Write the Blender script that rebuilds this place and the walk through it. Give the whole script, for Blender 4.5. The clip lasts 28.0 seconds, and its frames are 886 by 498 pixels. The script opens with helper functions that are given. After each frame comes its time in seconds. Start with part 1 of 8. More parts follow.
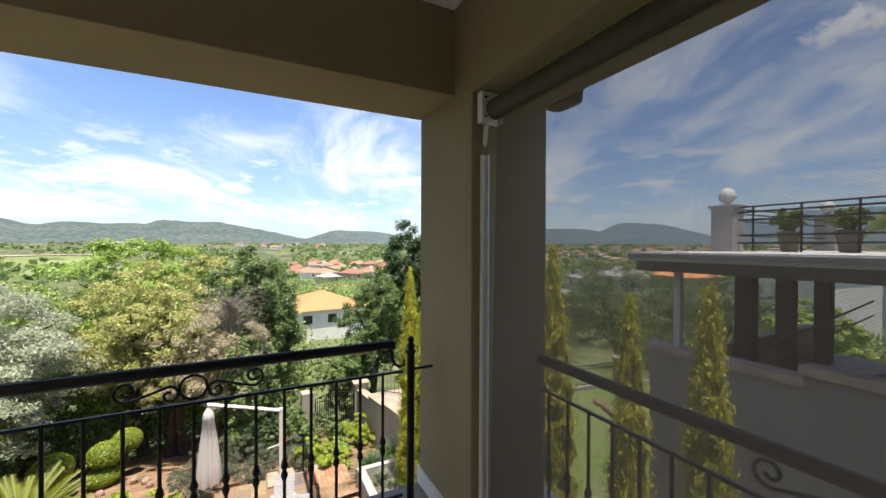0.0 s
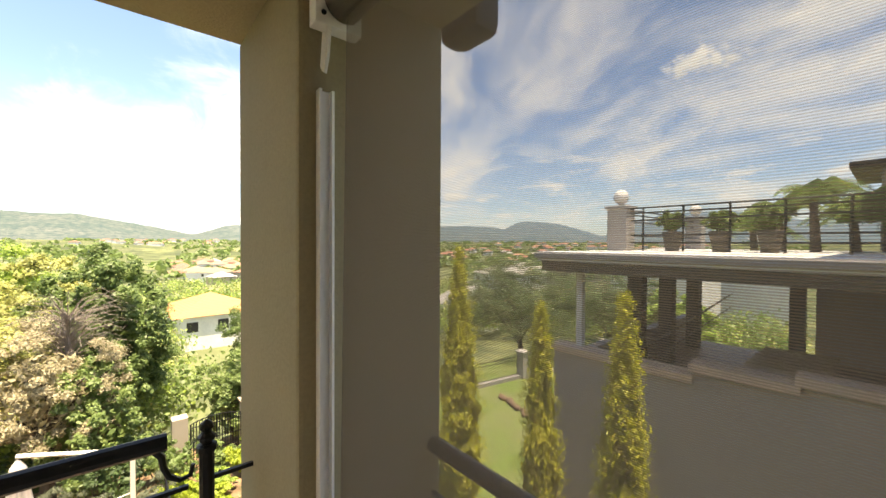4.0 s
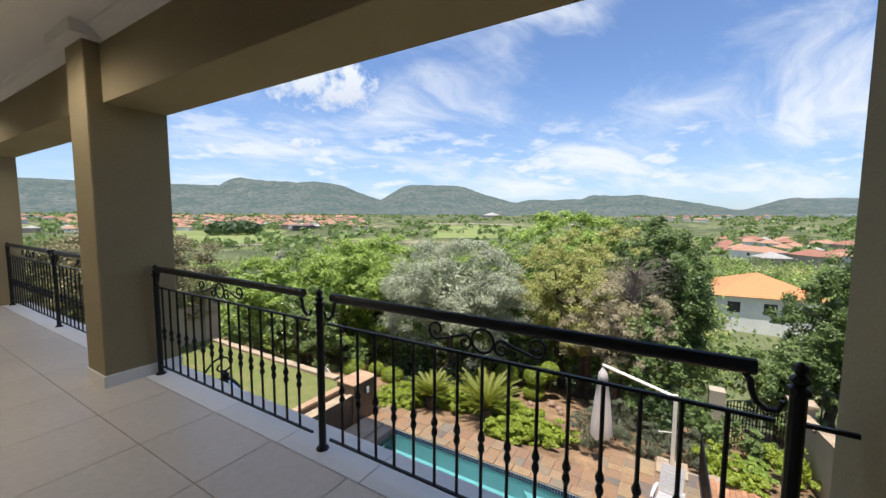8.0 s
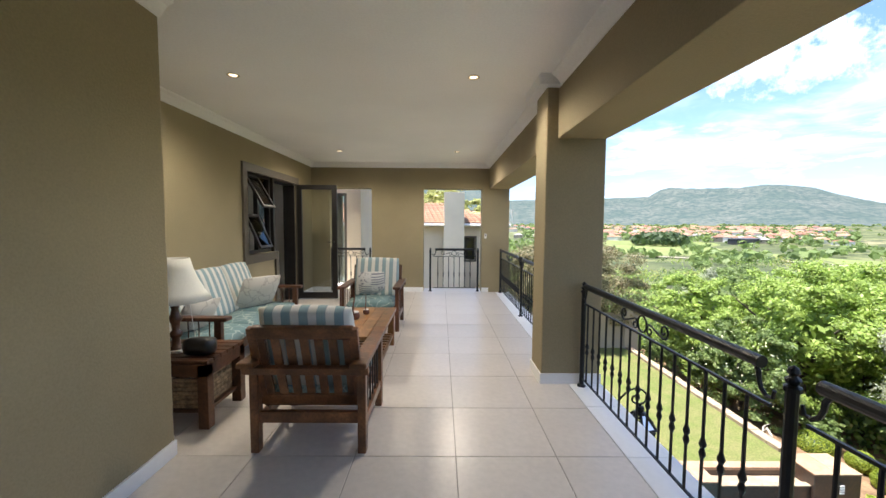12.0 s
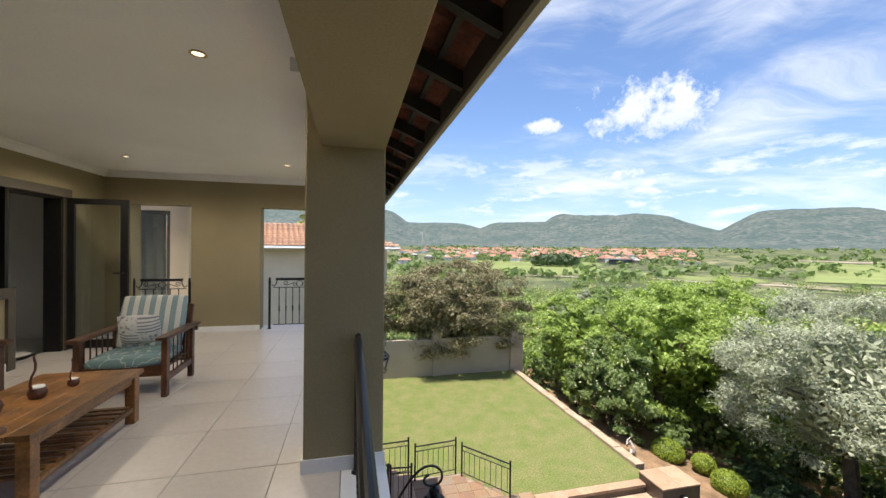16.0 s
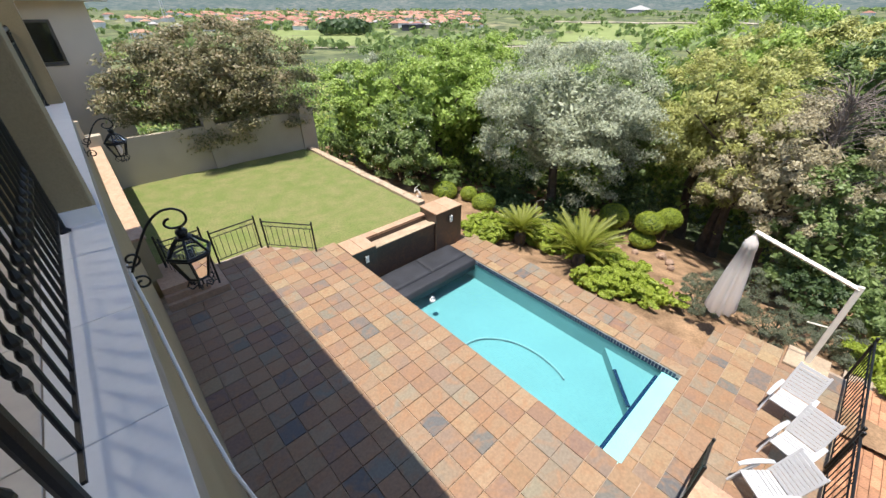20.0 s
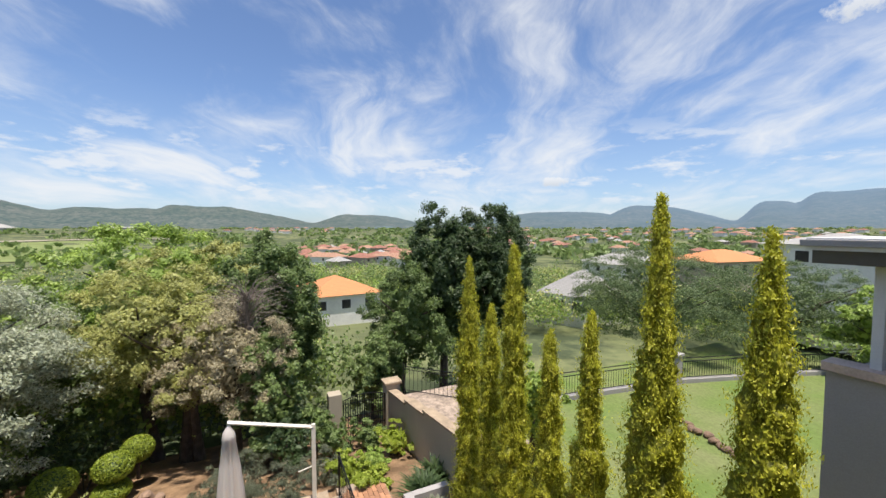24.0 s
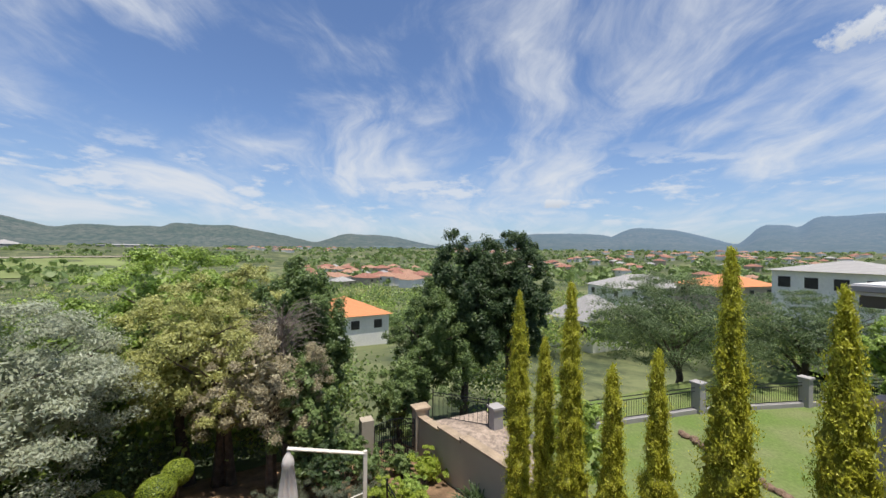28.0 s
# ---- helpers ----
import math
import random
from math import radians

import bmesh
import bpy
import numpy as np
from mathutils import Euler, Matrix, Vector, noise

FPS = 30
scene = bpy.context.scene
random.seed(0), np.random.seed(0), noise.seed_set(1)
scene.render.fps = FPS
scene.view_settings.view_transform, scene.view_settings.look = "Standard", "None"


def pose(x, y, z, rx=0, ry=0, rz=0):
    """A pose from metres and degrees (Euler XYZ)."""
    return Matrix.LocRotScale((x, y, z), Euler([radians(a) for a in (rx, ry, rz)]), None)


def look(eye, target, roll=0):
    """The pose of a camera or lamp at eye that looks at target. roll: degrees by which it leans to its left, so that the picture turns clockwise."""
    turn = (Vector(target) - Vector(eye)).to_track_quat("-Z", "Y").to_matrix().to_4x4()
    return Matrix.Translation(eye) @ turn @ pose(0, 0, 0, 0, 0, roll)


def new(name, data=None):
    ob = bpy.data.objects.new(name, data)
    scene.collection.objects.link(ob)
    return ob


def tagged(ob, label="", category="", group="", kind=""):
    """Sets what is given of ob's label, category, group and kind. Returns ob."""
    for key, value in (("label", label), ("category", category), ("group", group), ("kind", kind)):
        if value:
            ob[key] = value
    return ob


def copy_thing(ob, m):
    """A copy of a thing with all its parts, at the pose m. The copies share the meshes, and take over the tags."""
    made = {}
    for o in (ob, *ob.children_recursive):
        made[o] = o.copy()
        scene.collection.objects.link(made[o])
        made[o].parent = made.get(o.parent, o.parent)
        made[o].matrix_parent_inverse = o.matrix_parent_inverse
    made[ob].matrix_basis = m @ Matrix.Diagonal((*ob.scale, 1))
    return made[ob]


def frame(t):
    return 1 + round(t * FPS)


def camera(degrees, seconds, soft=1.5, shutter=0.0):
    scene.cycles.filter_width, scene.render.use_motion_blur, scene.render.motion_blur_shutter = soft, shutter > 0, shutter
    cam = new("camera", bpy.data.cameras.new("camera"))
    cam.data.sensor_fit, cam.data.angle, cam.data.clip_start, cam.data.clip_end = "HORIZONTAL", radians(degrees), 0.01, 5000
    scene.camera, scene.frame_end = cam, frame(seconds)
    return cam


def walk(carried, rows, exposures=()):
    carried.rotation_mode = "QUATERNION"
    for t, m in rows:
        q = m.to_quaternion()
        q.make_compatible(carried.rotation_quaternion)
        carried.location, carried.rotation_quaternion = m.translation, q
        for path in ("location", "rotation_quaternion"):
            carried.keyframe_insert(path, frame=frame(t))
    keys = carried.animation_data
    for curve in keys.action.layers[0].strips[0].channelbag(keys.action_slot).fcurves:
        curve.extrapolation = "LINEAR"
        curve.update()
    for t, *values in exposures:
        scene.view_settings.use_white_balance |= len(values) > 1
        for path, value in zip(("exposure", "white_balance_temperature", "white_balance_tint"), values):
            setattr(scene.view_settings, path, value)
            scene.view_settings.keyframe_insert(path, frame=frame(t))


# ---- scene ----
cam = camera(98.7, 28.0)
PATH = [
    (0, (-0.347, 0.6, 1.375), (1.442, -0.294, 1.358), 0.2),
    (0.5, (-0.374, 0.57, 1.407), (1.156, -0.718, 1.383), -0.3),
    (1, (-0.382, 0.521, 1.496), (0.906, -1.009, 1.475), -0.2),
    (1.5, (-0.393, 0.486, 1.545), (0.634, -1.229, 1.586), -0.3),
    (2, (-0.371, 0.499, 1.494), (0.445, -1.324, 1.597), -0.6),
    (2.5, (-0.288, 0.452, 1.433), (0.484, -1.39, 1.531), -0.7),
    (3, (-0.121, 0.284, 1.412), (0.847, -1.465, 1.473), -0.5),
    (3.5, (0.049, 0.163, 1.385), (1.326, -1.376, 1.382), -0.1),
    (4, (0.223, 0.036, 1.422), (1.757, -1.247, 1.39), 0.3),
    (4.5, (0.355, -0.093, 1.439), (2.074, -1.114, 1.401), 0.6),
    (6.5, (0.247, -0.036, 1.297), (2.244, -0.071, 1.185), -0.4),
    (7, (0.231, 0.04, 1.298), (2.215, 0.261, 1.176), 0.0),
    (7.5, (0.189, 0.107, 1.296), (2.067, 0.783, 1.167), 0.2),
    (8, (0.138, 0.173, 1.294), (1.842, 1.207, 1.123), 0.3),
    (8.5, (0.06, 0.231, 1.302), (1.47, 1.63, 1.069), 0.9),
    (9, (-0.059, 0.256, 1.322), (1.07, 1.884, 1.051), 1.0),
    (9.5, (-0.13, 0.275, 1.331), (0.733, 2.052, 1.016), 1.0),
    (10, (-0.181, 0.284, 1.347), (0.473, 2.145, 1.02), 0.9),
    (10.5, (-0.138, 0.315, 1.369), (0.318, 2.238, 1.064), 0.9),
    (11, (0.0, 0.348, 1.375), (0.204, 2.324, 1.146), 0.6),
    (11.5, (0.142, 0.422, 1.373), (0.187, 2.414, 1.204), 0.4),
    (13.5, (0.829, 0.902, 1.397), (0.815, 2.901, 1.327), 0.4),
    (14, (0.969, 1.037, 1.454), (0.965, 3.035, 1.385), 0.8),
    (15, (1.268, 1.164, 1.504), (1.581, 3.139, 1.465), 0.6),
    (15.5, (1.347, 1.206, 1.482), (1.775, 3.159, 1.45), 0.7),
    (16, (1.475, 1.196, 1.456), (1.942, 3.141, 1.446), 0.6),
    (16.5, (1.556, 1.233, 1.443), (2.206, 3.124, 1.452), 0.5),
    (17, (1.638, 1.259, 1.377), (2.671, 2.971, 1.392), 0.4),
    (17.5, (1.691, 1.232, 1.319), (2.9, 2.825, 1.329), 0.2),
    (18, (1.804, 1.215, 1.231), (3.121, 2.707, 1.125), -0.2),
    (18.5, (1.8, 1.136, 1.177), (3.217, 2.482, 0.808), -0.2),
    (19, (1.797, 1.089, 1.113), (3.2, 2.341, 0.476), 0.3),
    (19.5, (1.801, 1.01, 1.048), (3.068, 2.265, 0.177), 0.0),
    (20, (1.835, 0.937, 1.031), (2.97, 2.182, -0.02), -0.0),
    (20.5, (1.843, 0.871, 1.028), (2.909, 2.071, -0.142), -0.3),
    (22.5, (1.84, 0.502, 1.302), (3.557, 1.098, 0.467), -1.2),
    (23, (1.85, 0.608, 1.351), (3.772, 0.444, 0.823), -0.4),
    (23.5, (1.853, 0.752, 1.34), (3.723, 0.107, 1.04), 0.0),
    (24, (1.856, 0.874, 1.386), (3.66, 0.017, 1.284), 0.0),
    (24.5, (1.859, 1.061, 1.45), (3.628, 0.128, 1.468), 0.1),
    (25, (1.862, 1.253, 1.499), (3.64, 0.339, 1.54), 0.2),
    (25.5, (1.865, 1.363, 1.504), (3.684, 0.534, 1.549), 0.2),
    (26, (1.868, 1.546, 1.548), (3.703, 0.752, 1.598), 0.3),
    (26.5, (1.871, 1.727, 1.602), (3.699, 0.917, 1.65), 0.2),
    (27, (1.874, 1.876, 1.642), (3.685, 1.029, 1.68), 0.4),
    (27.5, (1.877, 2.013, 1.675), (3.684, 1.157, 1.693), 0.3),
    (28, (1.88, 2.098, 1.703), (3.69, 1.247, 1.708), 0.6),
]
walk(cam, [(t, look(eye, target, roll)) for t, eye, target, roll in PATH],
     ((0, 1.1, 6900, 10), (0.7, 1.28, 7100, 10), (1.0, 1.55, 8000, 10), (1.5, 2.4, 9500, 10), (2.2, 2.5, 9500, 10), (3.2, 2.48, 9400, 10), (4.0, 2.0, 9100, 10), (4.5, 1.65, 8200, 10), (6.5, 0.95, 6700, 10), (7, 0.9, 6600, 10), (8, 0.75, 6600, 10),
      (9, 0.92, 6750, 10), (10, 1.16, 6500, 10), (11, 1.5, 6500, 10), (14, 1.7, 6400, 10), (15, 1.36, 6550, 10), (16, 1.02, 6750, 10), (17, 0.88, 7400, 10), (19, 0.82, 7000, 10), (20, 1.0, 6550, 10), (22.5, 0.80, 6700, 10), (24, 0.6, 6800, 10), (26, 0.40, 6500, 10), (28, 0.36, 6600, 10)))

# ---- light ----
def build_world():
    w = bpy.data.worlds.new("sky")
    w.use_nodes = True
    scene.world = w
    nt = w.node_tree
    nt.nodes.clear()
    N = nt.nodes.new
    L = nt.links.new
    out = N("ShaderNodeOutputWorld")
    bg = N("ShaderNodeBackground")
    sky = N("ShaderNodeTexSky")
    sky.sky_type = "NISHITA"
    sky.sun_disc = False
    sky.sun_elevation = radians(78.9)
    sky.sun_rotation = radians(-93)
    sky.altitude = 1200
    sky.dust_density = 1.2
    tc = N("ShaderNodeTexCoord")
    sep = N("ShaderNodeSeparateXYZ")
    L(tc.outputs["Generated"], sep.inputs[0])
    # flat cloud layer: direction divided by its height
    zc = N("ShaderNodeMath"); zc.operation = "MAXIMUM"; zc.inputs[1].default_value = 0.0
    L(sep.outputs[2], zc.inputs[0])
    za = N("ShaderNodeMath"); za.operation = "ADD"; za.inputs[1].default_value = 0.22
    L(zc.outputs[0], za.inputs[0])
    dx = N("ShaderNodeMath"); dx.operation = "DIVIDE"
    dy = N("ShaderNodeMath"); dy.operation = "DIVIDE"
    L(sep.outputs[0], dx.inputs[0]); L(za.outputs[0], dx.inputs[1])
    L(sep.outputs[1], dy.inputs[0]); L(za.outputs[0], dy.inputs[1])
    comb = N("ShaderNodeCombineXYZ")
    L(dx.outputs[0], comb.inputs[0]); L(dy.outputs[0], comb.inputs[1])

    def ranged(value, lo, hi, to0=0.0, to1=1.0):
        r = N("ShaderNodeMapRange")
        r.interpolation_type = "SMOOTHSTEP"
        r.inputs["From Min"].default_value, r.inputs["From Max"].default_value = lo, hi
        r.inputs["To Min"].default_value, r.inputs["To Max"].default_value = to0, to1
        L(value, r.inputs["Value"])
        return r.outputs[0]

    def op(kind, a, b):
        n = N("ShaderNodeMath"); n.operation = kind
        for k, v in enumerate((a, b)):
            if isinstance(v, (int, float)):
                n.inputs[k].default_value = v
            else:
                L(v, n.inputs[k])
        return n.outputs[0]

    def noisy(vector, scale, detail, rough, distort=0.0):
        n = N("ShaderNodeTexNoise")
        n.inputs["Scale"].default_value, n.inputs["Detail"].default_value = scale, detail
        n.inputs["Roughness"].default_value, n.inputs["Distortion"].default_value = rough, distort
        L(vector, n.inputs["Vector"])
        return n.outputs["Fac"]

    def mapped(vector, scale, angle=0.0, loc=(0, 0, 0)):
        m = N("ShaderNodeMapping")
        m.inputs["Rotation"].default_value = (0, 0, radians(angle))
        m.inputs["Scale"].default_value = scale
        m.inputs["Location"].default_value = loc
        L(vector, m.inputs["Vector"])
        return m.outputs[0]

    # cirrus: soft swaths drawn out along one wind direction and curled by slower eddies
    eddy = N("ShaderNodeTexNoise")
    eddy.inputs["Scale"].default_value, eddy.inputs["Detail"].default_value = 0.8, 3
    L(comb.outputs[0], eddy.inputs["Vector"])
    curl = N("ShaderNodeVectorMath"); curl.operation = "MULTIPLY_ADD"
    curl.inputs[1].default_value = (0.9, 0.9, 0)
    L(eddy.outputs["Color"], curl.inputs[0]); L(comb.outputs[0], curl.inputs[2])
    patches = noisy(mapped(curl.outputs[0], (1, 1, 1), 0, (4.3, 1.2, 0)), 0.75, 5, 0.55, 0.3)
    turned = mapped(curl.outputs[0], (1, 1, 1), 25)
    streaks = noisy(mapped(turned, (0.62, 1.2, 1), 0, (3.1, 1.7, 0)), 1.5, 12, 0.6, 0.5)
    fibres = noisy(mapped(turned, (0.8, 2.4, 1), 12, (7.0, 2.0, 0)), 2.4, 10, 0.68, 0.6)
    dens = op("ADD", op("ADD", op("MULTIPLY", streaks, 0.52), op("MULTIPLY", fibres, 0.16)), op("MULTIPLY", patches, 0.56))
    wisps = ranged(dens, 0.565, 0.79)
    # low banks of small heaped clouds over the hills
    low = noisy(mapped(tc.outputs["Generated"], (1, 1, 3.4), 0, (2.2, 5.1, 0.3)), 8.5, 8, 0.6, 0.1)
    band = op("MULTIPLY", ranged(sep.outputs[2], 0.04, 0.085), ranged(sep.outputs[2], 0.15, 0.28, 1.0, 0.0))
    puffs = op("MULTIPLY", ranged(low, 0.50, 0.66), op("MULTIPLY", band, 0.85))

    def cumulus(d, w, h, seed):
        """One heaped cloud in the direction d: a ragged ellipse of angular half width w and half height h."""
        d = Vector(d).normalized()
        r = d.cross(Vector((0, 0, 1))).normalized()
        u = r.cross(d)
        n = N("ShaderNodeTexNoise"); n.inputs["Scale"].default_value = 19.0; n.inputs["Detail"].default_value = 9; n.inputs["Roughness"].default_value = 0.66
        off = N("ShaderNodeVectorMath"); off.operation = "ADD"; off.inputs[1].default_value = (seed, 0, 0)
        L(tc.outputs["Generated"], off.inputs[0]); L(off.outputs[0], n.inputs["Vector"])
        sq = []
        for ax, s, c in ((r, w, 0.0), (u, h, -0.25)):
            dt = N("ShaderNodeVectorMath"); dt.operation = "DOT_PRODUCT"; dt.inputs[1].default_value = ax
            L(tc.outputs["Generated"], dt.inputs[0])
            k = N("ShaderNodeMath"); k.operation = "MULTIPLY"; k.inputs[1].default_value = 1 / s
            L(dt.outputs["Value"], k.inputs[0])
            p = N("ShaderNodeMath"); p.operation = "POWER"; p.inputs[1].default_value = 2
            ab = N("ShaderNodeMath"); ab.operation = "ABSOLUTE"
            L(k.outputs[0], ab.inputs[0]); L(ab.outputs[0], p.inputs[0])
            sq.append(p.outputs[0])
        front = N("ShaderNodeVectorMath"); front.operation = "DOT_PRODUCT"; front.inputs[1].default_value = d
        L(tc.outputs["Generated"], front.inputs[0])
        fs = N("ShaderNodeMath"); fs.operation = "GREATER_THAN"; fs.inputs[1].default_value = 0.5
        L(front.outputs["Value"], fs.inputs[0])
        s = N("ShaderNodeMath"); s.operation = "ADD"
        L(sq[0], s.inputs[0]); L(sq[1], s.inputs[1])
        a = N("ShaderNodeMath"); a.operation = "MULTIPLY_ADD"; a.inputs[1].default_value = 4.2; a.inputs[2].default_value = -1.35
        L(n.outputs["Fac"], a.inputs[0])
        e = N("ShaderNodeMath"); e.operation = "SUBTRACT"
        L(a.outputs[0], e.inputs[0]); L(s.outputs[0], e.inputs[1])
        m = N("ShaderNodeMapRange"); m.inputs["From Min"].default_value = 0.0; m.inputs["From Max"].default_value = 0.7
        L(e.outputs[0], m.inputs["Value"])
        g = N("ShaderNodeMath"); g.operation = "MULTIPLY"
        L(m.outputs[0], g.inputs[0]); L(fs.outputs[0], g.inputs[1])
        # the underside is greyer than the sunlit top
        up = N("ShaderNodeVectorMath"); up.operation = "DOT_PRODUCT"; up.inputs[1].default_value = u
        L(tc.outputs["Generated"], up.inputs[0])
        sh = N("ShaderNodeMapRange"); sh.inputs["From Min"].default_value = 0.35 * h; sh.inputs["From Max"].default_value = -0.9 * h; sh.inputs["To Max"].default_value = 0.75
        L(up.outputs["Value"], sh.inputs["Value"])
        gs = N("ShaderNodeMath"); gs.operation = "MULTIPLY"
        L(sh.outputs[0], gs.inputs[0]); L(g.outputs[0], gs.inputs[1])
        return g.outputs[0], gs.outputs[0]

    heaps = [cumulus((0.637, 0.70, 0.305), 0.15, 0.08, 0.0), cumulus((0.248, -0.895, 0.372), 0.075, 0.035, 3.0), cumulus((0.60, 0.76, 0.17), 0.06, 0.02, 7.0), cumulus((0.46, 0.86, 0.30), 0.05, 0.022, 9.0), cumulus((0.74, -0.66, 0.12), 0.05, 0.015, 12.0)]
    add = N("ShaderNodeMath"); add.operation = "MAXIMUM"
    L(wisps, add.inputs[0]); L(puffs, add.inputs[1])
    shade = None
    for hp, hs in heaps:
        if shade is None:
            shade = hs
        else:
            sm = N("ShaderNodeMath"); sm.operation = "MAXIMUM"
            L(shade, sm.inputs[0]); L(hs, sm.inputs[1])
            shade = sm.outputs[0]
        nx = N("ShaderNodeMath"); nx.operation = "MAXIMUM"
        L(add.outputs[0], nx.inputs[0]); L(hp, nx.inputs[1])
        add = nx
    # haze towards the horizon
    hz = N("ShaderNodeMapRange")
    hz.inputs["From Min"].default_value = 0.0
    hz.inputs["From Max"].default_value = 0.30
    hz.inputs["To Min"].default_value = 0.5
    hz.inputs["To Max"].default_value = 0.0
    L(sep.outputs[2], hz.inputs["Value"])
    mul = N("ShaderNodeMath"); mul.operation = "MULTIPLY"; mul.inputs[1].default_value = 0.92
    L(add.outputs[0], mul.inputs[0])
    tint = N("ShaderNodeMixRGB"); tint.blend_type = "MULTIPLY"; tint.inputs[0].default_value = 1.0
    tint.inputs[2].default_value = (0.80, 0.90, 1.06, 1)
    L(sky.outputs[0], tint.inputs[1])
    h = N("ShaderNodeMixRGB"); h.inputs[2].default_value = (2.35, 3.05, 4.0, 1)
    L(hz.outputs[0], h.inputs[0]); L(tint.outputs[0], h.inputs[1])
    white = N("ShaderNodeMixRGB"); white.inputs[1].default_value = (5.05, 5.35, 5.8, 1); white.inputs[2].default_value = (3.3, 3.7, 4.3, 1)
    L(shade, white.inputs[0])
    mix = N("ShaderNodeMixRGB")
    L(white.outputs[0], mix.inputs[2])
    L(mul.outputs[0], mix.inputs[0]); L(h.outputs[0], mix.inputs[1])
    L(mix.outputs[0], bg.inputs["Color"])
    bg.inputs["Strength"].default_value = 0.11
    L(bg.outputs[0], out.inputs["Surface"])


build_world()
sun = new("sun", bpy.data.lights.new("sun", "SUN"))
sun.data.energy = 4.4
sun.data.angle = radians(0.53)
sun.data.color = (1.0, 0.95, 0.88)
sun.matrix_world = look((-1.95, -0.12, 10), (0, 0, 0))

# ---- materials ----
MATS = {}


def mat(name, col, rough=0.6, metal=0.0, var=0.15, scale=6.0, fine=60.0, bump=0.15, spec=0.5, rnd=0.0, col2=None, stain=0.0):
    """A painted or natural surface: colour with variation at two scales, and fine relief."""
    if name in MATS:
        return MATS[name]
    m = bpy.data.materials.new(name)
    m.use_nodes = True
    nt = m.node_tree
    N, L = nt.nodes.new, nt.links.new
    b = nt.nodes["Principled BSDF"]
    tc = N("ShaderNodeTexCoord")
    n1 = N("ShaderNodeTexNoise"); n1.inputs["Scale"].default_value = scale; n1.inputs["Detail"].default_value = 5
    n2 = N("ShaderNodeTexNoise"); n2.inputs["Scale"].default_value = fine; n2.inputs["Detail"].default_value = 4
    L(tc.outputs["Object"], n1.inputs["Vector"]); L(tc.outputs["Object"], n2.inputs["Vector"])
    c2 = col2 or tuple(c * (1 - 2.2 * var) for c in col)
    r1 = N("ShaderNodeMapRange"); r1.inputs["From Min"].default_value = 0.32; r1.inputs["From Max"].default_value = 0.68
    L(n1.outputs["Fac"], r1.inputs["Value"])
    mx = N("ShaderNodeMixRGB")
    mx.inputs[1].default_value = (*col, 1); mx.inputs[2].default_value = (*c2, 1)
    L(r1.outputs[0], mx.inputs[0])
    mx2 = N("ShaderNodeMixRGB"); mx2.blend_type = "MULTIPLY"
    mx2.inputs[0].default_value = 1.0
    r2 = N("ShaderNodeMapRange"); r2.inputs["From Min"].default_value = 0.3; r2.inputs["From Max"].default_value = 0.7
    r2.inputs["To Min"].default_value = 1 - var; r2.inputs["To Max"].default_value = 1 + var
    L(n2.outputs["Fac"], r2.inputs["Value"])
    L(mx.outputs[0], mx2.inputs[1]); L(r2.outputs[0], mx2.inputs[2])
    last = mx2.outputs[0]
    if rnd:
        oi = N("ShaderNodeObjectInfo")
        r3 = N("ShaderNodeMapRange"); r3.inputs["To Min"].default_value = 1 - rnd; r3.inputs["To Max"].default_value = 1 + rnd
        L(oi.outputs["Random"], r3.inputs["Value"])
        mx3 = N("ShaderNodeMixRGB"); mx3.blend_type = "MULTIPLY"; mx3.inputs[0].default_value = 1.0
        L(last, mx3.inputs[1]); L(r3.outputs[0], mx3.inputs[2])
        last = mx3.outputs[0]
    L(last, b.inputs["Base Color"])
    b.inputs["Roughness"].default_value = rough
    b.inputs["Metallic"].default_value = metal
    b.inputs["Specular IOR Level"].default_value = spec
    if bump:
        bp = N("ShaderNodeBump"); bp.inputs["Strength"].default_value = bump; bp.inputs["Distance"].default_value = 0.01
        L(n2.outputs["Fac"], bp.inputs["Height"]); L(bp.outputs[0], b.inputs["Normal"])
    MATS[name] = m
    return m


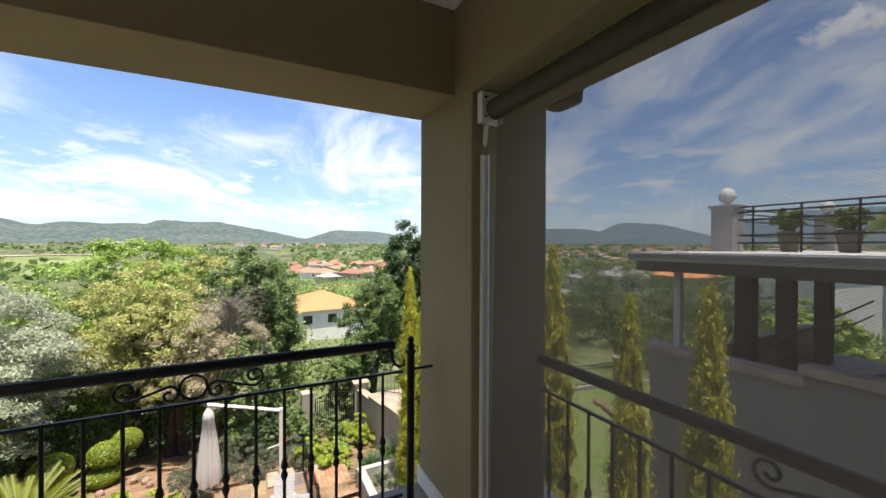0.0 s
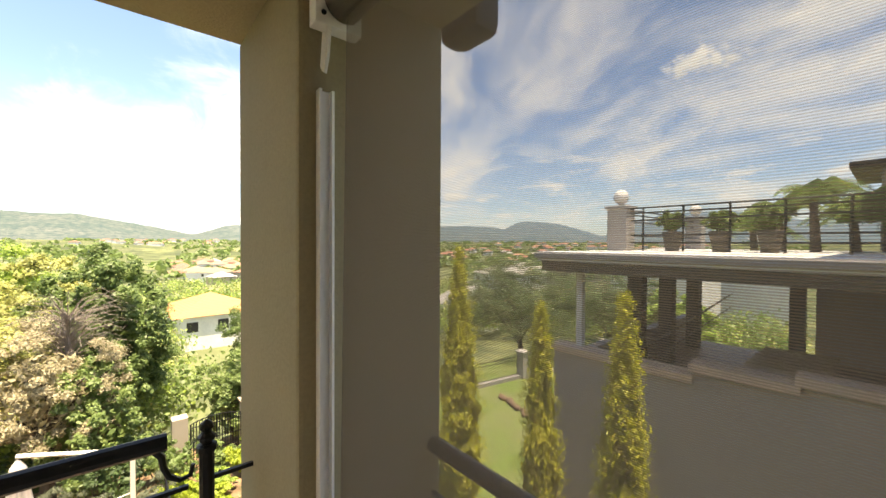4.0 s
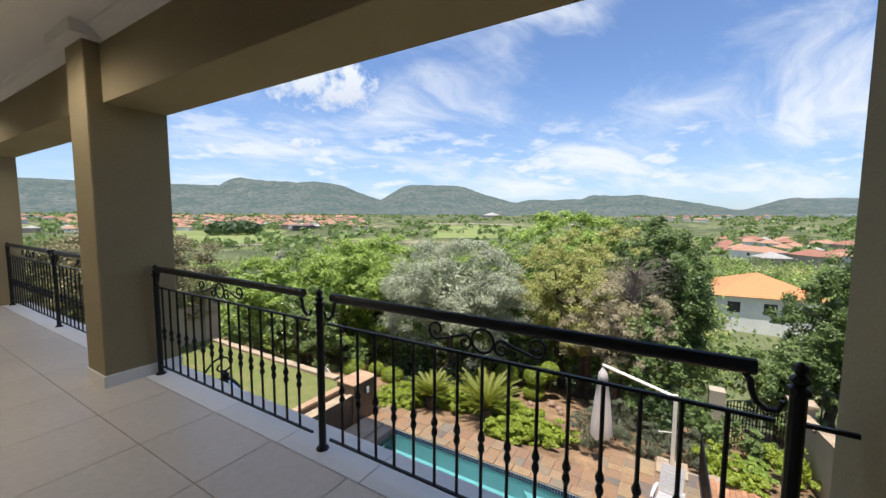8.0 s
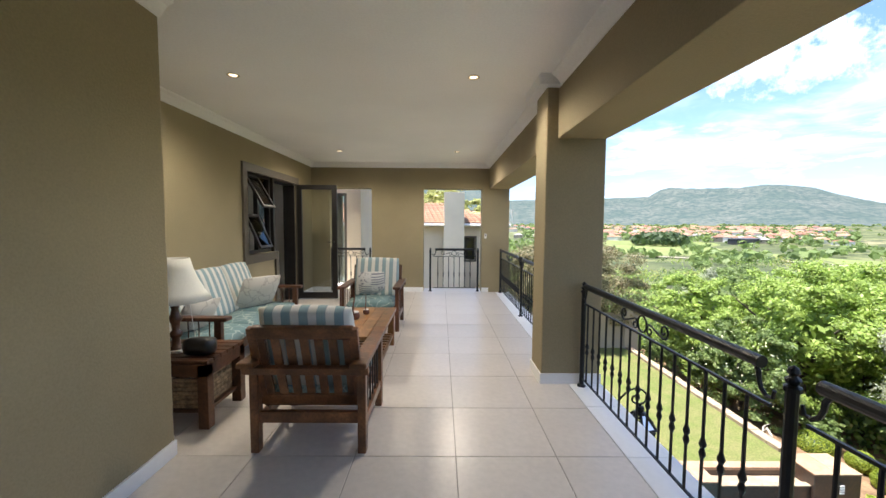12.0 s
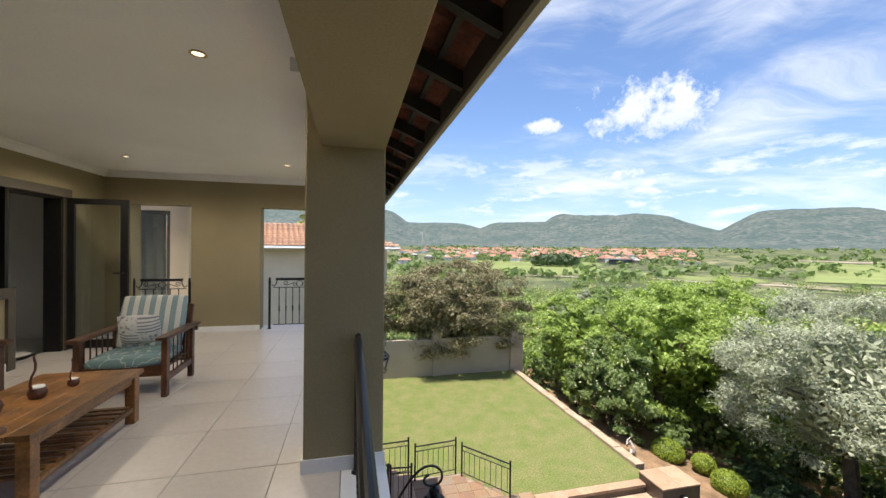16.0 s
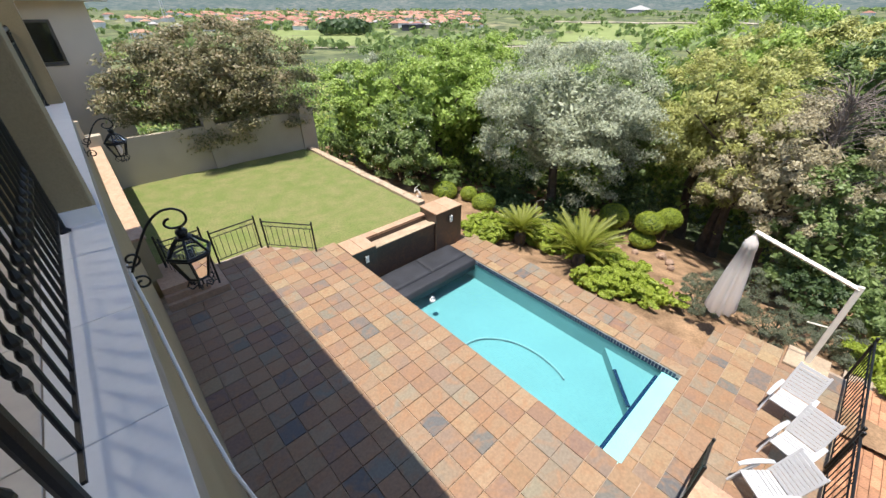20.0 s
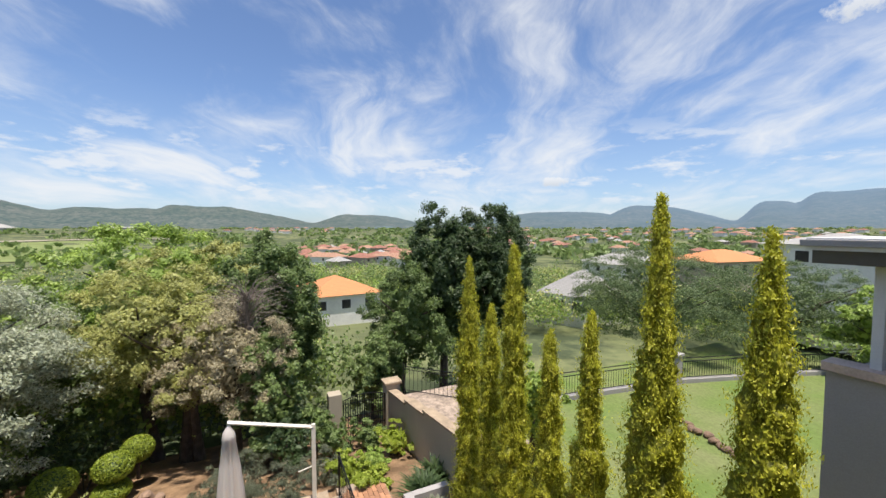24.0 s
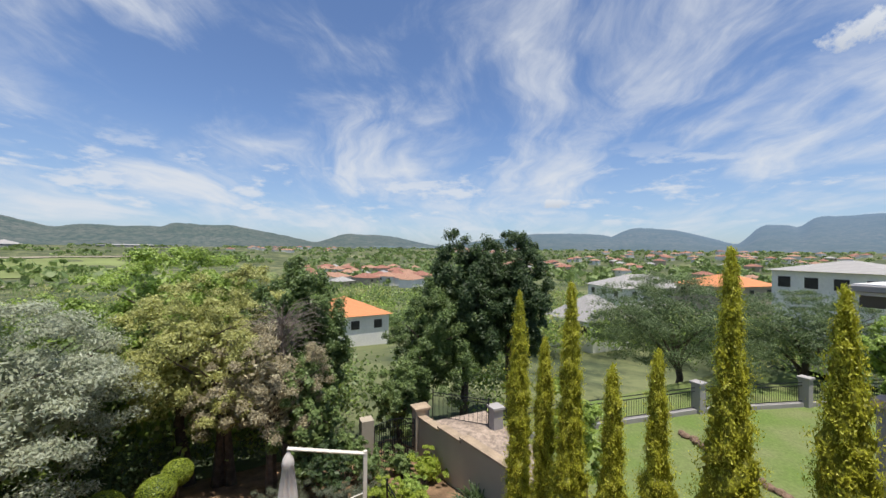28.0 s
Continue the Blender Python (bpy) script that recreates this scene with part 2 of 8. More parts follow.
def leafmat(name, cols, rough=0.5, trans=0.42, size=1.0):
    """Foliage: colour varies from leaf to leaf and over the crown; some light passes through."""
    if name in MATS:
        return MATS[name]
    m = bpy.data.materials.new(name)
    m.use_nodes = True
    nt = m.node_tree
    N, L = nt.nodes.new, nt.links.new
    b = nt.nodes["Principled BSDF"]
    geo = N("ShaderNodeNewGeometry")
    ramp = N("ShaderNodeValToRGB")
    e = ramp.color_ramp.elements
    e[0].color = (*cols[0], 1); e[1].color = (*cols[-1], 1)
    for i, c in enumerate(cols[1:-1]):
        k = e.new((i + 1) / (len(cols) - 1)); k.color = (*c, 1)
    tc = N("ShaderNodeTexCoord")
    n = N("ShaderNodeTexNoise"); n.inputs["Scale"].default_value = 0.9 * size; n.inputs["Detail"].default_value = 3
    L(tc.outputs["Object"], n.inputs["Vector"])
    mix = N("ShaderNodeMath"); mix.operation = "MULTIPLY_ADD"; mix.inputs[1].default_value = 0.6
    L(geo.outputs["Random Per Island"], mix.inputs[0])
    sc = N("ShaderNodeMath"); sc.operation = "MULTIPLY"; sc.inputs[1].default_value = 0.42
    L(n.outputs["Fac"], sc.inputs[0]); L(sc.outputs[0], mix.inputs[2])
    L(mix.outputs[0], ramp.inputs[0])
    L(ramp.outputs[0], b.inputs["Base Color"])
    b.inputs["Roughness"].default_value = rough
    tr = N("ShaderNodeBsdfTranslucent")
    L(ramp.outputs[0], tr.inputs["Color"])
    ms = N("ShaderNodeMixShader"); ms.inputs[0].default_value = trans
    L(b.outputs[0], ms.inputs[1]); L(tr.outputs[0], ms.inputs[2])
    L(ms.outputs[0], nt.nodes["Material Output"].inputs["Surface"])
    MATS[name] = m
    return m


WALL = mat("olive_plaster", (0.33, 0.275, 0.17), 0.85, var=0.06, scale=1.2, fine=90, bump=0.25, spec=0.2)
WHITE = mat("white_paint", (0.88, 0.87, 0.84), 0.7, var=0.03, scale=1.0, fine=60, bump=0.05, spec=0.3)
TILE = mat("porcelain_tile", (0.66, 0.605, 0.545), 0.28, var=0.05, scale=1.6, fine=25, bump=0.02, rnd=0.03)
LEDGE = mat("pale_tile", (0.84, 0.84, 0.83), 0.55, var=0.02, scale=3, fine=30, bump=0.03, rnd=0.03)
GROUT = mat("grout", (0.33, 0.29, 0.24), 0.9, var=0.1, fine=200)
IRON = mat("black_iron", (0.011, 0.012, 0.013), 0.42, metal=0.3, var=0.2, scale=30, fine=300, bump=0.1)
FRAME = mat("brown_frame", (0.10, 0.085, 0.065), 0.5, var=0.08, scale=5, fine=80, bump=0.05)
GREYWALL = mat("grey_plaster", (0.37, 0.35, 0.34), 0.85, var=0.06, scale=0.8, fine=60, bump=0.2, spec=0.2)
CREAMWALL = mat("cream_plaster", (0.42, 0.36, 0.28), 0.85, var=0.06, scale=0.8, fine=60, bump=0.2, spec=0.2)
WOOD = mat("teak", (0.25, 0.105, 0.042), 0.36, var=0.32, scale=7, fine=55, bump=0.12, rnd=0.16)
HONEY = mat("honey_teak", (0.37, 0.175, 0.06), 0.3, var=0.3, scale=6, fine=50, bump=0.1, rnd=0.25)
DARKWOOD = mat("dark_teak", (0.135, 0.055, 0.026), 0.36, var=0.3, scale=7, fine=55, bump=0.12, rnd=0.15)
ROOFTILE = mat("clay_tile", (0.47, 0.26, 0.16), 0.75, var=0.15, scale=3, fine=40, bump=0.3, rnd=0.15)
BARK = mat("bark", (0.13, 0.10, 0.075), 0.9, var=0.25, scale=5, fine=30, bump=0.8)
SOIL = mat("soil", (0.31, 0.20, 0.12), 0.95, var=0.25, scale=2, fine=25, bump=0.7, spec=0.1)
LAWN = mat("lawn", (0.115, 0.145, 0.04), 0.9, var=0.36, scale=2.2, fine=24, bump=0.8, spec=0.15, col2=(0.165, 0.16, 0.065))
COPING = mat("stone_coping", (0.42, 0.32, 0.22), 0.8, var=0.15, scale=3, fine=30, bump=0.4)

# ---- mesh helpers ----


def part(name, bm, material, parent=None, label="", m=None, smooth=False):
    me = bpy.data.meshes.new(name)
    bm.to_mesh(me)
    bm.free()
    me.materials.append(material)
    if smooth:
        for p in me.polygons:
            p.use_smooth = True
    ob = new(name, me)
    if parent is not None:
        ob.parent = parent
    if m is not None:
        ob.matrix_basis = m
    if label:
        tagged(ob, label)
    return ob


def box(bm, x0, x1, y0, y1, z0, z1, bev=0.0):
    r = bmesh.ops.create_cube(bm, size=1.0)
    vs = r["verts"]
    bmesh.ops.transform(bm, matrix=Matrix.LocRotScale(((x0 + x1) / 2, (y0 + y1) / 2, (z0 + z1) / 2), None, (abs(x1 - x0), abs(y1 - y0), abs(z1 - z0))), verts=vs)
    if bev:
        es = {e for v in vs for e in v.link_edges}
        bmesh.ops.bevel(bm, geom=list(es), offset=bev, segments=2, affect="EDGES", profile=0.6)
    return bm


def boxb(x0, x1, y0, y1, z0, z1, bev=0.0):
    return box(bmesh.new(), x0, x1, y0, y1, z0, z1, bev)


def tube(bm, pts, r, seg=8, cap=True):
    """A round bar along points; r is one radius or one for each point."""
    pts = [Vector(p) for p in pts]
    rs = r if isinstance(r, (list, tuple)) else [r] * len(pts)
    rings = []
    d0 = (pts[1] - pts[0]).normalized()
    up = Vector((0, 0, 1)) if abs(d0.z) < 0.9 else Vector((1, 0, 0))
    u = d0.cross(up).normalized()
    for i, p in enumerate(pts):
        d = (pts[min(i + 1, len(pts) - 1)] - pts[max(i - 1, 0)])
        if d.length < 1e-9:
            d = d0
        d = d.normalized()
        u = (u - d * u.dot(d)).normalized()
        v = d.cross(u)
        rings.append([bm.verts.new(p + (u * math.cos(a) + v * math.sin(a)) * rs[i]) for a in [2 * math.pi * k / seg for k in range(seg)]])
    for a, b in zip(rings, rings[1:]):
        for k in range(seg):
            bm.faces.new((a[k], a[(k + 1) % seg], b[(k + 1) % seg], b[k]))
    if cap:
        bm.faces.new(rings[0][::-1])
        bm.faces.new(rings[-1])
    return bm


def lathe(bm, prof, seg=12, at=(0, 0, 0)):
    """A turned shape from (radius, height) pairs."""
    ax, ay, az = at
    rings = [[bm.verts.new((ax + r * math.cos(2 * math.pi * k / seg), ay + r * math.sin(2 * math.pi * k / seg), az + z)) for k in range(seg)] for r, z in prof]
    for a, b in zip(rings, rings[1:]):
        for k in range(seg):
            bm.faces.new((a[k], a[(k + 1) % seg], b[(k + 1) % seg], b[k]))
    bm.faces.new(rings[0][::-1])
    bm.faces.new(rings[-1])
    return bm


def thing(name, label, category, m=None, group="", kind=""):
    e = new(name)
    if m is not None:
        e.matrix_basis = m
    return tagged(e, label, category, group, kind)


def quads_mesh(name, V, material, n=4):
    """One mesh of loose faces with n corners each from an array (count, n, 3)."""
    V = np.asarray(V, dtype=np.float32)
    k = len(V)
    me = bpy.data.meshes.new(name)
    me.vertices.add(k * n)
    me.vertices.foreach_set("co", V.reshape(-1))
    me.loops.add(k * n)
    me.loops.foreach_set("vertex_index", np.arange(k * n, dtype=np.int32))
    me.polygons.add(k)
    me.polygons.foreach_set("loop_start", np.arange(0, k * n, n, dtype=np.int32))
    me.polygons.foreach_set("loop_total", np.full(k, n, dtype=np.int32))
    me.update(calc_edges=True)
    me.materials.append(material)
    return me


def leaves(rng, P, N, size, aspect=0.5, tilt=0.7):
    """Leaf faces at points P, turned about the outward normals N with some disorder."""
    k = len(P)
    A = N + rng.normal(0, tilt, (k, 3))
    A /= np.linalg.norm(A, axis=1, keepdims=True) + 1e-9
    R = rng.normal(0, 1, (k, 3))
    U = np.cross(A, R); U /= np.linalg.norm(U, axis=1, keepdims=True) + 1e-9
    W = np.cross(A, U)
    s = size * rng.uniform(0.6, 1.35, (k, 1))
    a, b = U * s, W * s * aspect
    return np.stack([P - a, P + b * 1.0 - a * 0.1, P + a, P - b - a * 0.1], axis=1)


def shell(rng, c, r, count, depth=0.35, low=-0.75):
    """Points in the outer part of an ellipsoid, with their outward normals."""
    d = rng.normal(0, 1, (count * 2, 3))
    d /= np.linalg.norm(d, axis=1, keepdims=True)
    d = d[d[:, 2] > low][:count]
    q = 1 - depth * rng.uniform(0, 1, (len(d), 1)) ** 1.5
    return np.asarray(c) + d * np.asarray(r) * q, d


def crown(rng, centre, radius, clumps, per, size, aspect, spread=0.62, flat=0.8, low=-0.8, depth=0.5):
    """A crown of rounded boughs, each set with clumps of small leaves, on an uneven outline with gaps."""
    C, R = np.array(centre, dtype=float), np.array(radius, dtype=float)
    lobes = int(min(22, max(6, clumps / 9)))
    Ps, Ns = [], []
    for i in range(lobes):
        zz = 1 - (i + 0.5) / lobes * (1 - max(low, -0.9))
        a = 2.399963 * i + rng.uniform(-0.5, 0.5)
        h = math.sqrt(max(0.0, 1 - zz * zz))
        d = np.array([h * math.cos(a), h * math.sin(a), zz])
        lr = R * rng.uniform(0.30, 0.48) * (0.75 + 0.4 * spread)
        lc = C + d * (R - lr * 0.75) * rng.uniform(0.82, 1.06)
        n = max(3, int(0.95 * clumps / lobes))
        for k in range(n):
            e = rng.normal(0, 1, 3) + 0.7 * d + np.array([0, 0, 0.35]); e /= np.linalg.norm(e)
            cc = lc + e * lr * rng.uniform(0.6, 1.08)
            s = R * rng.uniform(0.08, 0.155) * np.array([1, 1, flat])
            P, q = shell(rng, cc, s, int(per * 1.15), 0.75, -0.45)
            P = P + rng.normal(0, 0.16, P.shape) * s
            Ps.append(P)
            Ns.append(0.6 * q + 0.2 * e + np.array([0, 0, 0.55]))
    P, N = np.concatenate(Ps), np.concatenate(Ns)
    V = leaves(rng, P, N, size, aspect, 0.5)
    # larger shaded leaves deep inside
    P, N = shell(rng, C, R * 0.62, clumps * 12, 0.6, -0.95)
    return np.concatenate([V, leaves(rng, P, N, size * 2.4, aspect)])


def limbs(bm, rng, base, top, r, crown_c, crown_r, count=6):
    base, top = Vector(base), Vector(top)
    mid = base.lerp(top, 0.5) + Vector(rng.normal(0, 0.08, 3)) * (top - base).length * 0.5
    tube(bm, [base, base.lerp(mid, 0.5), mid, top], [r * 1.25, r, r * 0.85, r * 0.6], 7)
    for i in range(count):
        a = 2 * math.pi * (i + rng.uniform(0, 0.6)) / count
        e = Vector(crown_c) + Vector((math.cos(a) * crown_r[0], math.sin(a) * crown_r[1], rng.uniform(-0.2, 0.7) * crown_r[2])) * rng.uniform(0.6, 0.85)
        s = mid.lerp(top, rng.uniform(0.1, 1.0))
        k = s.lerp(e, 0.5) + Vector((0, 0, 0.12 * (e - s).length))
        tube(bm, [s, k, e], [r * 0.45, r * 0.28, r * 0.1], 5)


def tree(name, label, x, y, z, h, rad, leaf, seed, clumps=70, per=90, size=0.07, aspect=0.5, trunk=0.09, stem=0.35, low=-0.8, category="tree", group="", limb=7, bark=None):
    """A tree: tapered trunk with limbs under a crown. h: height over the ground; rad: crown radii (x, y, z)."""
    rng = np.random.default_rng(seed)
    t = thing(name, label, category, pose(x, y, z), group)
    cz = h - rad[2]
    bm = bmesh.new()
    limbs(bm, rng, (0, 0, -0.1), (rng.uniform(-0.2, 0.2), rng.uniform(-0.2, 0.2), cz), trunk, (0, 0, cz), rad, limb)
    part("trunk", bm, bark or BARK, t)
    me = quads_mesh("crown", crown(rng, (0, 0, cz), rad, clumps, per, size, aspect, low=low), leaf)
    c = new("crown", me)
    c.parent = t
    return t

# ---- the house and its verandah ----
DECK = -4.3
# The pool terrace and its garden lie a metre below the house terrace and the lawn: LOW and UP scale each level about a
# point near the camera's eye, to fit the camera's view.
LOW = Matrix.Translation((1.84, 0.85, 1.06)) @ Matrix.Scale(1.1, 4) @ Matrix.Translation((-1.84, -0.85, -1.06))
UP = Matrix.Translation((1.84, 0.85, 1.06)) @ Matrix.Scale(0.909, 4) @ Matrix.Translation((-1.84, -0.85, -1.06))


def low(ob):
    ob.matrix_basis = LOW @ ob.matrix_basis
    return ob


def up(ob):
    ob.matrix_basis = UP @ ob.matrix_basis
    return ob


LAMP_W = 36
XF, XL, XW = 1.42, 1.705, -2.31       # tiled floor's edge, ledge's edge, window wall
CEIL = 2.60


def struct(name, label, bm, material, smooth=False):
    return tagged(part(name, bm, material, None, label, smooth=smooth), category=name.split("_")[0], kind="structure")


def house():
    fl = struct("floor", "cream porcelain tiled verandah floor with thin dark joints", boxb(-2.5, XF, -0.9, 8.5, -0.3, -0.004), GROUT)
    # near inner wall beside the glass doors
    struct("wall_inner", "olive plastered verandah wall with a rounded corner", boxb(-1.6, -1.27, 1.72, 2.715, 0.0, CEIL + 0.1, 0.012), WALL)
    struct("wall_window", "olive plastered wall under the verandah roof", box(box(box(box(box(boxb(XW - 0.22, XW, 2.715, 2.75, 0, CEIL + 0.1), XW - 0.22, XW, 3.97, 5.66, 0, CEIL + 0.1), XW - 0.22, XW, 2.75, 3.97, 0, 1.04), XW - 0.22, XW, 2.75, 3.97, 2.1, CEIL + 0.1), XW - 0.22, XW, 5.66, 7.4, 2.1, CEIL + 0.1), XW - 0.22, XW, 5.66, 6.5, 0, 0.94), WALL)
    bm = boxb(XW - 0.22, XW, 7.4, 8.27, 0, CEIL + 0.1)
    struct("wall_window_end", "olive plastered end of the window wall", bm, WALL)
    # the end wall with two railed openings
    for x0, x1, z0, z1 in ((-1.10, -0.05, 0, 2.10), (1.14, 1.69, 0, 2.10), (XW, -1.95, 0, 2.10), (XW, 1.69, 2.10, CEIL + 0.2)):
        struct("wall_end" if z0 == 0 else "beam_far", "olive plastered end wall beside a railed opening" if z0 == 0 else "olive plastered beam over the end openings", boxb(x0, x1, 8.27, 8.55, z0, z1), WALL)
    # the near end: corner column, header over the roller screen, wall beyond it
    bm = boxb(1.11, 1.69, -0.70, -0.27, -0.3, 2.1, 0.012)
    struct("column_corner", "olive plastered corner column of the verandah", bm, WALL)
    bm = boxb(-1.6, 1.28, -0.69, -0.273, 2.06, CEIL + 0.2)
    struct("beam_end", "olive plastered beam over the screened opening", bm, WALL)
    bm = boxb(-3.2, -1.6, -0.76, -0.27, 0, CEIL + 0.2)
    struct("wall_end_near", "olive plastered end wall beside the screened opening", bm, WALL)
    bm = boxb(-1.6, -1.27, -0.27, 0.0, 0, CEIL + 0.1)
    box(bm, -1.6, -1.25, 0.0, 1.72, 2.1, CEIL + 0.1)
    struct("wall_door", "olive plastered wall around the glass doors", bm, WALL)
    # long beam and columns of the front
    struct("beam_front", "olive plastered beam along the verandah front", boxb(1.28, 1.69, -0.70, 8.27, 2.10, CEIL + 0.25, 0.006), WALL)
    struct("column_middle", "olive plastered square column of the verandah", boxb(1.183, 1.69, 3.75, 4.095, 0, CEIL, 0.012), WALL)
    struct("ceiling", "white painted plaster ceiling", boxb(-2.5, 1.66, -0.69, 8.5, CEIL, CEIL + 0.1), WHITE)
    # cornice
    prof = ((0.0, 0.0), (0.09, 0.0), (0.085, -0.012), (0.055, -0.03), (0.03, -0.06), (0.012, -0.085), (0.0, -0.09))

    def cornice(a, b, n):
        bm = bmesh.new()
        a, b, n = Vector(a), Vector(b), Vector(n)
        ra = [bm.verts.new(a + n * u + Vector((0, 0, v))) for u, v in prof]
        rb = [bm.verts.new(b + n * u + Vector((0, 0, v))) for u, v in prof]
        for i in range(len(prof) - 1):
            bm.faces.new((ra[i], ra[i + 1], rb[i + 1], rb[i]))
        bmesh.ops.recalc_face_normals(bm, faces=bm.faces)
        return bm
    z = CEIL - 0.001
    for i, (a, b, n) in enumerate((((XW + .001, 2.715, z), (XW + .001, 8.27, z), (1, 0, 0)), ((XW, 8.269, z), (1.28, 8.269, z), (0, -1, 0)),
                                   ((1.279, 8.27, z), (1.279, 4.095, z), (-1, 0, 0)), ((1.279, 3.74, z), (1.279, -0.27, z), (-1, 0, 0)),
                                   ((-1.269, 1.0, z), (-1.269, 2.715, z), (1, 0, 0)), ((1.28, -0.269, z), (-1.25, -0.269, z), (0, 1, 0)))):
        struct("trim_cornice", "white moulded ceiling cornice", cornice(a, b, n), WHITE)
    struct("trim_cornice", "white moulded cornice round the column head", box(box(boxb(1.1, 1.185, 3.665, 4.175, CEIL - .085, CEIL - .001), 1.185, 1.28, 3.665, 3.749, CEIL - .085, CEIL - .001), 1.185, 1.28, 4.096, 4.175, CEIL - .085, CEIL - .001), WHITE)
    # baseboards
    for x0, x1, y0, y1 in ((-1.27, -1.257, 1.72, 2.715), (XW, XW + .012, 2.715, 6.5), (XW, XW + .012, 7.45, 8.27), (-1.10, -0.05, 8.257, 8.269), (1.14, 1.28, 8.257, 8.269), (XW, -1.95, 8.257, 8.269),
                           (1.171, 1.183, 3.745, 4.095), (1.174, 1.70, 3.737, 3.749), (1.174, 1.42, 4.096, 4.108), (1.11, 1.70, -0.269, -0.257)):
        struct("baseboard", "pale tiled skirting", boxb(x0, x1, y0, y1, 0.0, 0.09), LEDGE)
    # slab edge, lower storey
    struct("ledge", "concrete ledge under the pale edging tiles", boxb(XF, XL - 0.01, -0.27, 8.27, -0.3, -0.006), GROUT)
    struct("wall_lower", "olive plastered wall of the lower storey", boxb(-3.2, 1.66, -0.9, 8.5, -4.6, -0.3), WALL)
    # room behind
    struct("wall_room", "dim inner walls of the rooms behind the glass", box(box(box(boxb(-6.0, -5.8, -0.9, 8.5, 0, 2.67), -6, -2.49, 8.3, 8.5, 0, 2.67), -6, -3.2, -0.9, -0.7, 0, 2.67), -6, -2.5, -0.9, 8.5, -0.3, 0), WHITE)
    struct("ceiling_room", "white ceiling of the rooms behind the glass", boxb(-6.0, -2.5, -0.9, 8.5, 2.67, 2.77), WHITE)
    # eave: clay tiles on battens and rafters behind a fascia with a gutter
    Y0, Y1, XE, ZE, SL = -0.95, 9.6, 2.11, 2.53, 0.42

    def roofz(x):
        return ZE + (XE - x) * SL

    bm = bmesh.new()
    n = int((Y1 - Y0) / 0.21)
    for i in range(n):
        y = Y0 + i * (Y1 - Y0) / n
        w = (Y1 - Y0) / n
        for j in range(3):
            xa, xb = 1.60 + j * 0.19, 1.80 + j * 0.19
            ra, rb = [], []
            for k in range(5):
                a = math.pi * k / 4
                yy, hh = y + w / 2 - w / 2 * math.cos(a), 0.042 * math.sin(a) - 0.012 * (k in (0, 4))
                ra.append(bm.verts.new((xa, yy, roofz(xa) + hh)))
                rb.append(bm.verts.new((xb, yy, roofz(xb) + hh + 0.02)))
            for k in range(4):
                bm.faces.new((ra[k], ra[k + 1], rb[k + 1], rb[k]))
    struct("roof_eave", "red clay roof tiles seen from under the eave", bm, EAVETILE)
    struct("roof", "red clay tiled roof over the verandah", bm_roof(), ROOFTILE)
    eave = thing("eave_timber", "dark stained rafters and fascia of the eave", "eave", kind="structure")
    for i in range(18):
        bm = bmesh.new()
        y = Y0 + 0.05 + i * 0.61
        box(bm, 1.692, XE, y, y + 0.055, -0.135, -0.028)
        for v in bm.verts:
            v.co.z += roofz(v.co.x)
        part("rafter", bm, FRAME_DARK, eave)
    for k in range(2):
        x = 1.76 + 0.19 * k
        part("batten", boxb(x, x + 0.04, Y0, Y1, roofz(x + 0.04) - 0.028, roofz(x + 0.04) - 0.002), FRAME_DARK, eave)
    part("fascia", boxb(XE, XE + 0.025, Y0, Y1, 2.355, ZE - 0.012, 0.004), FASCIA, eave)
    bm = bmesh.new()
    prof = ((2.137, 2.365), (2.175, 2.365), (2.19, 2.38), (2.19, 2.475), (2.182, 2.475), (2.182, 2.385), (2.15, 2.385), (2.15, 2.475), (2.137, 2.475))
    lo = [bm.verts.new((x, Y0, z)) for x, z in prof]
    hi = [bm.verts.new((x, Y1, z)) for x, z in prof]
    for k in range(len(prof)):
        j = (k + 1) % len(prof)
        bm.faces.new((lo[k], lo[j], hi[j], hi[k]))
    bm.faces.new(hi); bm.faces.new(lo[::-1])
    bmesh.ops.recalc_face_normals(bm, faces=bm.faces)
    part("gutter", bm, GUTTER, eave, "pale taupe metal gutter")
    part("end_board", boxb(1.692, XE, Y1 - 0.03, Y1, 2.42, ZE - 0.012), FRAME_DARK, eave)


EAVETILE = mat("eave_tile", (0.30, 0.10, 0.055), 0.7, var=0.25, scale=4, fine=40, bump=0.3)
FASCIA = mat("brown_fascia", (0.075, 0.06, 0.05), 0.6, var=0.12, scale=4, fine=60, bump=0.1)
GUTTER = mat("taupe_gutter", (0.40, 0.35, 0.29), 0.5, var=0.06, scale=3, fine=60, bump=0.03)
FRAME_DARK = mat("stained_timber", (0.028, 0.02, 0.016), 0.6, var=0.2, scale=6, fine=90, bump=0.2)


def bm_roof():
    bm = bmesh.new()
    a = [bm.verts.new(p) for p in ((2.15, -0.95, 2.59), (2.15, 9.6, 2.59), (-2.2, 9.6, 4.45), (-2.2, -0.95, 4.45))]
    b = [bm.verts.new(p.co + Vector((0, 0, 0.06))) for p in a]
    bm.faces.new(a[::-1]); bm.faces.new(b)
    for i in range(4):
        bm.faces.new((a[i], a[(i + 1) % 4], b[(i + 1) % 4], b[i]))
    return bm


house()


# ---- iron railings ----
def scroll_pts(cx, cz, r, start, turns, sgn, n=22, shrink=0.25):
    out = []
    for i in range(n + 1):
        t = i / n
        a = start + sgn * turns * 2 * math.pi * t
        q = r * (1 - (1 - shrink) * t)
        out.append((cx + q * math.cos(a), cz + q * math.sin(a)))
    return out


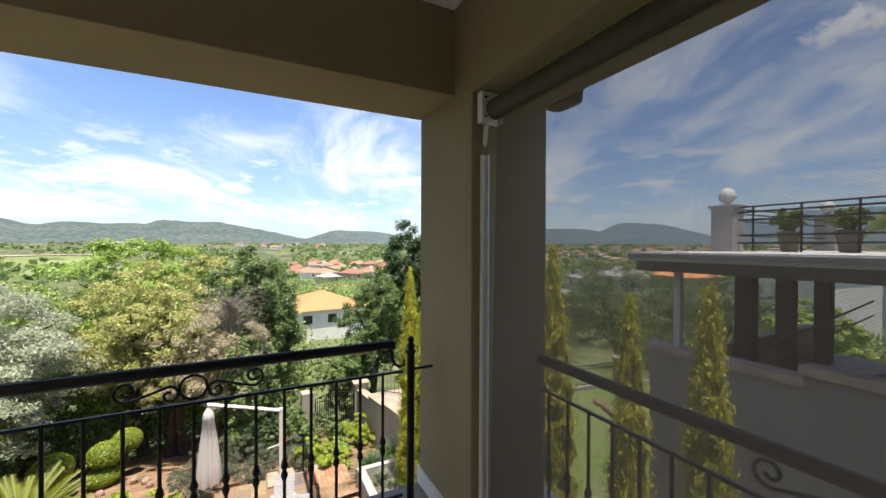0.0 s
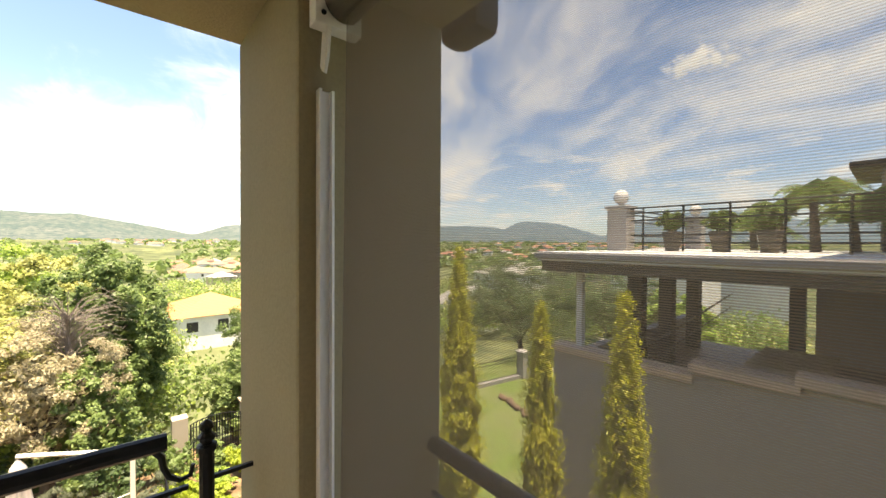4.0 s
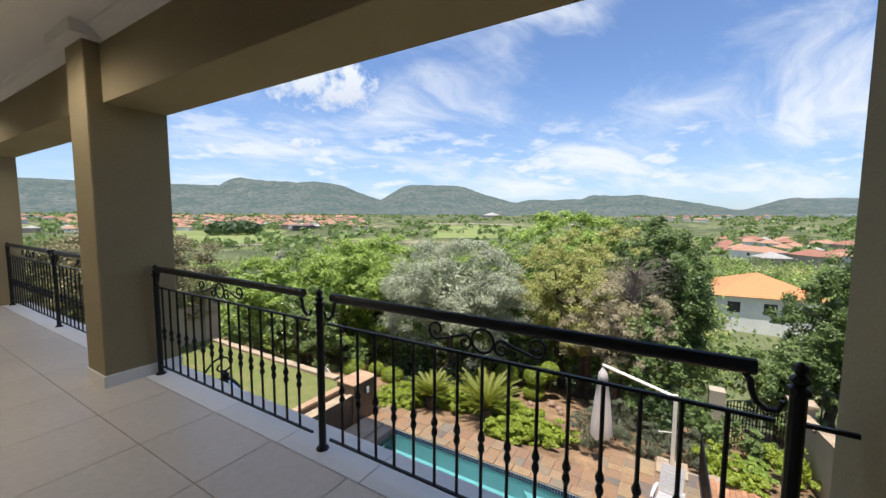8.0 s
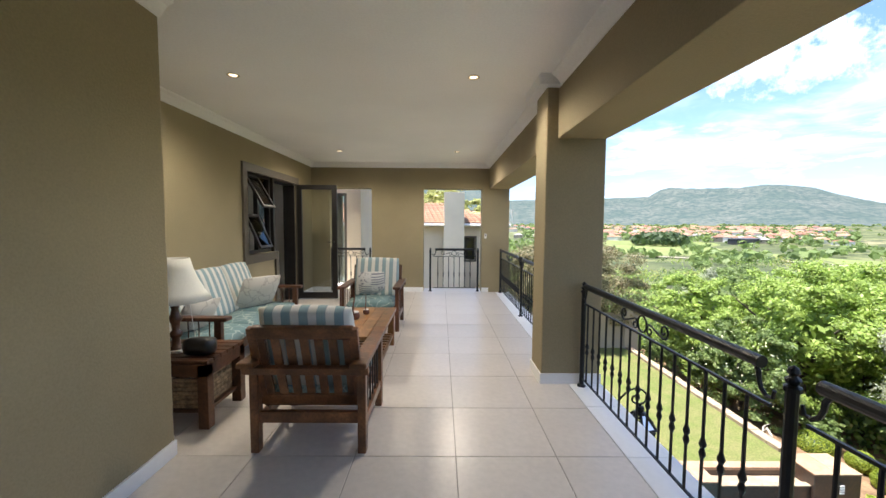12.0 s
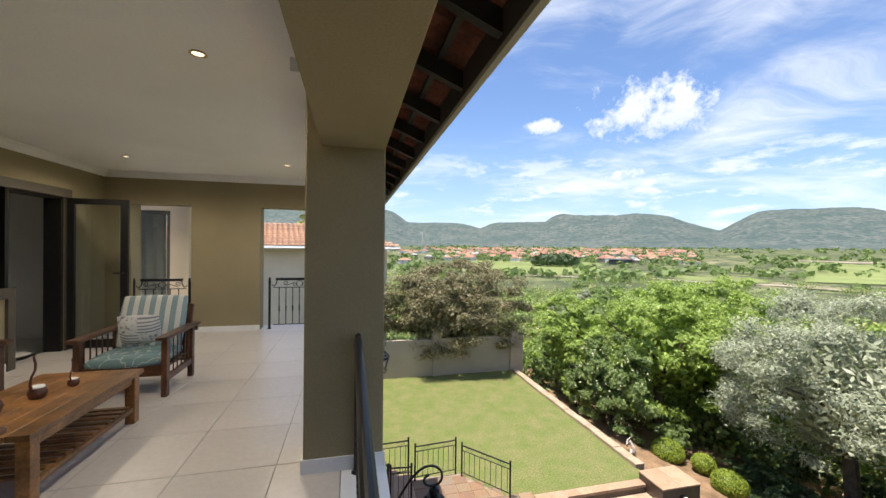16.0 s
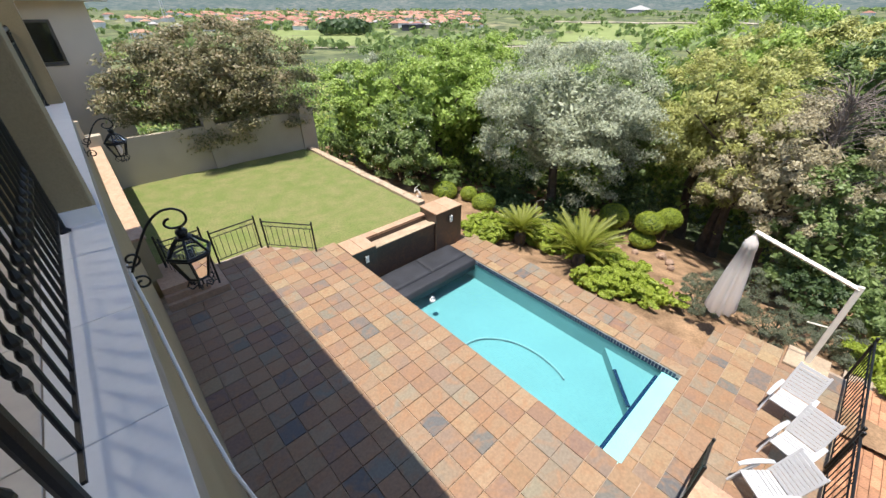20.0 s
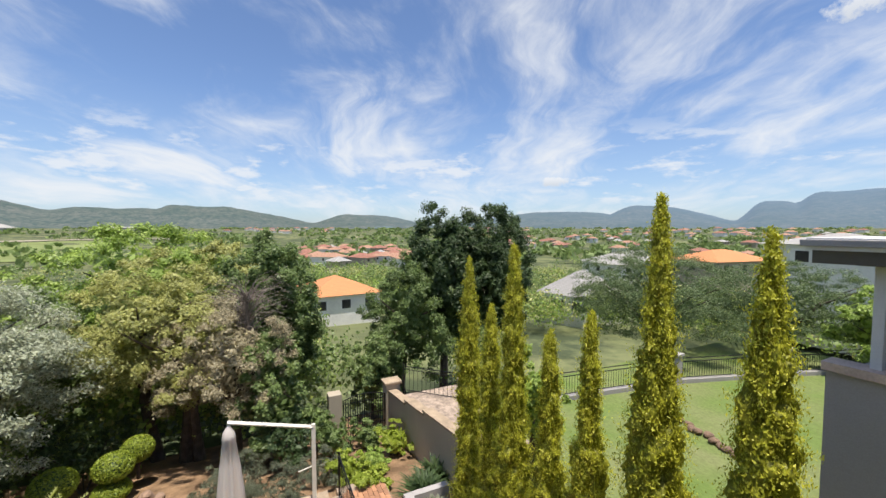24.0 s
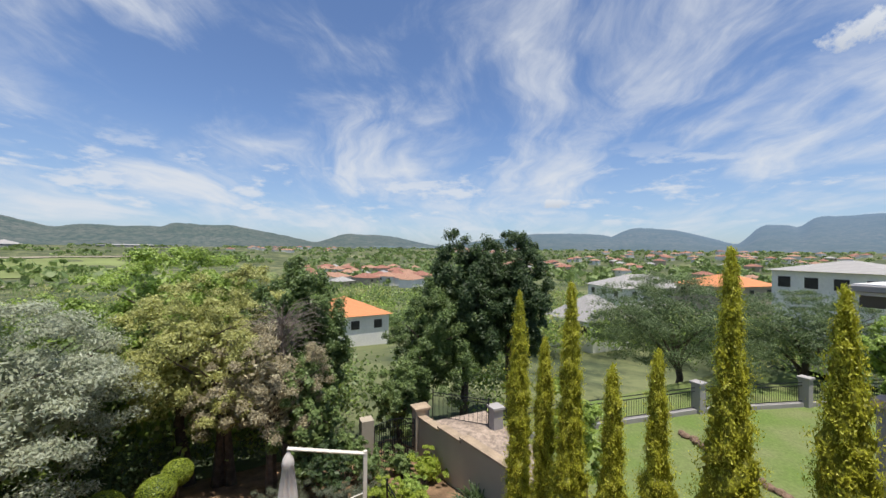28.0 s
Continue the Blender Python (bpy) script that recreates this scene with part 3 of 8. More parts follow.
def scrollwork(parent, x0, z0, w, h):
    """The scroll group under a handrail: two S scrolls either side of a ring, on the local x-z plane."""
    r = h * 0.42
    bm = bmesh.new()
    for k in (-1, 1):
        ring = [(x0 + 0.0 + r * math.cos(a), 0, z0 + h / 2 + r * math.sin(a)) for a in np.linspace(0, 2 * math.pi, 15)] if k < 0 else None
        if ring:
            tube(bm, ring, 0.006, 6, False)
        S = []
        a1 = scroll_pts(x0 + k * w * 0.16, z0 + h * 0.33, h * 0.3, math.pi / 2 if k > 0 else math.pi / 2, 1.1, 1 if k > 0 else -1)
        a2 = scroll_pts(x0 + k * w * 0.43, z0 + h * 0.62, h * 0.36, -math.pi / 2, 1.2, 1 if k > 0 else -1)
        S = [(x, 0, z) for x, z in a1[::-1]]
        S += [(x0 + k * w * 0.30, 0, z0 + h * 0.42)]
        S += [(x, 0, z) for x, z in a2]
        tube(bm, S, 0.006, 6)
    return part("scroll", bm, IRON, parent, smooth=True)


def post(parent, x, h=0.89, r=0.02):
    bm = bmesh.new()
    tube(bm, [(x, 0, 0), (x, 0, h - 0.07)], r, 10)
    lathe(bm, ((r * 1.35, 0), (r * 1.35, 0.015), (r * 0.7, 0.022), (r * 1.2, 0.034), (r * 1.2, 0.042), (r * 0.75, 0.05), (r * 0.6, 0.055), (r * 1.0, 0.066), (r * 0.8, 0.08), (r * 0.1, 0.09)), 10, (x, 0, h - 0.09))
    lathe(bm, ((r * 1.8, 0.0), (r * 1.8, 0.006), (r * 1.1, 0.02)), 10, (x, 0, 0.0))
    return part("post", bm, IRON, parent, smooth=False)


def railing(label, m, length, posts, spans, h=0.90, group="verandah railings", gap=0.118, panel=False, ends=True):
    """An iron railing along local x. posts: their x; spans: (x0, x1, scroll middle or None) of each handrail."""
    t = thing("railing", label, "railing", m, group)
    for x in posts:
        post(t, x, h)
    bar = bmesh.new()
    for x0, x1, sc in spans:
        bm = bmesh.new()
        tube(bm, [(x0, 0, h - 0.035), (x1, 0, h - 0.035)], 0.024, 12)
        part("handrail", bm, IRON, t)
        zb = h - 0.175
        part("top_bar", boxb(x0 - (0.04 if ends else 0.0), x1 + 0.05, -0.006, 0.006, zb - 0.012, zb), IRON, t)
        part("bottom_bar", boxb(x0 - (0.04 if ends else 0.0), x1 + 0.05, -0.006, 0.006, 0.065, 0.077), IRON, t)
        n = max(2, round((x1 - x0) / gap))
        for i in range(n):
            x = x0 + (i + 0.5) * (x1 - x0) / n
            if i == 0:
                bm = bmesh.new()
                tube(bm, [(0, 0, 0.075), (0, 0, zb)], 0.0075, 7)
                lathe(bm, ((0.008, 0), (0.015, 0.02), (0.015, 0.03), (0.009, 0.05), (0.016, 0.065), (0.016, 0.075), (0.008, 0.1)), 8, (0, 0, 0.30))
                first = part("baluster", bm, IRON, t, m=pose(x, 0, 0))
            else:
                o = new("baluster", first.data)
                o.parent = t
                o.matrix_basis = pose(x, 0, 0)
        if sc is not None:
            scrollwork(t, sc, zb + 0.002, 0.52, 0.118)
            bm = bmesh.new()
            for k in (-1, 1):
                tube(bm, [(sc + k * 0.055 + 0.05 * math.cos(a), 0, 0.24 + 0.05 * math.sin(a)) for a in np.linspace(0, 2 * math.pi, 13)], 0.005, 5, False)
            if panel:
                part("ring", bm, IRON, t)
            else:
                bm.free()
        for xe, k in ((x0, -1), (x1, 1)) if ends else ():
            bm = bmesh.new()
            tube(bm, [(xe - k * 0.03, 0, h - 0.05), (xe - k * 0.012, 0, h - 0.075), (xe - k * 0.008, 0, h - 0.105), (xe + k * 0.004, 0, h - 0.135), (xe + k * 0.03, 0, h - 0.155), (xe + k * 0.055, 0, h - 0.15), (xe + k * 0.062, 0, h - 0.12)], [0.010, 0.010, 0.009, 0.009, 0.008, 0.007, 0.006], 7)
            part("end_scroll", bm, IRON, t)
    return t


XR = 1.52
# front, near bay: two handrails between three posts
railing("black iron railing with scrollwork between verandah columns", pose(XR, 3.70, 0, 0, 0, -90), 3.8, (0.0, 1.91, 3.845), ((0.04, 1.78, 0.93), (2.01, 3.75, 2.88)))
railing("black iron railing with scrollwork beside the verandah end", pose(XR, 8.20, 0, 0, 0, -90), 4.0, (0.0, 2.0, 4.02), ((0.05, 1.88, 0.98), (2.1, 3.92, 3.0)))
railing("short black iron railing across an end wall opening", pose(0.09, 8.35, 0), 1.0, (0.0, 0.98), ((0.1, 0.88, 0.49),))
railing("short black iron railing across the smaller end opening", pose(-1.95, 8.35, 0), 0.8, (0.0, 0.80), ((0.1, 0.70, 0.4),))
railing("black iron railing behind the roller screen", pose(1.108, -0.67, -0.045, 0, 0, 180), 2.6, (2.58,), ((0.0, 2.5, 1.15),), ends=False)
stub = thing("rail_stub", "short black iron bar tying the railing to the corner column", "railing", pose(XR, -0.145, 0.73))
part("bar", boxb(-0.006, 0.006, -0.125, 0.0, -0.012, 0.0), IRON, stub)


# ---- floor tiles of the verandah ----
def slab_mesh(name, sx, sy, th, bev, material):
    bm = boxb(0, sx, 0, sy, -th, 0)
    top = [e for e in bm.edges if all(abs(v.co.z) < 1e-6 for v in e.verts)]
    bmesh.ops.bevel(bm, geom=top, offset=bev, segments=1, affect="EDGES")
    me = bpy.data.meshes.new(name)
    bm.to_mesh(me)
    bm.free()
    me.materials.append(material)
    return me


# ---- ground, valley and hills ----
def groundmat():
    m = bpy.data.materials.new("valley_ground")
    m.use_nodes = True
    nt = m.node_tree
    N, L = nt.nodes.new, nt.links.new
    b = nt.nodes["Principled BSDF"]
    tc = N("ShaderNodeTexCoord")
    n1 = N("ShaderNodeTexNoise"); n1.inputs["Scale"].default_value = 0.009; n1.inputs["Detail"].default_value = 8; n1.inputs["Roughness"].default_value = 0.62
    n3 = N("ShaderNodeTexNoise"); n3.inputs["Scale"].default_value = 0.055; n3.inputs["Detail"].default_value = 7; n3.inputs["Roughness"].default_value = 0.7
    n4 = N("ShaderNodeTexNoise"); n4.inputs["Scale"].default_value = 0.3; n4.inputs["Detail"].default_value = 4
    for n in (n1, n3, n4):
        L(tc.outputs["Object"], n.inputs["Vector"])
    ramp = N("ShaderNodeValToRGB")
    e = ramp.color_ramp.elements
    e[0].position, e[0].color = 0.30, (0.075, 0.09, 0.048, 1)
    e[1].position, e[1].color = 0.70, (0.27, 0.235, 0.15, 1)
    k = e.new(0.46); k.color = (0.12, 0.135, 0.065, 1)
    k = e.new(0.56); k.color = (0.17, 0.185, 0.085, 1)
    L(n1.outputs["Fac"], ramp.inputs[0])
    spots = N("ShaderNodeMapRange"); spots.inputs["From Min"].default_value = 0.44; spots.inputs["From Max"].default_value = 0.56
    L(n3.outputs["Fac"], spots.inputs["Value"])
    mx = N("ShaderNodeMixRGB"); mx.inputs[2].default_value = (0.062, 0.078, 0.042, 1)
    L(spots.outputs[0], mx.inputs[0]); L(ramp.outputs[0], mx.inputs[1])
    v = N("ShaderNodeMapRange"); v.inputs["To Min"].default_value = 0.7; v.inputs["To Max"].default_value = 1.3
    L(n4.outputs["Fac"], v.inputs["Value"])
    mv = N("ShaderNodeMixRGB"); mv.blend_type = "MULTIPLY"; mv.inputs[0].default_value = 1.0
    L(mx.outputs[0], mv.inputs[1]); L(v.outputs[0], mv.inputs[2])
    L(mv.outputs[0], b.inputs["Base Color"])
    b.inputs["Roughness"].default_value = 0.95
    b.inputs["Specular IOR Level"].default_value = 0.1
    return m


def hillmat():
    """Far hills: grey-green bush over pale rock, with blue haze painted into the material."""
    m = bpy.data.materials.new("hazed_hill_bush")
    m.use_nodes = True
    nt = m.node_tree
    N, L = nt.nodes.new, nt.links.new
    b = nt.nodes["Principled BSDF"]
    tc = N("ShaderNodeTexCoord")
    n1 = N("ShaderNodeTexNoise"); n1.inputs["Scale"].default_value = 0.008; n1.inputs["Detail"].default_value = 8; n1.inputs["Roughness"].default_value = 0.7
    n2 = N("ShaderNodeTexNoise"); n2.inputs["Scale"].default_value = 0.055; n2.inputs["Detail"].default_value = 9; n2.inputs["Roughness"].default_value = 0.75
    L(tc.outputs["Object"], n1.inputs["Vector"]); L(tc.outputs["Object"], n2.inputs["Vector"])
    r = N("ShaderNodeMapRange"); r.inputs["From Min"].default_value = 0.40; r.inputs["From Max"].default_value = 0.62
    L(n1.outputs["Fac"], r.inputs["Value"])
    mx = N("ShaderNodeMixRGB"); mx.inputs[1].default_value = (0.06, 0.072, 0.045, 1); mx.inputs[2].default_value = (0.13, 0.122, 0.09, 1)
    L(r.outputs[0], mx.inputs[0])
    r2 = N("ShaderNodeMapRange"); r2.inputs["From Min"].default_value = 0.42; r2.inputs["From Max"].default_value = 0.58
    L(n2.outputs["Fac"], r2.inputs["Value"])
    m2 = N("ShaderNodeMixRGB"); m2.inputs[2].default_value = (0.028, 0.042, 0.025, 1)
    L(r2.outputs[0], m2.inputs[0]); L(mx.outputs[0], m2.inputs[1])
    b.inputs["Roughness"].default_value = 1.0
    b.inputs["Specular IOR Level"].default_value = 0.0
    # painted haze: bluish emission grows towards -y and the base colour darkens with it
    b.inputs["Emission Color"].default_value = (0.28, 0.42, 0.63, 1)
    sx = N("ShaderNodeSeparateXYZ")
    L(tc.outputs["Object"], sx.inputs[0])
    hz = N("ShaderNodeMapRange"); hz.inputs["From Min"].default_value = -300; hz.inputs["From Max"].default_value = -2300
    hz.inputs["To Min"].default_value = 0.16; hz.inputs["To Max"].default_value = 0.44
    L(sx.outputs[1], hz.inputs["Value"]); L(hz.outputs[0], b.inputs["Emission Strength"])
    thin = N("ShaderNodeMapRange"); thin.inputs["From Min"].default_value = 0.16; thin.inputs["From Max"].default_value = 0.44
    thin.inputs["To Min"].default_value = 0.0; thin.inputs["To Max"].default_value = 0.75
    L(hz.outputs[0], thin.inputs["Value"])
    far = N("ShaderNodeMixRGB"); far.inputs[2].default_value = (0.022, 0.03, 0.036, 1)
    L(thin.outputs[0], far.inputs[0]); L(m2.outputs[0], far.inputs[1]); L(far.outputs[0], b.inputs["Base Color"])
    return m


# far ranges: bearing of the plateau's two ends, its height in degrees, and how wide its two flanks fall
HILLS = ((30, -5, 5.2, 20, 5), (-6, -13, 3.5, 5, 12), (-22, -27, 3.7, 5, 8), (-31, -40, 4.6, 5, 11), (-54.5, -58, 4.5, 6, 12), (-72, -78, 2.35, 6, 8), (-80, -85, 2.85, 3, 10),
         (-101.5, -105, 2.05, 5, 8), (-131, -136, 2.4, 13, 7), (-142, -145, 3.0, 4.5, 7), (-155.5, -157, 3.0, 2.4, 4), (-160, -166, 3.85, 3, 12), (-178, -210, 3, 12, 20), (110, 60, 3, 30, 30))


def ridge(yaw):
    """Height of the far skyline, in degrees: the highest of the flat-topped ranges."""
    e = 0.3 + 1.7 / (1 + math.exp((-yaw - 90) / 3)) / (1 + math.exp((yaw - 60) / 10))
    for a, b, h, wa, wb in HILLS:
        for q in (yaw, yaw - 360, yaw + 360):
            d = (q - a) / wa if q > a else ((b - q) / wb if q < b else 0.0)
            e = max(e, h / (1 + 1.1 * d ** 2 + 0.5 * d ** 4))
    return e


SLOPE = ((12, -8.3), (20, -8.4), (30, -9.2), (70, -13), (150, -17), (300, -18), (420, -17), (600, -10), (900, 0), (1400, 6))


def base_height(r):
    """The slope below the garden, the valley floor and its far rise."""
    if r <= 12:
        return -8.3
    for (a, za), (b, zb) in zip(SLOPE, SLOPE[1:]):
        if r <= b:
            t = (r - a) / (b - a)
            return za + (zb - za) * t
    return 6


def land(x, y):
    r = math.hypot(x, y)
    return base_height(r) + (noise.noise(Vector((x, y, 0)) / 40) * min(1.2, r / 120) if r > 20 else 0)


def terrain():
    bm = bmesh.new()
    rings = [0.5, 6, 12, 14.5, 17, 20, 24, 28, 33, 40, 50, 65, 85, 110, 150, 200, 260, 330, 400, 480, 560, 640, 720, 820, 950, 1100, 1250]
    na = 240
    prev = None
    for r in rings:
        row = []
        for i in range(na):
            a = 2 * math.pi * i / na
            x, y = r * math.cos(a), r * math.sin(a)
            row.append(bm.verts.new((x, y, land(x, y))))
        if prev:
            for i in range(na):
                j = (i + 1) % na
                bm.faces.new((prev[i], row[i], row[j], prev[j]))
        else:
            bm.faces.new(row)
        prev = row
    bmesh.ops.recalc_face_normals(bm, faces=bm.faces)
    return bm


def far_hills():
    bm = bmesh.new()
    rings = [1200 + 70 * k for k in range(28)]
    na = 720
    prev = None
    for r in rings:
        row = []
        for i in range(na):
            yaw = -180 + 360 * i / na
            a = radians(yaw)
            x, y = -r * math.sin(a), r * math.cos(a)
            t = min(1, max(0, (r - 1230) / 1270))
            q = (t * t * (3 - 2 * t)) if r <= 2500 else 1 - 0.35 * (r - 2500) / 590
            n = noise.fractal(Vector((x, y, 0)) / 260, 0.75, 2.1, 8)
            top = 2500 * math.tan(radians(ridge(yaw)))
            z = 2 + top * q * (1 + 0.05 * n * q) + 16 * n * min(1, t * 3) * (1.15 - q) * (0.3 + 0.7 * min(1, top / 120)) + 3 * n * q
            row.append(bm.verts.new((x, y, z)))
        if prev:
            for i in range(na):
                j = (i + 1) % na
                bm.faces.new((prev[i], prev[j], row[j], row[i]))
        prev = row
    bmesh.ops.recalc_face_normals(bm, faces=bm.faces)
    return bm


struct("ground", "green valley floor with scattered bush and fields", terrain(), groundmat(), True)
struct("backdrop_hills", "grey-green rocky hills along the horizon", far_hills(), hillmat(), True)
FIELD = mat("mown_field", (0.21, 0.25, 0.095), 0.95, var=0.12, scale=0.02, fine=0.2, bump=0.0, spec=0.1)
LAKE = mat("lake", (0.25, 0.32, 0.38), 0.1, var=0.02, bump=0)


def patch(name, label, material, yaw, d0, d1, halfw, lift=0.5):
    bm = bmesh.new()
    n, k = 14, 6
    rows = []
    for j in range(k + 1):
        r = d0 + (d1 - d0) * j / k
        row = []
        for i in range(n + 1):
            a = radians(yaw + (i / n * 2 - 1) * halfw * (1 + 0.12 * math.sin(3 * j + yaw)))
            x, y = -r * math.sin(a), r * math.cos(a)
            row.append(bm.verts.new((x, y, land(x, y) + lift)))
        rows.append(row)
    for a, b in zip(rows, rows[1:]):
        for i in range(n):
            bm.faces.new((a[i], b[i], b[i + 1], a[i + 1]))
    bmesh.ops.recalc_face_normals(bm, faces=bm.faces)
    return struct(name, label, bm, material)


patch("field", "bright green mown field in the valley", FIELD, -27, 290, 470, 9)
patch("field_2", "bright green mown field in the valley", FIELD, -44, 280, 330, 10)
patch("field_3", "bright green mown field in the valley", FIELD, -66, 330, 560, 9)
patch("field_4", "pale green field in the valley", FIELD, -84, 260, 330, 7)
DUST = mat("dirt_track", (0.42, 0.36, 0.28), 0.95, var=0.1, scale=0.05, fine=0.5, bump=0)
patch("road", "pale dirt road across the valley", DUST, -45, 262, 268, 22, 0.8)
patch("road_2", "pale dirt road beside the far field", DUST, -68, 575, 590, 12, 0.8)
patch("water_lake", "pale lake water far down the valley", LAKE, -109, 1120, 1200, 5, 6)
patch("water_lake_2", "pale lake water far down the valley", LAKE, -113, 1120, 1190, 4, 6)

# ---- foliage ----
G1 = leafmat("leaf_green", ((0.085, 0.135, 0.02), (0.30, 0.42, 0.08), (0.54, 0.64, 0.19)))
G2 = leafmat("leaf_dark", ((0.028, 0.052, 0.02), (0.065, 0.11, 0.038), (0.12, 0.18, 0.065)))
G3 = leafmat("leaf_silver", ((0.09, 0.105, 0.06), (0.40, 0.43, 0.295), (0.60, 0.635, 0.47)))
G4 = leafmat("leaf_yellowgreen", ((0.13, 0.14, 0.045), (0.43, 0.44, 0.14), (0.68, 0.67, 0.29)))
G5 = leafmat("leaf_gold", ((0.28, 0.30, 0.022), (0.52, 0.52, 0.04), (0.74, 0.70, 0.09)), size=3.0)
G6 = leafmat("leaf_bronze", ((0.06, 0.07, 0.03), (0.22, 0.21, 0.10), (0.58, 0.45, 0.29)))
G10 = leafmat("leaf_thorn", ((0.06, 0.095, 0.04), (0.125, 0.18, 0.07), (0.23, 0.29, 0.12)))
G12 = leafmat("leaf_fresh", ((0.06, 0.10, 0.03), (0.14, 0.21, 0.06), (0.26, 0.34, 0.12)))
G7 = leafmat("leaf_mid", ((0.08, 0.125, 0.04), (0.185, 0.265, 0.08), (0.33, 0.41, 0.15)))
G8 = leafmat("leaf_lime", ((0.15, 0.21, 0.02), (0.31, 0.39, 0.045), (0.47, 0.53, 0.10)))
G9 = leafmat("leaf_dusty", ((0.15, 0.13, 0.08), (0.39, 0.34, 0.21), (0.62, 0.55, 0.37)))


# darker copy of the gold leaf: shade between the sprays put into the colour
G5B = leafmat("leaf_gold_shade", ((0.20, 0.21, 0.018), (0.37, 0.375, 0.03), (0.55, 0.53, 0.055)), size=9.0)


def conifer(x, y, z0, z1, seed, r=0.40):
    """A golden conifer: a flame of many upright sprays on a thin trunk."""
    rng = np.random.default_rng(900 + seed)
    h = z1 - z0
    t = thing("conifer", "tall golden conifer with an upright flame shape" if h > 5.3 else "shorter golden conifer with an upright flame shape", "conifer", pose(x, y, z0, 0, 0, rng.uniform(0, 360)), "golden conifers")
    bm = bmesh.new()
    tube(bm, [(0, 0, -0.3), (0.02, 0, h * 0.5), (0, 0, h * 0.96)], [0.06, 0.04, 0.008], 6)
    part("trunk", bm, BARK, t)
    def girth(u):
        return r * (1 - u) ** 0.62 * (0.88 + 0.12 * math.sin(9 * u + seed)) * min(1, 0.55 + 3 * u) + 0.012

    # dense folded body of the flame, its darker gold painting the gaps' shade, then fine sprays over it
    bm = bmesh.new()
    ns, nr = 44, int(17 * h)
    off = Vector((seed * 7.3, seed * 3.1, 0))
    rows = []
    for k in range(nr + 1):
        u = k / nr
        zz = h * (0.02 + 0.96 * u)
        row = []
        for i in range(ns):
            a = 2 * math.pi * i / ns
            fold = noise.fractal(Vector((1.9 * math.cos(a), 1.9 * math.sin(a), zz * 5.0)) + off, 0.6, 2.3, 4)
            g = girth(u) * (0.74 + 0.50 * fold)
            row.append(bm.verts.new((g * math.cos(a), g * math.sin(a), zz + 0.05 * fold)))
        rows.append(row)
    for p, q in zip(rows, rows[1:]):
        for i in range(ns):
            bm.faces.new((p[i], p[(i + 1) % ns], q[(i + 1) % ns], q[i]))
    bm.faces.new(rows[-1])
    part("shade_core", bm, G5B, t, smooth=True)
    n = int(40000 * h / 6)
    u = rng.uniform(0, 1, n) ** 1.35
    a = rng.uniform(0, 2 * math.pi, n)
    P = np.empty((n, 3)); N = np.empty((n, 3))
    for k in range(n):
        ca, sa, zz = math.cos(a[k]), math.sin(a[k]), h * (0.02 + 0.97 * u[k])
        fold = noise.fractal(Vector((1.9 * ca, 1.9 * sa, zz * 5.0)) + off, 0.6, 2.3, 4)
        g = girth(u[k]) * (0.86 + 0.62 * fold) * (1 + 0.10 * rng.normal())
        P[k] = (g * ca, g * sa, zz + 0.10 * fold)
        N[k] = (ca, sa, 0.25)
    P += rng.normal(0, 0.014, P.shape)
    A = N + rng.normal(0, 0.45, N.shape)
    A /= np.linalg.norm(A, axis=1, keepdims=True)
    up = np.array([0, 0, 1.0]) + 0.55 * N + rng.normal(0, 0.35, N.shape)
    U = up - A * np.sum(up * A, axis=1, keepdims=True)
    U /= np.linalg.norm(U, axis=1, keepdims=True)
    W = np.cross(A, U)
    sz = 0.0145 * rng.uniform(0.5, 1.5, (n, 1))
    V = np.stack([P - U * sz * 0.6, P + W * sz * 0.45, P + U * sz * 1.5, P - W * sz * 0.45], axis=1)
    c = new("crown", quads_mesh("crown", V, G5))
    c.parent = t
    return t


for i, (x, z) in enumerate(((1.60, 1.04), (2.39, .88), (3.55, 1.40), (4.55, 1.80), (5.48, .33), (6.25, -.1), (7.18, 1.16), (7.89, 0.0), (8.73, .82))):
    conifer(x, -3.0, -4.9, z, i, (0.42, 0.40, 0.50, 0.50, 0.44, 0.46, 0.46, 0.42, 0.44)[i])


def shrub(name, label, x, y, z, r, leaf, seed, clumps=16, per=90, size=0.042, aspect=0.5, category="shrub", group=""):
    rng = np.random.default_rng(seed)
    t = thing(name, label, category, pose(x, y, z), group)
    bm = bmesh.new()
    for k in range(5):
        a = 2 * math.pi * k / 5 + rng.uniform(0, 1)
        tube(bm, [(0.05 * math.cos(a), 0.05 * math.sin(a), -0.05), (r[0] * 0.3 * math.cos(a), r[1] * 0.3 * math.sin(a), r[2] * 0.6), (r[0] * 0.6 * math.cos(a), r[1] * 0.6 * math.sin(a), r[2] * 1.1)], [0.02, 0.014, 0.005], 5)
    part("stem", bm, BARK, t)
    c = new("foliage", quads_mesh("foliage", crown(rng, (0, 0, r[2] * 0.95), r, clumps, per, size, aspect, spread=0.85, low=-0.5), leaf))
    c.parent = t
    return t


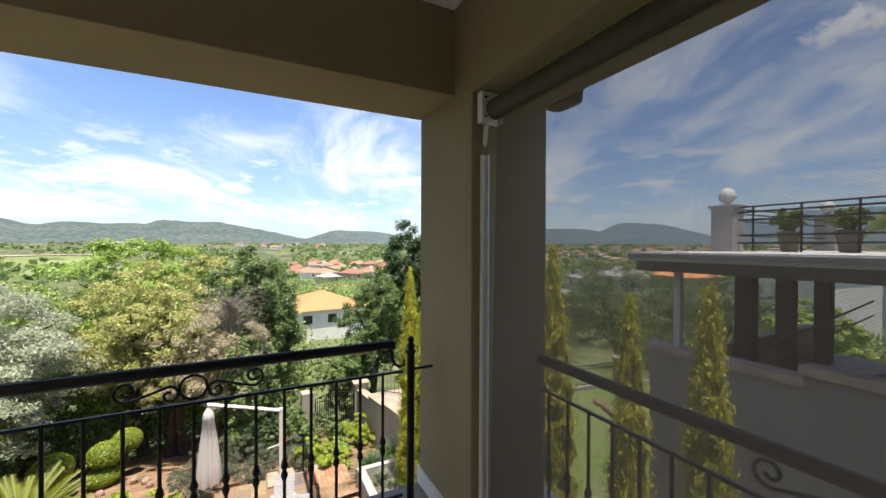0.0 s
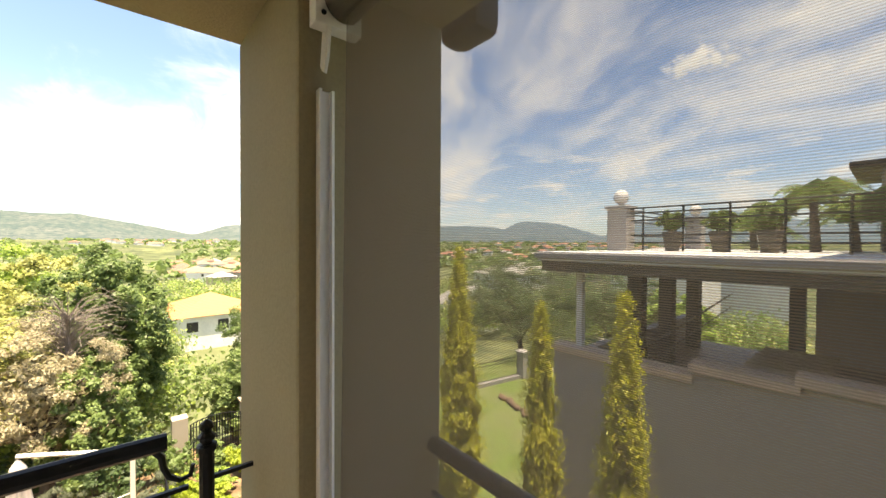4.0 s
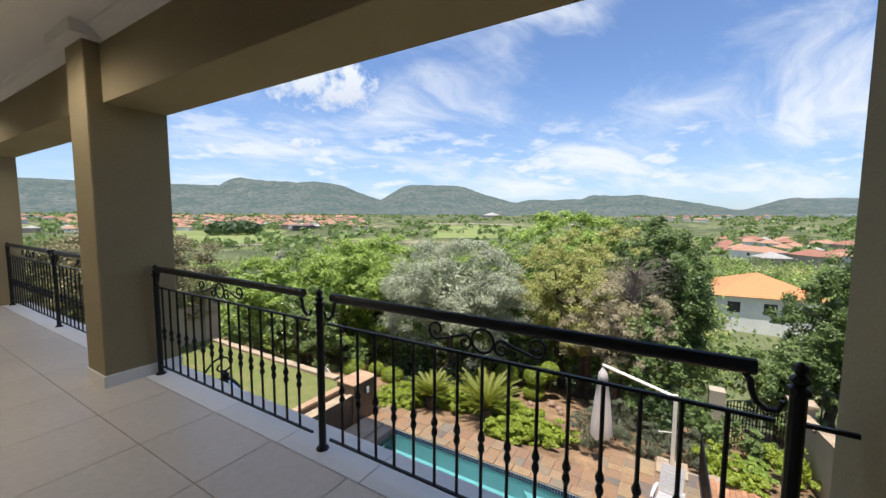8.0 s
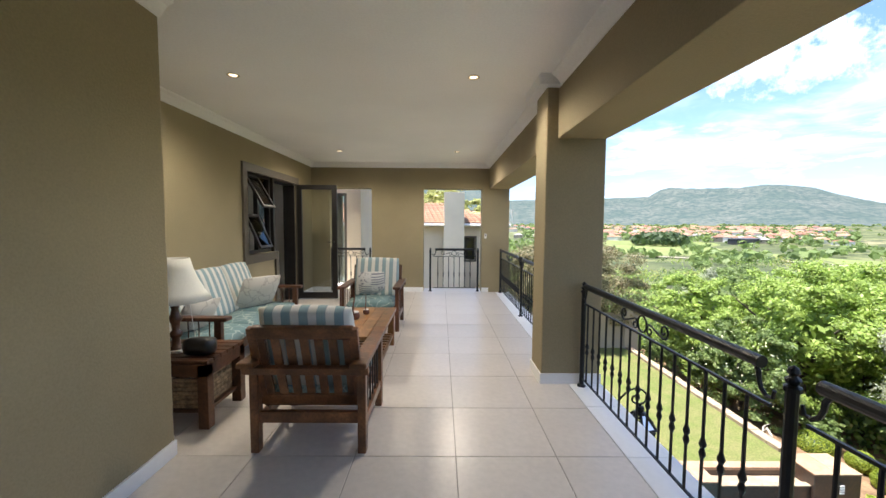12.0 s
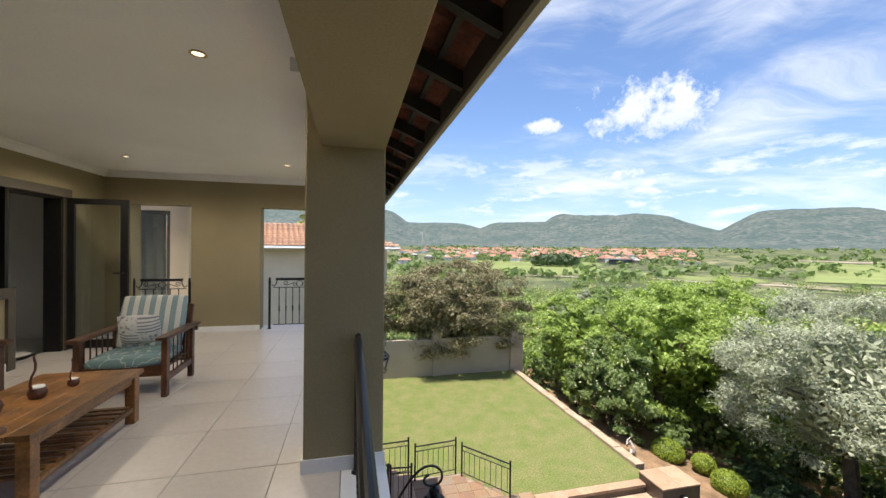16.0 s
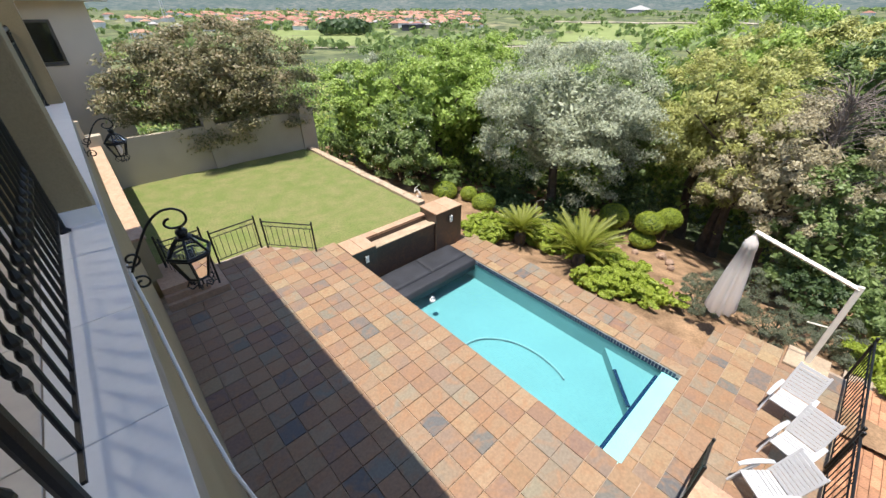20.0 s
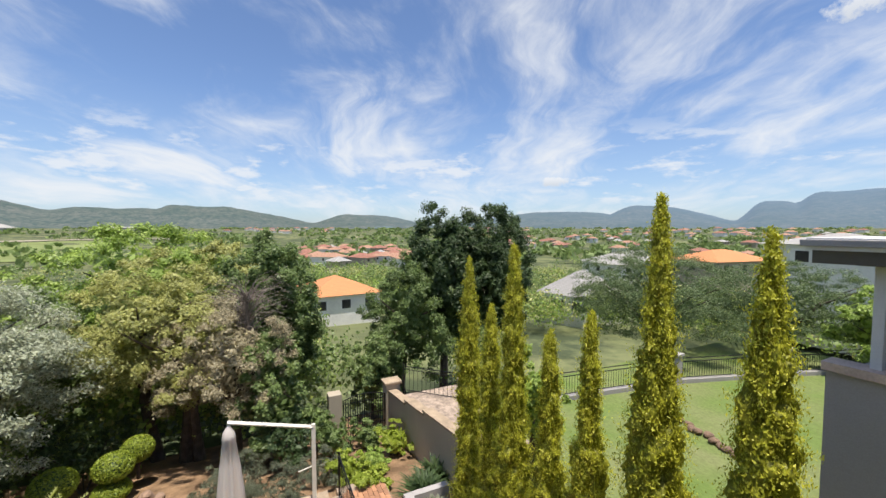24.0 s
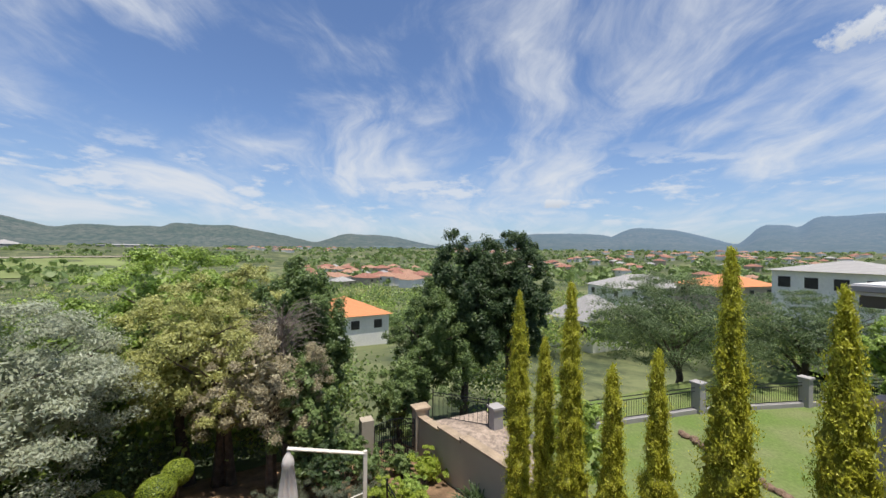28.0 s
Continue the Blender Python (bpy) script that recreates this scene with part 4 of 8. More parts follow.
def topiary(x, y, z, rx, rz, seed, label="clipped round topiary ball with yellow-green new growth"):
    rng = np.random.default_rng(seed)
    t = thing("topiary_ball", label, "topiary", pose(x, y, z), "clipped topiary balls")
    bm = bmesh.new()
    tube(bm, [(0, 0, -0.5), (0, 0, rz)], [0.05, 0.04], 6)
    part("stem", bm, BARK, t)
    P, N = shell(rng, (0, 0, rz), (rx, rx, rz), 5200, 0.12, -0.9)
    c = new("foliage", quads_mesh("foliage", leaves(rng, P, N, 0.022, 0.6, 0.6), G8))
    c.parent = t
    # solid dark sphere that paints the shade between the clipped leaves
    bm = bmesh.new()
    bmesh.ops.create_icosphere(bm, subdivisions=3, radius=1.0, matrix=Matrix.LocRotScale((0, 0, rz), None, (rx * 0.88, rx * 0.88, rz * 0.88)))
    part("shade_core", bm, G2, t)
    return t


for i, (x, y, rx, rz) in enumerate(((10.98, 10.85, .47, .34), (11.45, 10.05, .31, .27), (11.3, 9.15, .43, .31), (13.75, 5.5, .46, .40), (14.1, 4.47, .45, .36), (14.85, 4.15, .40, .36))):
    low(topiary(x, y, -4.76 - rz, rx, rz, 300 + i))
for i, (x, y, rx, rz) in enumerate(((13.62, 5.6, .44, .28), (14.0, 4.5, .42, .28))):
    low(topiary(x, y, -5.62, rx, rz, 320 + i, "lower clipped topiary tier in the shade"))


CYCAD = leafmat("leaf_cycad", ((0.08, 0.10, 0.012), (0.23, 0.255, 0.03), (0.42, 0.42, 0.07)), trans=0.33)


def cycad(x, y, z, r, seed):
    rng = np.random.default_rng(seed)
    t = thing("cycad", "spreading yellow-green cycad with arching feather fronds", "cycad", pose(x, y, z), "cycads")
    bm = bmesh.new()
    lathe(bm, ((0.16, -0.1), (0.18, 0.1), (0.15, 0.25), (0.06, 0.32)), 9)
    part("trunk", bm, BARK, t)
    for k in range(44):
        a = 2.399963 * k + rng.uniform(-0.15, 0.15)
        el = 1.42 - 0.88 * (k / 44) + rng.uniform(-0.1, 0.1)
        L = r * rng.uniform(0.85, 1.1)
        n = 30
        bm = bmesh.new()
        side = Vector((-math.sin(a), math.cos(a), 0))
        pts = []
        for i in range(n + 1):
            u = i / n
            rr = L * u * math.cos(el * (1 - 0.35 * u))
            pts.append(Vector((rr * math.cos(a), rr * math.sin(a), 0.28 + L * (math.sin(el) * u - 0.20 * u * u))))
        ra = [bm.verts.new(p - side * 0.006) for p in pts]
        rb = [bm.verts.new(p + side * 0.006) for p in pts]
        for i in range(n):
            bm.faces.new((ra[i], rb[i], rb[i + 1], ra[i + 1]))
            if i < 2:
                continue
            d = (pts[i + 1] - pts[i]).normalized()
            w = 0.088 * r * math.sin(math.pi * (0.15 + 0.82 * i / n)) ** 0.7 + 0.015
            for row, q in ((ra, -1), (rb, 1)):
                e = pts[i] + side * q * w + d * w * 0.8 + Vector((0, 0, 0.65 * w))
                mid = pts[i].lerp(e, 0.55) + d * 0.010
                vm, ve = bm.verts.new(mid), bm.verts.new(e)
                bm.faces.new((row[i], vm, row[i + 1]))
                bm.faces.new((row[i], ve, vm))
        part("frond", bm, CYCAD, t)
    return t


low(cycad(10.30, 4.78, -4.75, 1.28, 1))
low(cycad(9.95, 6.5, -4.66, 0.90, 2))

# ---- garden trees: name, label, x, y, ground, height, crown radii, leaf, clumps, leaves, size, aspect ----
TREES = (
    ("olive_tree", "wide silvery-grey olive tree with a dense rounded crown", 13.95, 8.0, -5.7, 6.0, (2.8, 3.1, 2.5), G3, 340, 200, .050, .34),
    ("olive_tree", "smaller silvery-grey olive tree among green trees", 11.6, 17.2, -5.8, 5.2, (1.2, 1.2, 1.6), G3, 60, 200, .045, .30),
    ("garden_tree", "bright green leafy tree beside the lawn", 12.6, 13.0, -5.6, 5.6, (2.3, 2.6, 2.4), G1, 200, 190, .055, .5),
    ("garden_tree", "bright green leafy tree beside the lawn", 15.5, 13.6, -6.2, 6.3, (2.8, 3.0, 2.5), G1, 190, 180, .06, .5),
    ("garden_tree", "bright green leafy tree at the lawn corner", 10.9, 16.0, -5.6, 5.0, (2.0, 2.2, 2.0), G1, 130, 180, .058, .5),
    ("garden_tree", "mid green shrubby tree with small pale flowers", 10.4, 13.0, -5.2, 3.4, (1.2, 1.9, 1.6), G7, 150, 170, .045, .5),
    ("garden_tree", "yellowish leafy tree with bare twigs", 16.5, 3.3, -6.2, 5.9, (2.1, 2.1, 2.1), G4, 170, 170, .045, .45),
    ("garden_tree", "yellow-green leafy tree behind the pool garden", 17.3, 4.2, -6.5, 6.9, (2.4, 2.6, 2.5), G4, 160, 170, .05, .45),
    ("garden_tree", "dusty brown thin-leaved tree full of dry twigs", 14.6, 1.7, -5.9, 5.1, (1.8, 1.7, 1.9), G9, 130, 170, .038, .45),
    ("garden_tree", "dusty brown thin-leaved tree full of dry twigs", 16.4, 2.9, -6.2, 4.9, (1.5, 1.5, 1.9), G9, 110, 160, .038, .45),
    ("garden_tree", "glossy green leafy tree beside the dry branches", 18.4, 0.65, -6.6, 7.7, (2.1, 2.0, 3.1), G12, 260, 180, .06, .5),
    ("garden_tree", "dark green bushy tree behind the garden gate", 14.3, 0.7, -6.2, 4.3, (1.3, 1.2, 1.9), G7, 100, 170, .05, .5),
    ("garden_tree", "mid green leafy tree behind the boundary wall", 19.2, -5.6, -7.0, 6.9, (2.3, 2.2, 3.2), G12, 220, 180, .055, .5),
    ("garden_tree", "tall dark evergreen tree with a bare lower trunk", 20.0, -7.7, -6.9, 9.3, (2.2, 2.2, 3.9), G2, 270, 190, .07, .5),
    ("garden_tree", "tall dark evergreen tree with a spreading top", 20.3, -11.1, -6.9, 9.5, (2.4, 2.4, 4.1), G2, 300, 190, .07, .5),
    ("garden_tree", "bronze-tipped evergreen tree leaning over the wall", 6.3, 19.7, -4.8, 5.7, (3.9, 2.5, 2.7), G6, 330, 180, .06, .45),
    ("garden_tree", "mid green bushy tree beside the garden gate", 16.8, -3.2, -6.6, 3.9, (1.5, 1.3, 1.8), G7, 110, 170, .05, .5),
    ("garden_tree", "tall leafy green tree further down the slope", 26.0, 6.2, -8.4, 10.2, (3.9, 4.2, 3.6), G1, 170, 150, .09, .5),
    ("garden_tree", "tall mid green tree further down the slope", 23.0, 9.8, -8.0, 7.6, (3.3, 3.3, 2.9), G1, 150, 150, .08, .5),
    ("garden_tree", "mid green tree further down the slope", 20.0, 8.4, -7.4, 6.6, (2.6, 2.6, 2.4), G7, 120, 150, .07, .5),
    ("garden_tree", "tall yellow-green tree further down the slope", 25.0, 2.6, -8.2, 8.9, (2.8, 2.8, 2.9), G4, 130, 150, .08, .5),
    ("garden_tree", "tall green tree further down the slope", 20.5, 17.5, -7.6, 7.2, (3.3, 3.3, 2.7), G1, 150, 150, .075, .5),
    ("garden_tree", "mid green tree further down the slope", 16.5, 21.5, -7.2, 6.6, (2.9, 2.9, 2.4), G7, 130, 150, .07, .5),
    ("thorn_tree", "wide flat-topped feathery thorn tree", 16.5, -19.6, -7.0, 7.4, (5.2, 4.2, 2.9), G10, 330, 200, .055, .3),
    ("thorn_tree", "wide feathery thorn tree on the next lawn", 12.4, -25.0, -6.6, 6.2, (3.6, 3.8, 2.4), G10, 230, 190, .055, .3),
    ("garden_tree", "broad bright green tree beside the grey wall", 8.2, -24.0, -6.2, 4.9, (2.2, 2.2, 1.7), G1, 120, 150, .07, .5),
    ("garden_tree", "green leafy bush tree behind the conifers", 9.6, -5.4, -5.2, 3.4, (0.9, 0.9, 1.4), G1, 60, 150, .05, .5),
)
for i, (nm, lb, x, y, z, h, r, lf, cl, per, sz, asp) in enumerate(TREES):
    if x > 10 and not (x < 19 and -4 < y < 18):
        z, h = land(x, y), h + z - land(x, y)
    t = tree(nm, lb, x, y, z, h, r, lf, 500 + i, clumps=cl, per=per, size=sz, aspect=asp, trunk=0.10 + 0.012 * h, limb=9)
    if 10 < x < 19 and -4 < y < 18:
        low(t)
    if "bronze" in lb:
        up(t)
    if "flowers" in lb:
        rng = np.random.default_rng(61)
        P, N = shell(rng, (0, 0, h - r[2]), r, 420, 0.12, -0.7)
        c = new("blossom", quads_mesh("blossom", leaves(rng, P * 1.02, N, 0.026, 0.9, 0.4), mat("pale_petals", (0.80, 0.78, 0.50), 0.7, var=0.1)))
        c.parent = t


def dead_branches():
    rng = np.random.default_rng(77)
    t = thing("dead_tree", "grey leafless branches arching over the trees", "tree", LOW @ pose(15.8, 1.2, -6.5))
    bm = bmesh.new()
    tube(bm, [(0, 0, 0), (0.1, 0.1, 3.6), (0.2, 0.3, 5.8)], [0.14, 0.10, 0.06], 7)
    part("trunk", bm, DEADWOOD, t)
    for k in range(210):
        bm = bmesh.new()
        a = rng.uniform(0, 2 * math.pi)
        L = rng.uniform(0.5, 1.7)
        s = Vector((0.15, 0.2, rng.uniform(4.3, 5.7)))
        d = Vector((math.cos(a) * 0.75, math.sin(a), 0))
        rise = rng.uniform(0.25, 0.8)
        side = Vector((-d.y, d.x, 0)) * rng.uniform(-0.25, 0.25)
        tube(bm, [s, s + d * L * 0.35 + Vector((0, 0, rise * 0.7 * L)), s + d * L * 0.7 + side * L + Vector((0, 0, rise * 0.9 * L)), s + d * L + side * 1.8 * L + Vector((0, 0, rise * 0.65 * L))], [0.010, 0.008, 0.005, 0.002], 4)
        part("branch", bm, DEADWOOD, t)


def driftwood(x, y, z, seed, n, size, label):
    """A gnarled pale branch lying on the ground, forking into crooked limbs."""
    rng = np.random.default_rng(seed)
    t = thing("driftwood", label, "branch", LOW @ pose(x, y, z))
    for k in range(n):
        bm = bmesh.new()
        a = 2 * math.pi * k / n + rng.uniform(-0.4, 0.4)
        p, d, pts = Vector((0, 0, 0.02)), Vector((math.cos(a), math.sin(a), rng.uniform(0.3, 1.1))), []
        for i in range(7):
            pts.append(p.copy())
            d = (d + Vector(rng.normal(0, 0.55, 3)) + Vector((0, 0, -0.10 * i))).normalized()
            p = p + d * size * 0.2
            p.z = max(p.z, 0.02)
        tube(bm, pts, [0.045, 0.042, 0.036, 0.03, 0.024, 0.016, 0.006], 6)
        part("limb", bm, PALEWOOD, t, smooth=True)


PALEWOOD = mat("bleached_wood", (0.46, 0.42, 0.37), 0.9, var=0.15, scale=8, fine=60, bump=0.4)
driftwood(12.1, 7.6, -5.2, 5, 6, 1.05, "bleached gnarled branch lying under the olive tree")
driftwood(9.6, 10.6, -4.55, 9, 2, 0.8, "pale curved dead stem beside the lawn kerb")
DEADWOOD = mat("dead_wood", (0.27, 0.225, 0.19), 0.95, var=0.2, scale=5, fine=40, bump=0.4)
dead_branches()


def woods():
    """The canopy that fills the slope and the valley floor below the garden."""
    rng = np.random.default_rng(5)
    sets = {0: [], 1: [], 2: []}
    for k in range(5200):
        yaw = rng.uniform(-172, 35)
        r = 21 + 230 * rng.uniform(0, 1) ** 1.35
        a = radians(yaw)
        x, y = -r * math.sin(a), r * math.cos(a)
        if (x < 9 and -45 < y < 26) or (x < 5 and y < 36 and y > -45):
            continue
        if -113 < yaw < -94 and r < 62:
            continue
        if y < -6 and r < 45 and yaw < -118:
            continue
        if r > 120 and noise.noise(Vector((x, y, 3)) / 45) < (-0.2 if r < 150 else 0.12):
            continue
        h = rng.uniform(3.0, 5.2) * (1.0 if r > 45 else 0.9)
        w = h * rng.uniform(0.5, 0.75)
        z = land(x, y)
        n = int(min(420, max(30, 9000 / r)))
        c = (x, y, z + h * 0.62)
        P, N = shell(rng, c, (w, w, h * 0.42), n, 0.5, -0.5)
        P += rng.normal(0, 0.16 * w, P.shape)
        s = 0.52 * h / math.sqrt(n)
        sets[int(rng.choice([0, 0, 1, 2, 2, 2]))].append(leaves(rng, P, N, s, 0.75, 0.6))
    for k, m, lb in ((0, G1, "bright green tree canopy filling the slope below"), (1, G4, "yellow-green tree canopy on the slope below"), (2, G7, "dark green tree canopy on the slope below")):
        tagged(new("woods", quads_mesh("woods", np.concatenate(sets[k]), m)), lb, "woods", kind="stuff")
    # scattered bush on the far valley floor
    V = []
    for k in range(4600):
        yaw = rng.uniform(-175, 30)
        r = rng.uniform(230, 1150)
        a = radians(yaw)
        x, y = -r * math.sin(a), r * math.cos(a)
        if noise.noise(Vector((x, y, 9)) / 90) < 0.02:
            continue
        h = rng.uniform(2.5, 6.0)
        n = 14
        P, N = shell(rng, (x, y, land(x, y) + h * 0.5), (h * 1.0, h * 1.0, h * 0.5), n, 0.4, -0.3)
        V.append(leaves(rng, P, N, h * 0.42, 0.8, 0.5))
    # trees between the roofs of the towns
    for yaw0, yaw1, r0, r1, count in ((-48, -12, 455, 800, 900), (-165, -95, 200, 800, 700)):
        for k in range(count):
            a, r = radians(rng.uniform(yaw0, yaw1)), rng.uniform(r0, r1)
            x, y = -r * math.sin(a), r * math.cos(a)
            h = rng.uniform(3.0, 7.0)
            P, N = shell(rng, (x, y, land(x, y) + h * 0.5), (h * 0.6, h * 0.6, h * 0.5), 16, 0.4, -0.3)
            V.append(leaves(rng, P, N, h * 0.30, 0.8, 0.5))
    tagged(new("bush", quads_mesh("bush", np.concatenate(V), G7)), "dark scattered bush over the far valley floor", "bush", kind="stuff")


woods()


# ---- garden levels ----
LAWNZ = -4.42
up(struct("lawn", "mown garden lawn with worn yellowish patches", boxb(1.58, 9.0, 9.24, 18.3, -7.2, LAWNZ), LAWN))
BASIN = mat("pool_plaster", (0.27, 0.34, 0.345), 0.6, var=0.04, scale=0.8, fine=20, bump=0.02)
MORTAR = mat("mortar", (0.36, 0.28, 0.21), 0.9, var=0.15)
bm = bmesh.new()
box(bm, 1.5, 5.585, -0.55, 9.236, -6.9, DECK - 0.02)
box(bm, 1.5, 5.09, 9.236, 9.4, -6.9, DECK - 0.02)
ring = ((1.5, 9.4), (5.08, 9.4), (4.16, 10.62), (1.5, 10.62))
lo = [bm.verts.new((x, y, -6.9)) for x, y in ring]
hi = [bm.verts.new((x, y, DECK - 0.02)) for x, y in ring]
bm.faces.new(hi); bm.faces.new(lo[::-1])
for k in range(4):
    bm.faces.new((lo[k], lo[(k + 1) % 4], hi[(k + 1) % 4], hi[k]))
up(struct("pavement", "slate paved house terrace in orange, brown and grey", bm, MORTAR))
bm = bmesh.new()
for x0, x1, y0, y1 in ((7.88, 8.75, 1.4, 7.9), (4.98, 9.9, -0.55, 1.4)):
    box(bm, x0, x1, y0, y1, -5.9, DECK - 0.02)
low(struct("pavement_2", "slate paved lower terrace round the pool", bm, MORTAR))
bm = bmesh.new()
box(bm, 4.978, 7.875, 1.405, 7.3, -5.6, -4.88)
box(bm, 4.976, 4.992, 1.42, 7.3, -4.88, DECK - .025); box(bm, 7.86, 7.878, 1.42, 7.3, -4.88, DECK - .025)
box(bm, 4.976, 7.878, 1.402, 1.42, -4.88, DECK - .025)
low(struct("pool_basin", "pale turquoise plastered pool basin with a ledge", bm, BASIN))


low(struct("pool_ledge", "pale plastered ledge at the end of the pool", boxb(4.993, 7.859, 1.421, 1.70, -4.88, DECK - 0.14), mat("pale_plaster", (0.62, 0.66, 0.62), 0.6, var=0.05, scale=2, fine=30, bump=0.05)))


def watermat():
    m = bpy.data.materials.new("pool_water")
    m.use_nodes = True
    nt = m.node_tree
    N, L = nt.nodes.new, nt.links.new
    for n in list(nt.nodes):
        if n.type != "OUTPUT_MATERIAL":
            nt.nodes.remove(n)
    tr = N("ShaderNodeBsdfTransparent"); tr.inputs["Color"].default_value = (0.60, 0.94, 0.97, 1)
    gl = N("ShaderNodeBsdfGlossy"); gl.inputs["Roughness"].default_value = 0.03
    fr = N("ShaderNodeFresnel"); fr.inputs["IOR"].default_value = 1.33
    tc = N("ShaderNodeTexCoord")
    dist = N("ShaderNodeMapping"); dist.inputs["Location"].default_value = (-6.6, -3.6, 0)
    L(tc.outputs["Object"], dist.inputs["Vector"])
    w = N("ShaderNodeTexWave"); w.wave_type = "RINGS"; w.rings_direction = "Z"
    w.inputs["Scale"].default_value = 3.2; w.inputs["Distortion"].default_value = 7.0; w.inputs["Detail"].default_value = 4
    L(dist.outputs[0], w.inputs["Vector"])
    n = N("ShaderNodeTexNoise"); n.inputs["Scale"].default_value = 5; n.inputs["Detail"].default_value = 3
    L(tc.outputs["Object"], n.inputs["Vector"])
    ad = N("ShaderNodeMath"); ad.operation = "ADD"
    L(w.outputs["Fac"], ad.inputs[0]); L(n.outputs["Fac"], ad.inputs[1])
    bp = N("ShaderNodeBump"); bp.inputs["Strength"].default_value = 0.45; bp.inputs["Distance"].default_value = 0.02
    L(ad.outputs[0], bp.inputs["Height"])
    L(bp.outputs[0], gl.inputs["Normal"]); L(bp.outputs[0], fr.inputs["Normal"])
    mx = N("ShaderNodeMixShader")
    L(fr.outputs[0], mx.inputs[0]); L(tr.outputs[0], mx.inputs[1]); L(gl.outputs[0], mx.inputs[2])
    L(mx.outputs[0], nt.nodes["Material Output"].inputs["Surface"])
    return m


bm = bmesh.new()
bm.faces.new([bm.verts.new(p) for p in ((4.98, 1.4, DECK - 0.13), (7.88, 1.4, DECK - 0.13), (7.88, 7.3, DECK - 0.13), (4.98, 7.3, DECK - 0.13))])
low(struct("water", "clear turquoise pool water with ring ripples", bm, watermat()))
NAVY = mat("navy_mosaic", (0.02, 0.035, 0.09), 0.25, var=0.3, scale=40, fine=90, bump=0.1)
mb = low(struct("trim_mosaic", "dark blue mosaic band at the pool waterline", boxb(7.85, 7.86, 1.42, 7.3, DECK - 0.14, DECK - 0.02), mat("mosaic_grout", (0.30, 0.32, 0.33), 0.8, var=0.1)))
chip = boxb(0, 0.010, 0, 0.050, 0, 0.050, 0.003)
me = part("chip", chip, NAVY, mb).data
bpy.data.objects["chip"].location = (7.842, 1.43, DECK - 0.135)
for j in range(1, 97):
    for k in range(2):
        o = new("chip", me)
        o.parent = mb
        o.location = (7.842, 1.43 + 0.06 * j, DECK - 0.135 + 0.057 * k)
low(struct("trim_mosaic", "dark blue mosaic edge of the pool ledge", boxb(4.995, 7.70, 1.69, 1.76, DECK - 0.30, DECK - 0.150), NAVY))
tm = struct("trim_mosaic", "dark blue mosaic line of the corner step", boxb(0, 0.78, -0.03, 0.03, -0.34, -0.30), NAVY)
tm.matrix_basis = LOW @ pose(7.43, 2.34, DECK, 0, 0, 223)
bm = bmesh.new()
lo = [bm.verts.new((x, y, -5.2)) for x, y in ((7.858, 1.70), (7.858, 2.75), (6.72, 1.70))]
hi = [bm.verts.new((x, y, DECK - 0.345)) for x, y in ((7.858, 1.70), (7.858, 2.75), (6.72, 1.70))]
bm.faces.new(hi); bm.faces.new(lo[::-1])
for k in range(3):
    bm.faces.new((lo[k], lo[(k + 1) % 3], hi[(k + 1) % 3], hi[k]))
bmesh.ops.recalc_face_normals(bm, faces=bm.faces)
low(struct("pool_step", "pale plastered corner step in the pool", bm, BASIN))

# padded cover panels over the end of the pool
COVER = mat("cover_cloth", (0.022, 0.024, 0.032), 0.7, var=0.2, scale=3, fine=60, bump=0.3)
cov = thing("pool_cover", "dark padded pool cover panels below the feature wall", "pool cover", LOW @ pose(4.985, 6.3, DECK))


def soft_panel(x0, x1, y0, y1, z, th, off):
    """A padded panel with a creased, slightly sagging top."""
    bm = bmesh.new()
    nx, ny = 40, 12
    rows = []
    for i in range(nx + 1):
        row = []
        for j in range(ny + 1):
            u, v = i / nx, j / ny
            edge = min(1, 9 * min(v, 1 - v)) * min(1, 25 * min(u, 1 - u))
            p = Vector((x0 + (x1 - x0) * u, y0 + (y1 - y0) * v, 0))
            row.append(bm.verts.new((p.x, p.y, z - 0.02 * (1 - edge) + 0.022 * edge * noise.noise(p * 2.6 + Vector((off, 0, 0))))))
        rows.append(row)
    for i in range(nx):
        for j in range(ny):
            bm.faces.new((rows[i][j], rows[i + 1][j], rows[i + 1][j + 1], rows[i][j + 1]))
    rim = [e for e in bm.edges if e.is_boundary]
    ext = bmesh.ops.extrude_edge_only(bm, edges=rim)
    for v in ext["geom"]:
        if isinstance(v, bmesh.types.BMVert):
            v.co.z = z - th
    bmesh.ops.recalc_face_normals(bm, faces=bm.faces)
    return bm


part("panel", soft_panel(0.01, 2.86, 0.0, 0.30, 0.035, 0.30, 0.0), COVER, cov, smooth=True)
for x0, x1 in ((0.01, 1.70), (1.71, 2.86)):
    part("panel", soft_panel(x0, x1, 0.33, 1.0, 0.045, 0.30, x0 + 4), COVER, cov, smooth=True)

# feature wall with a spill trough

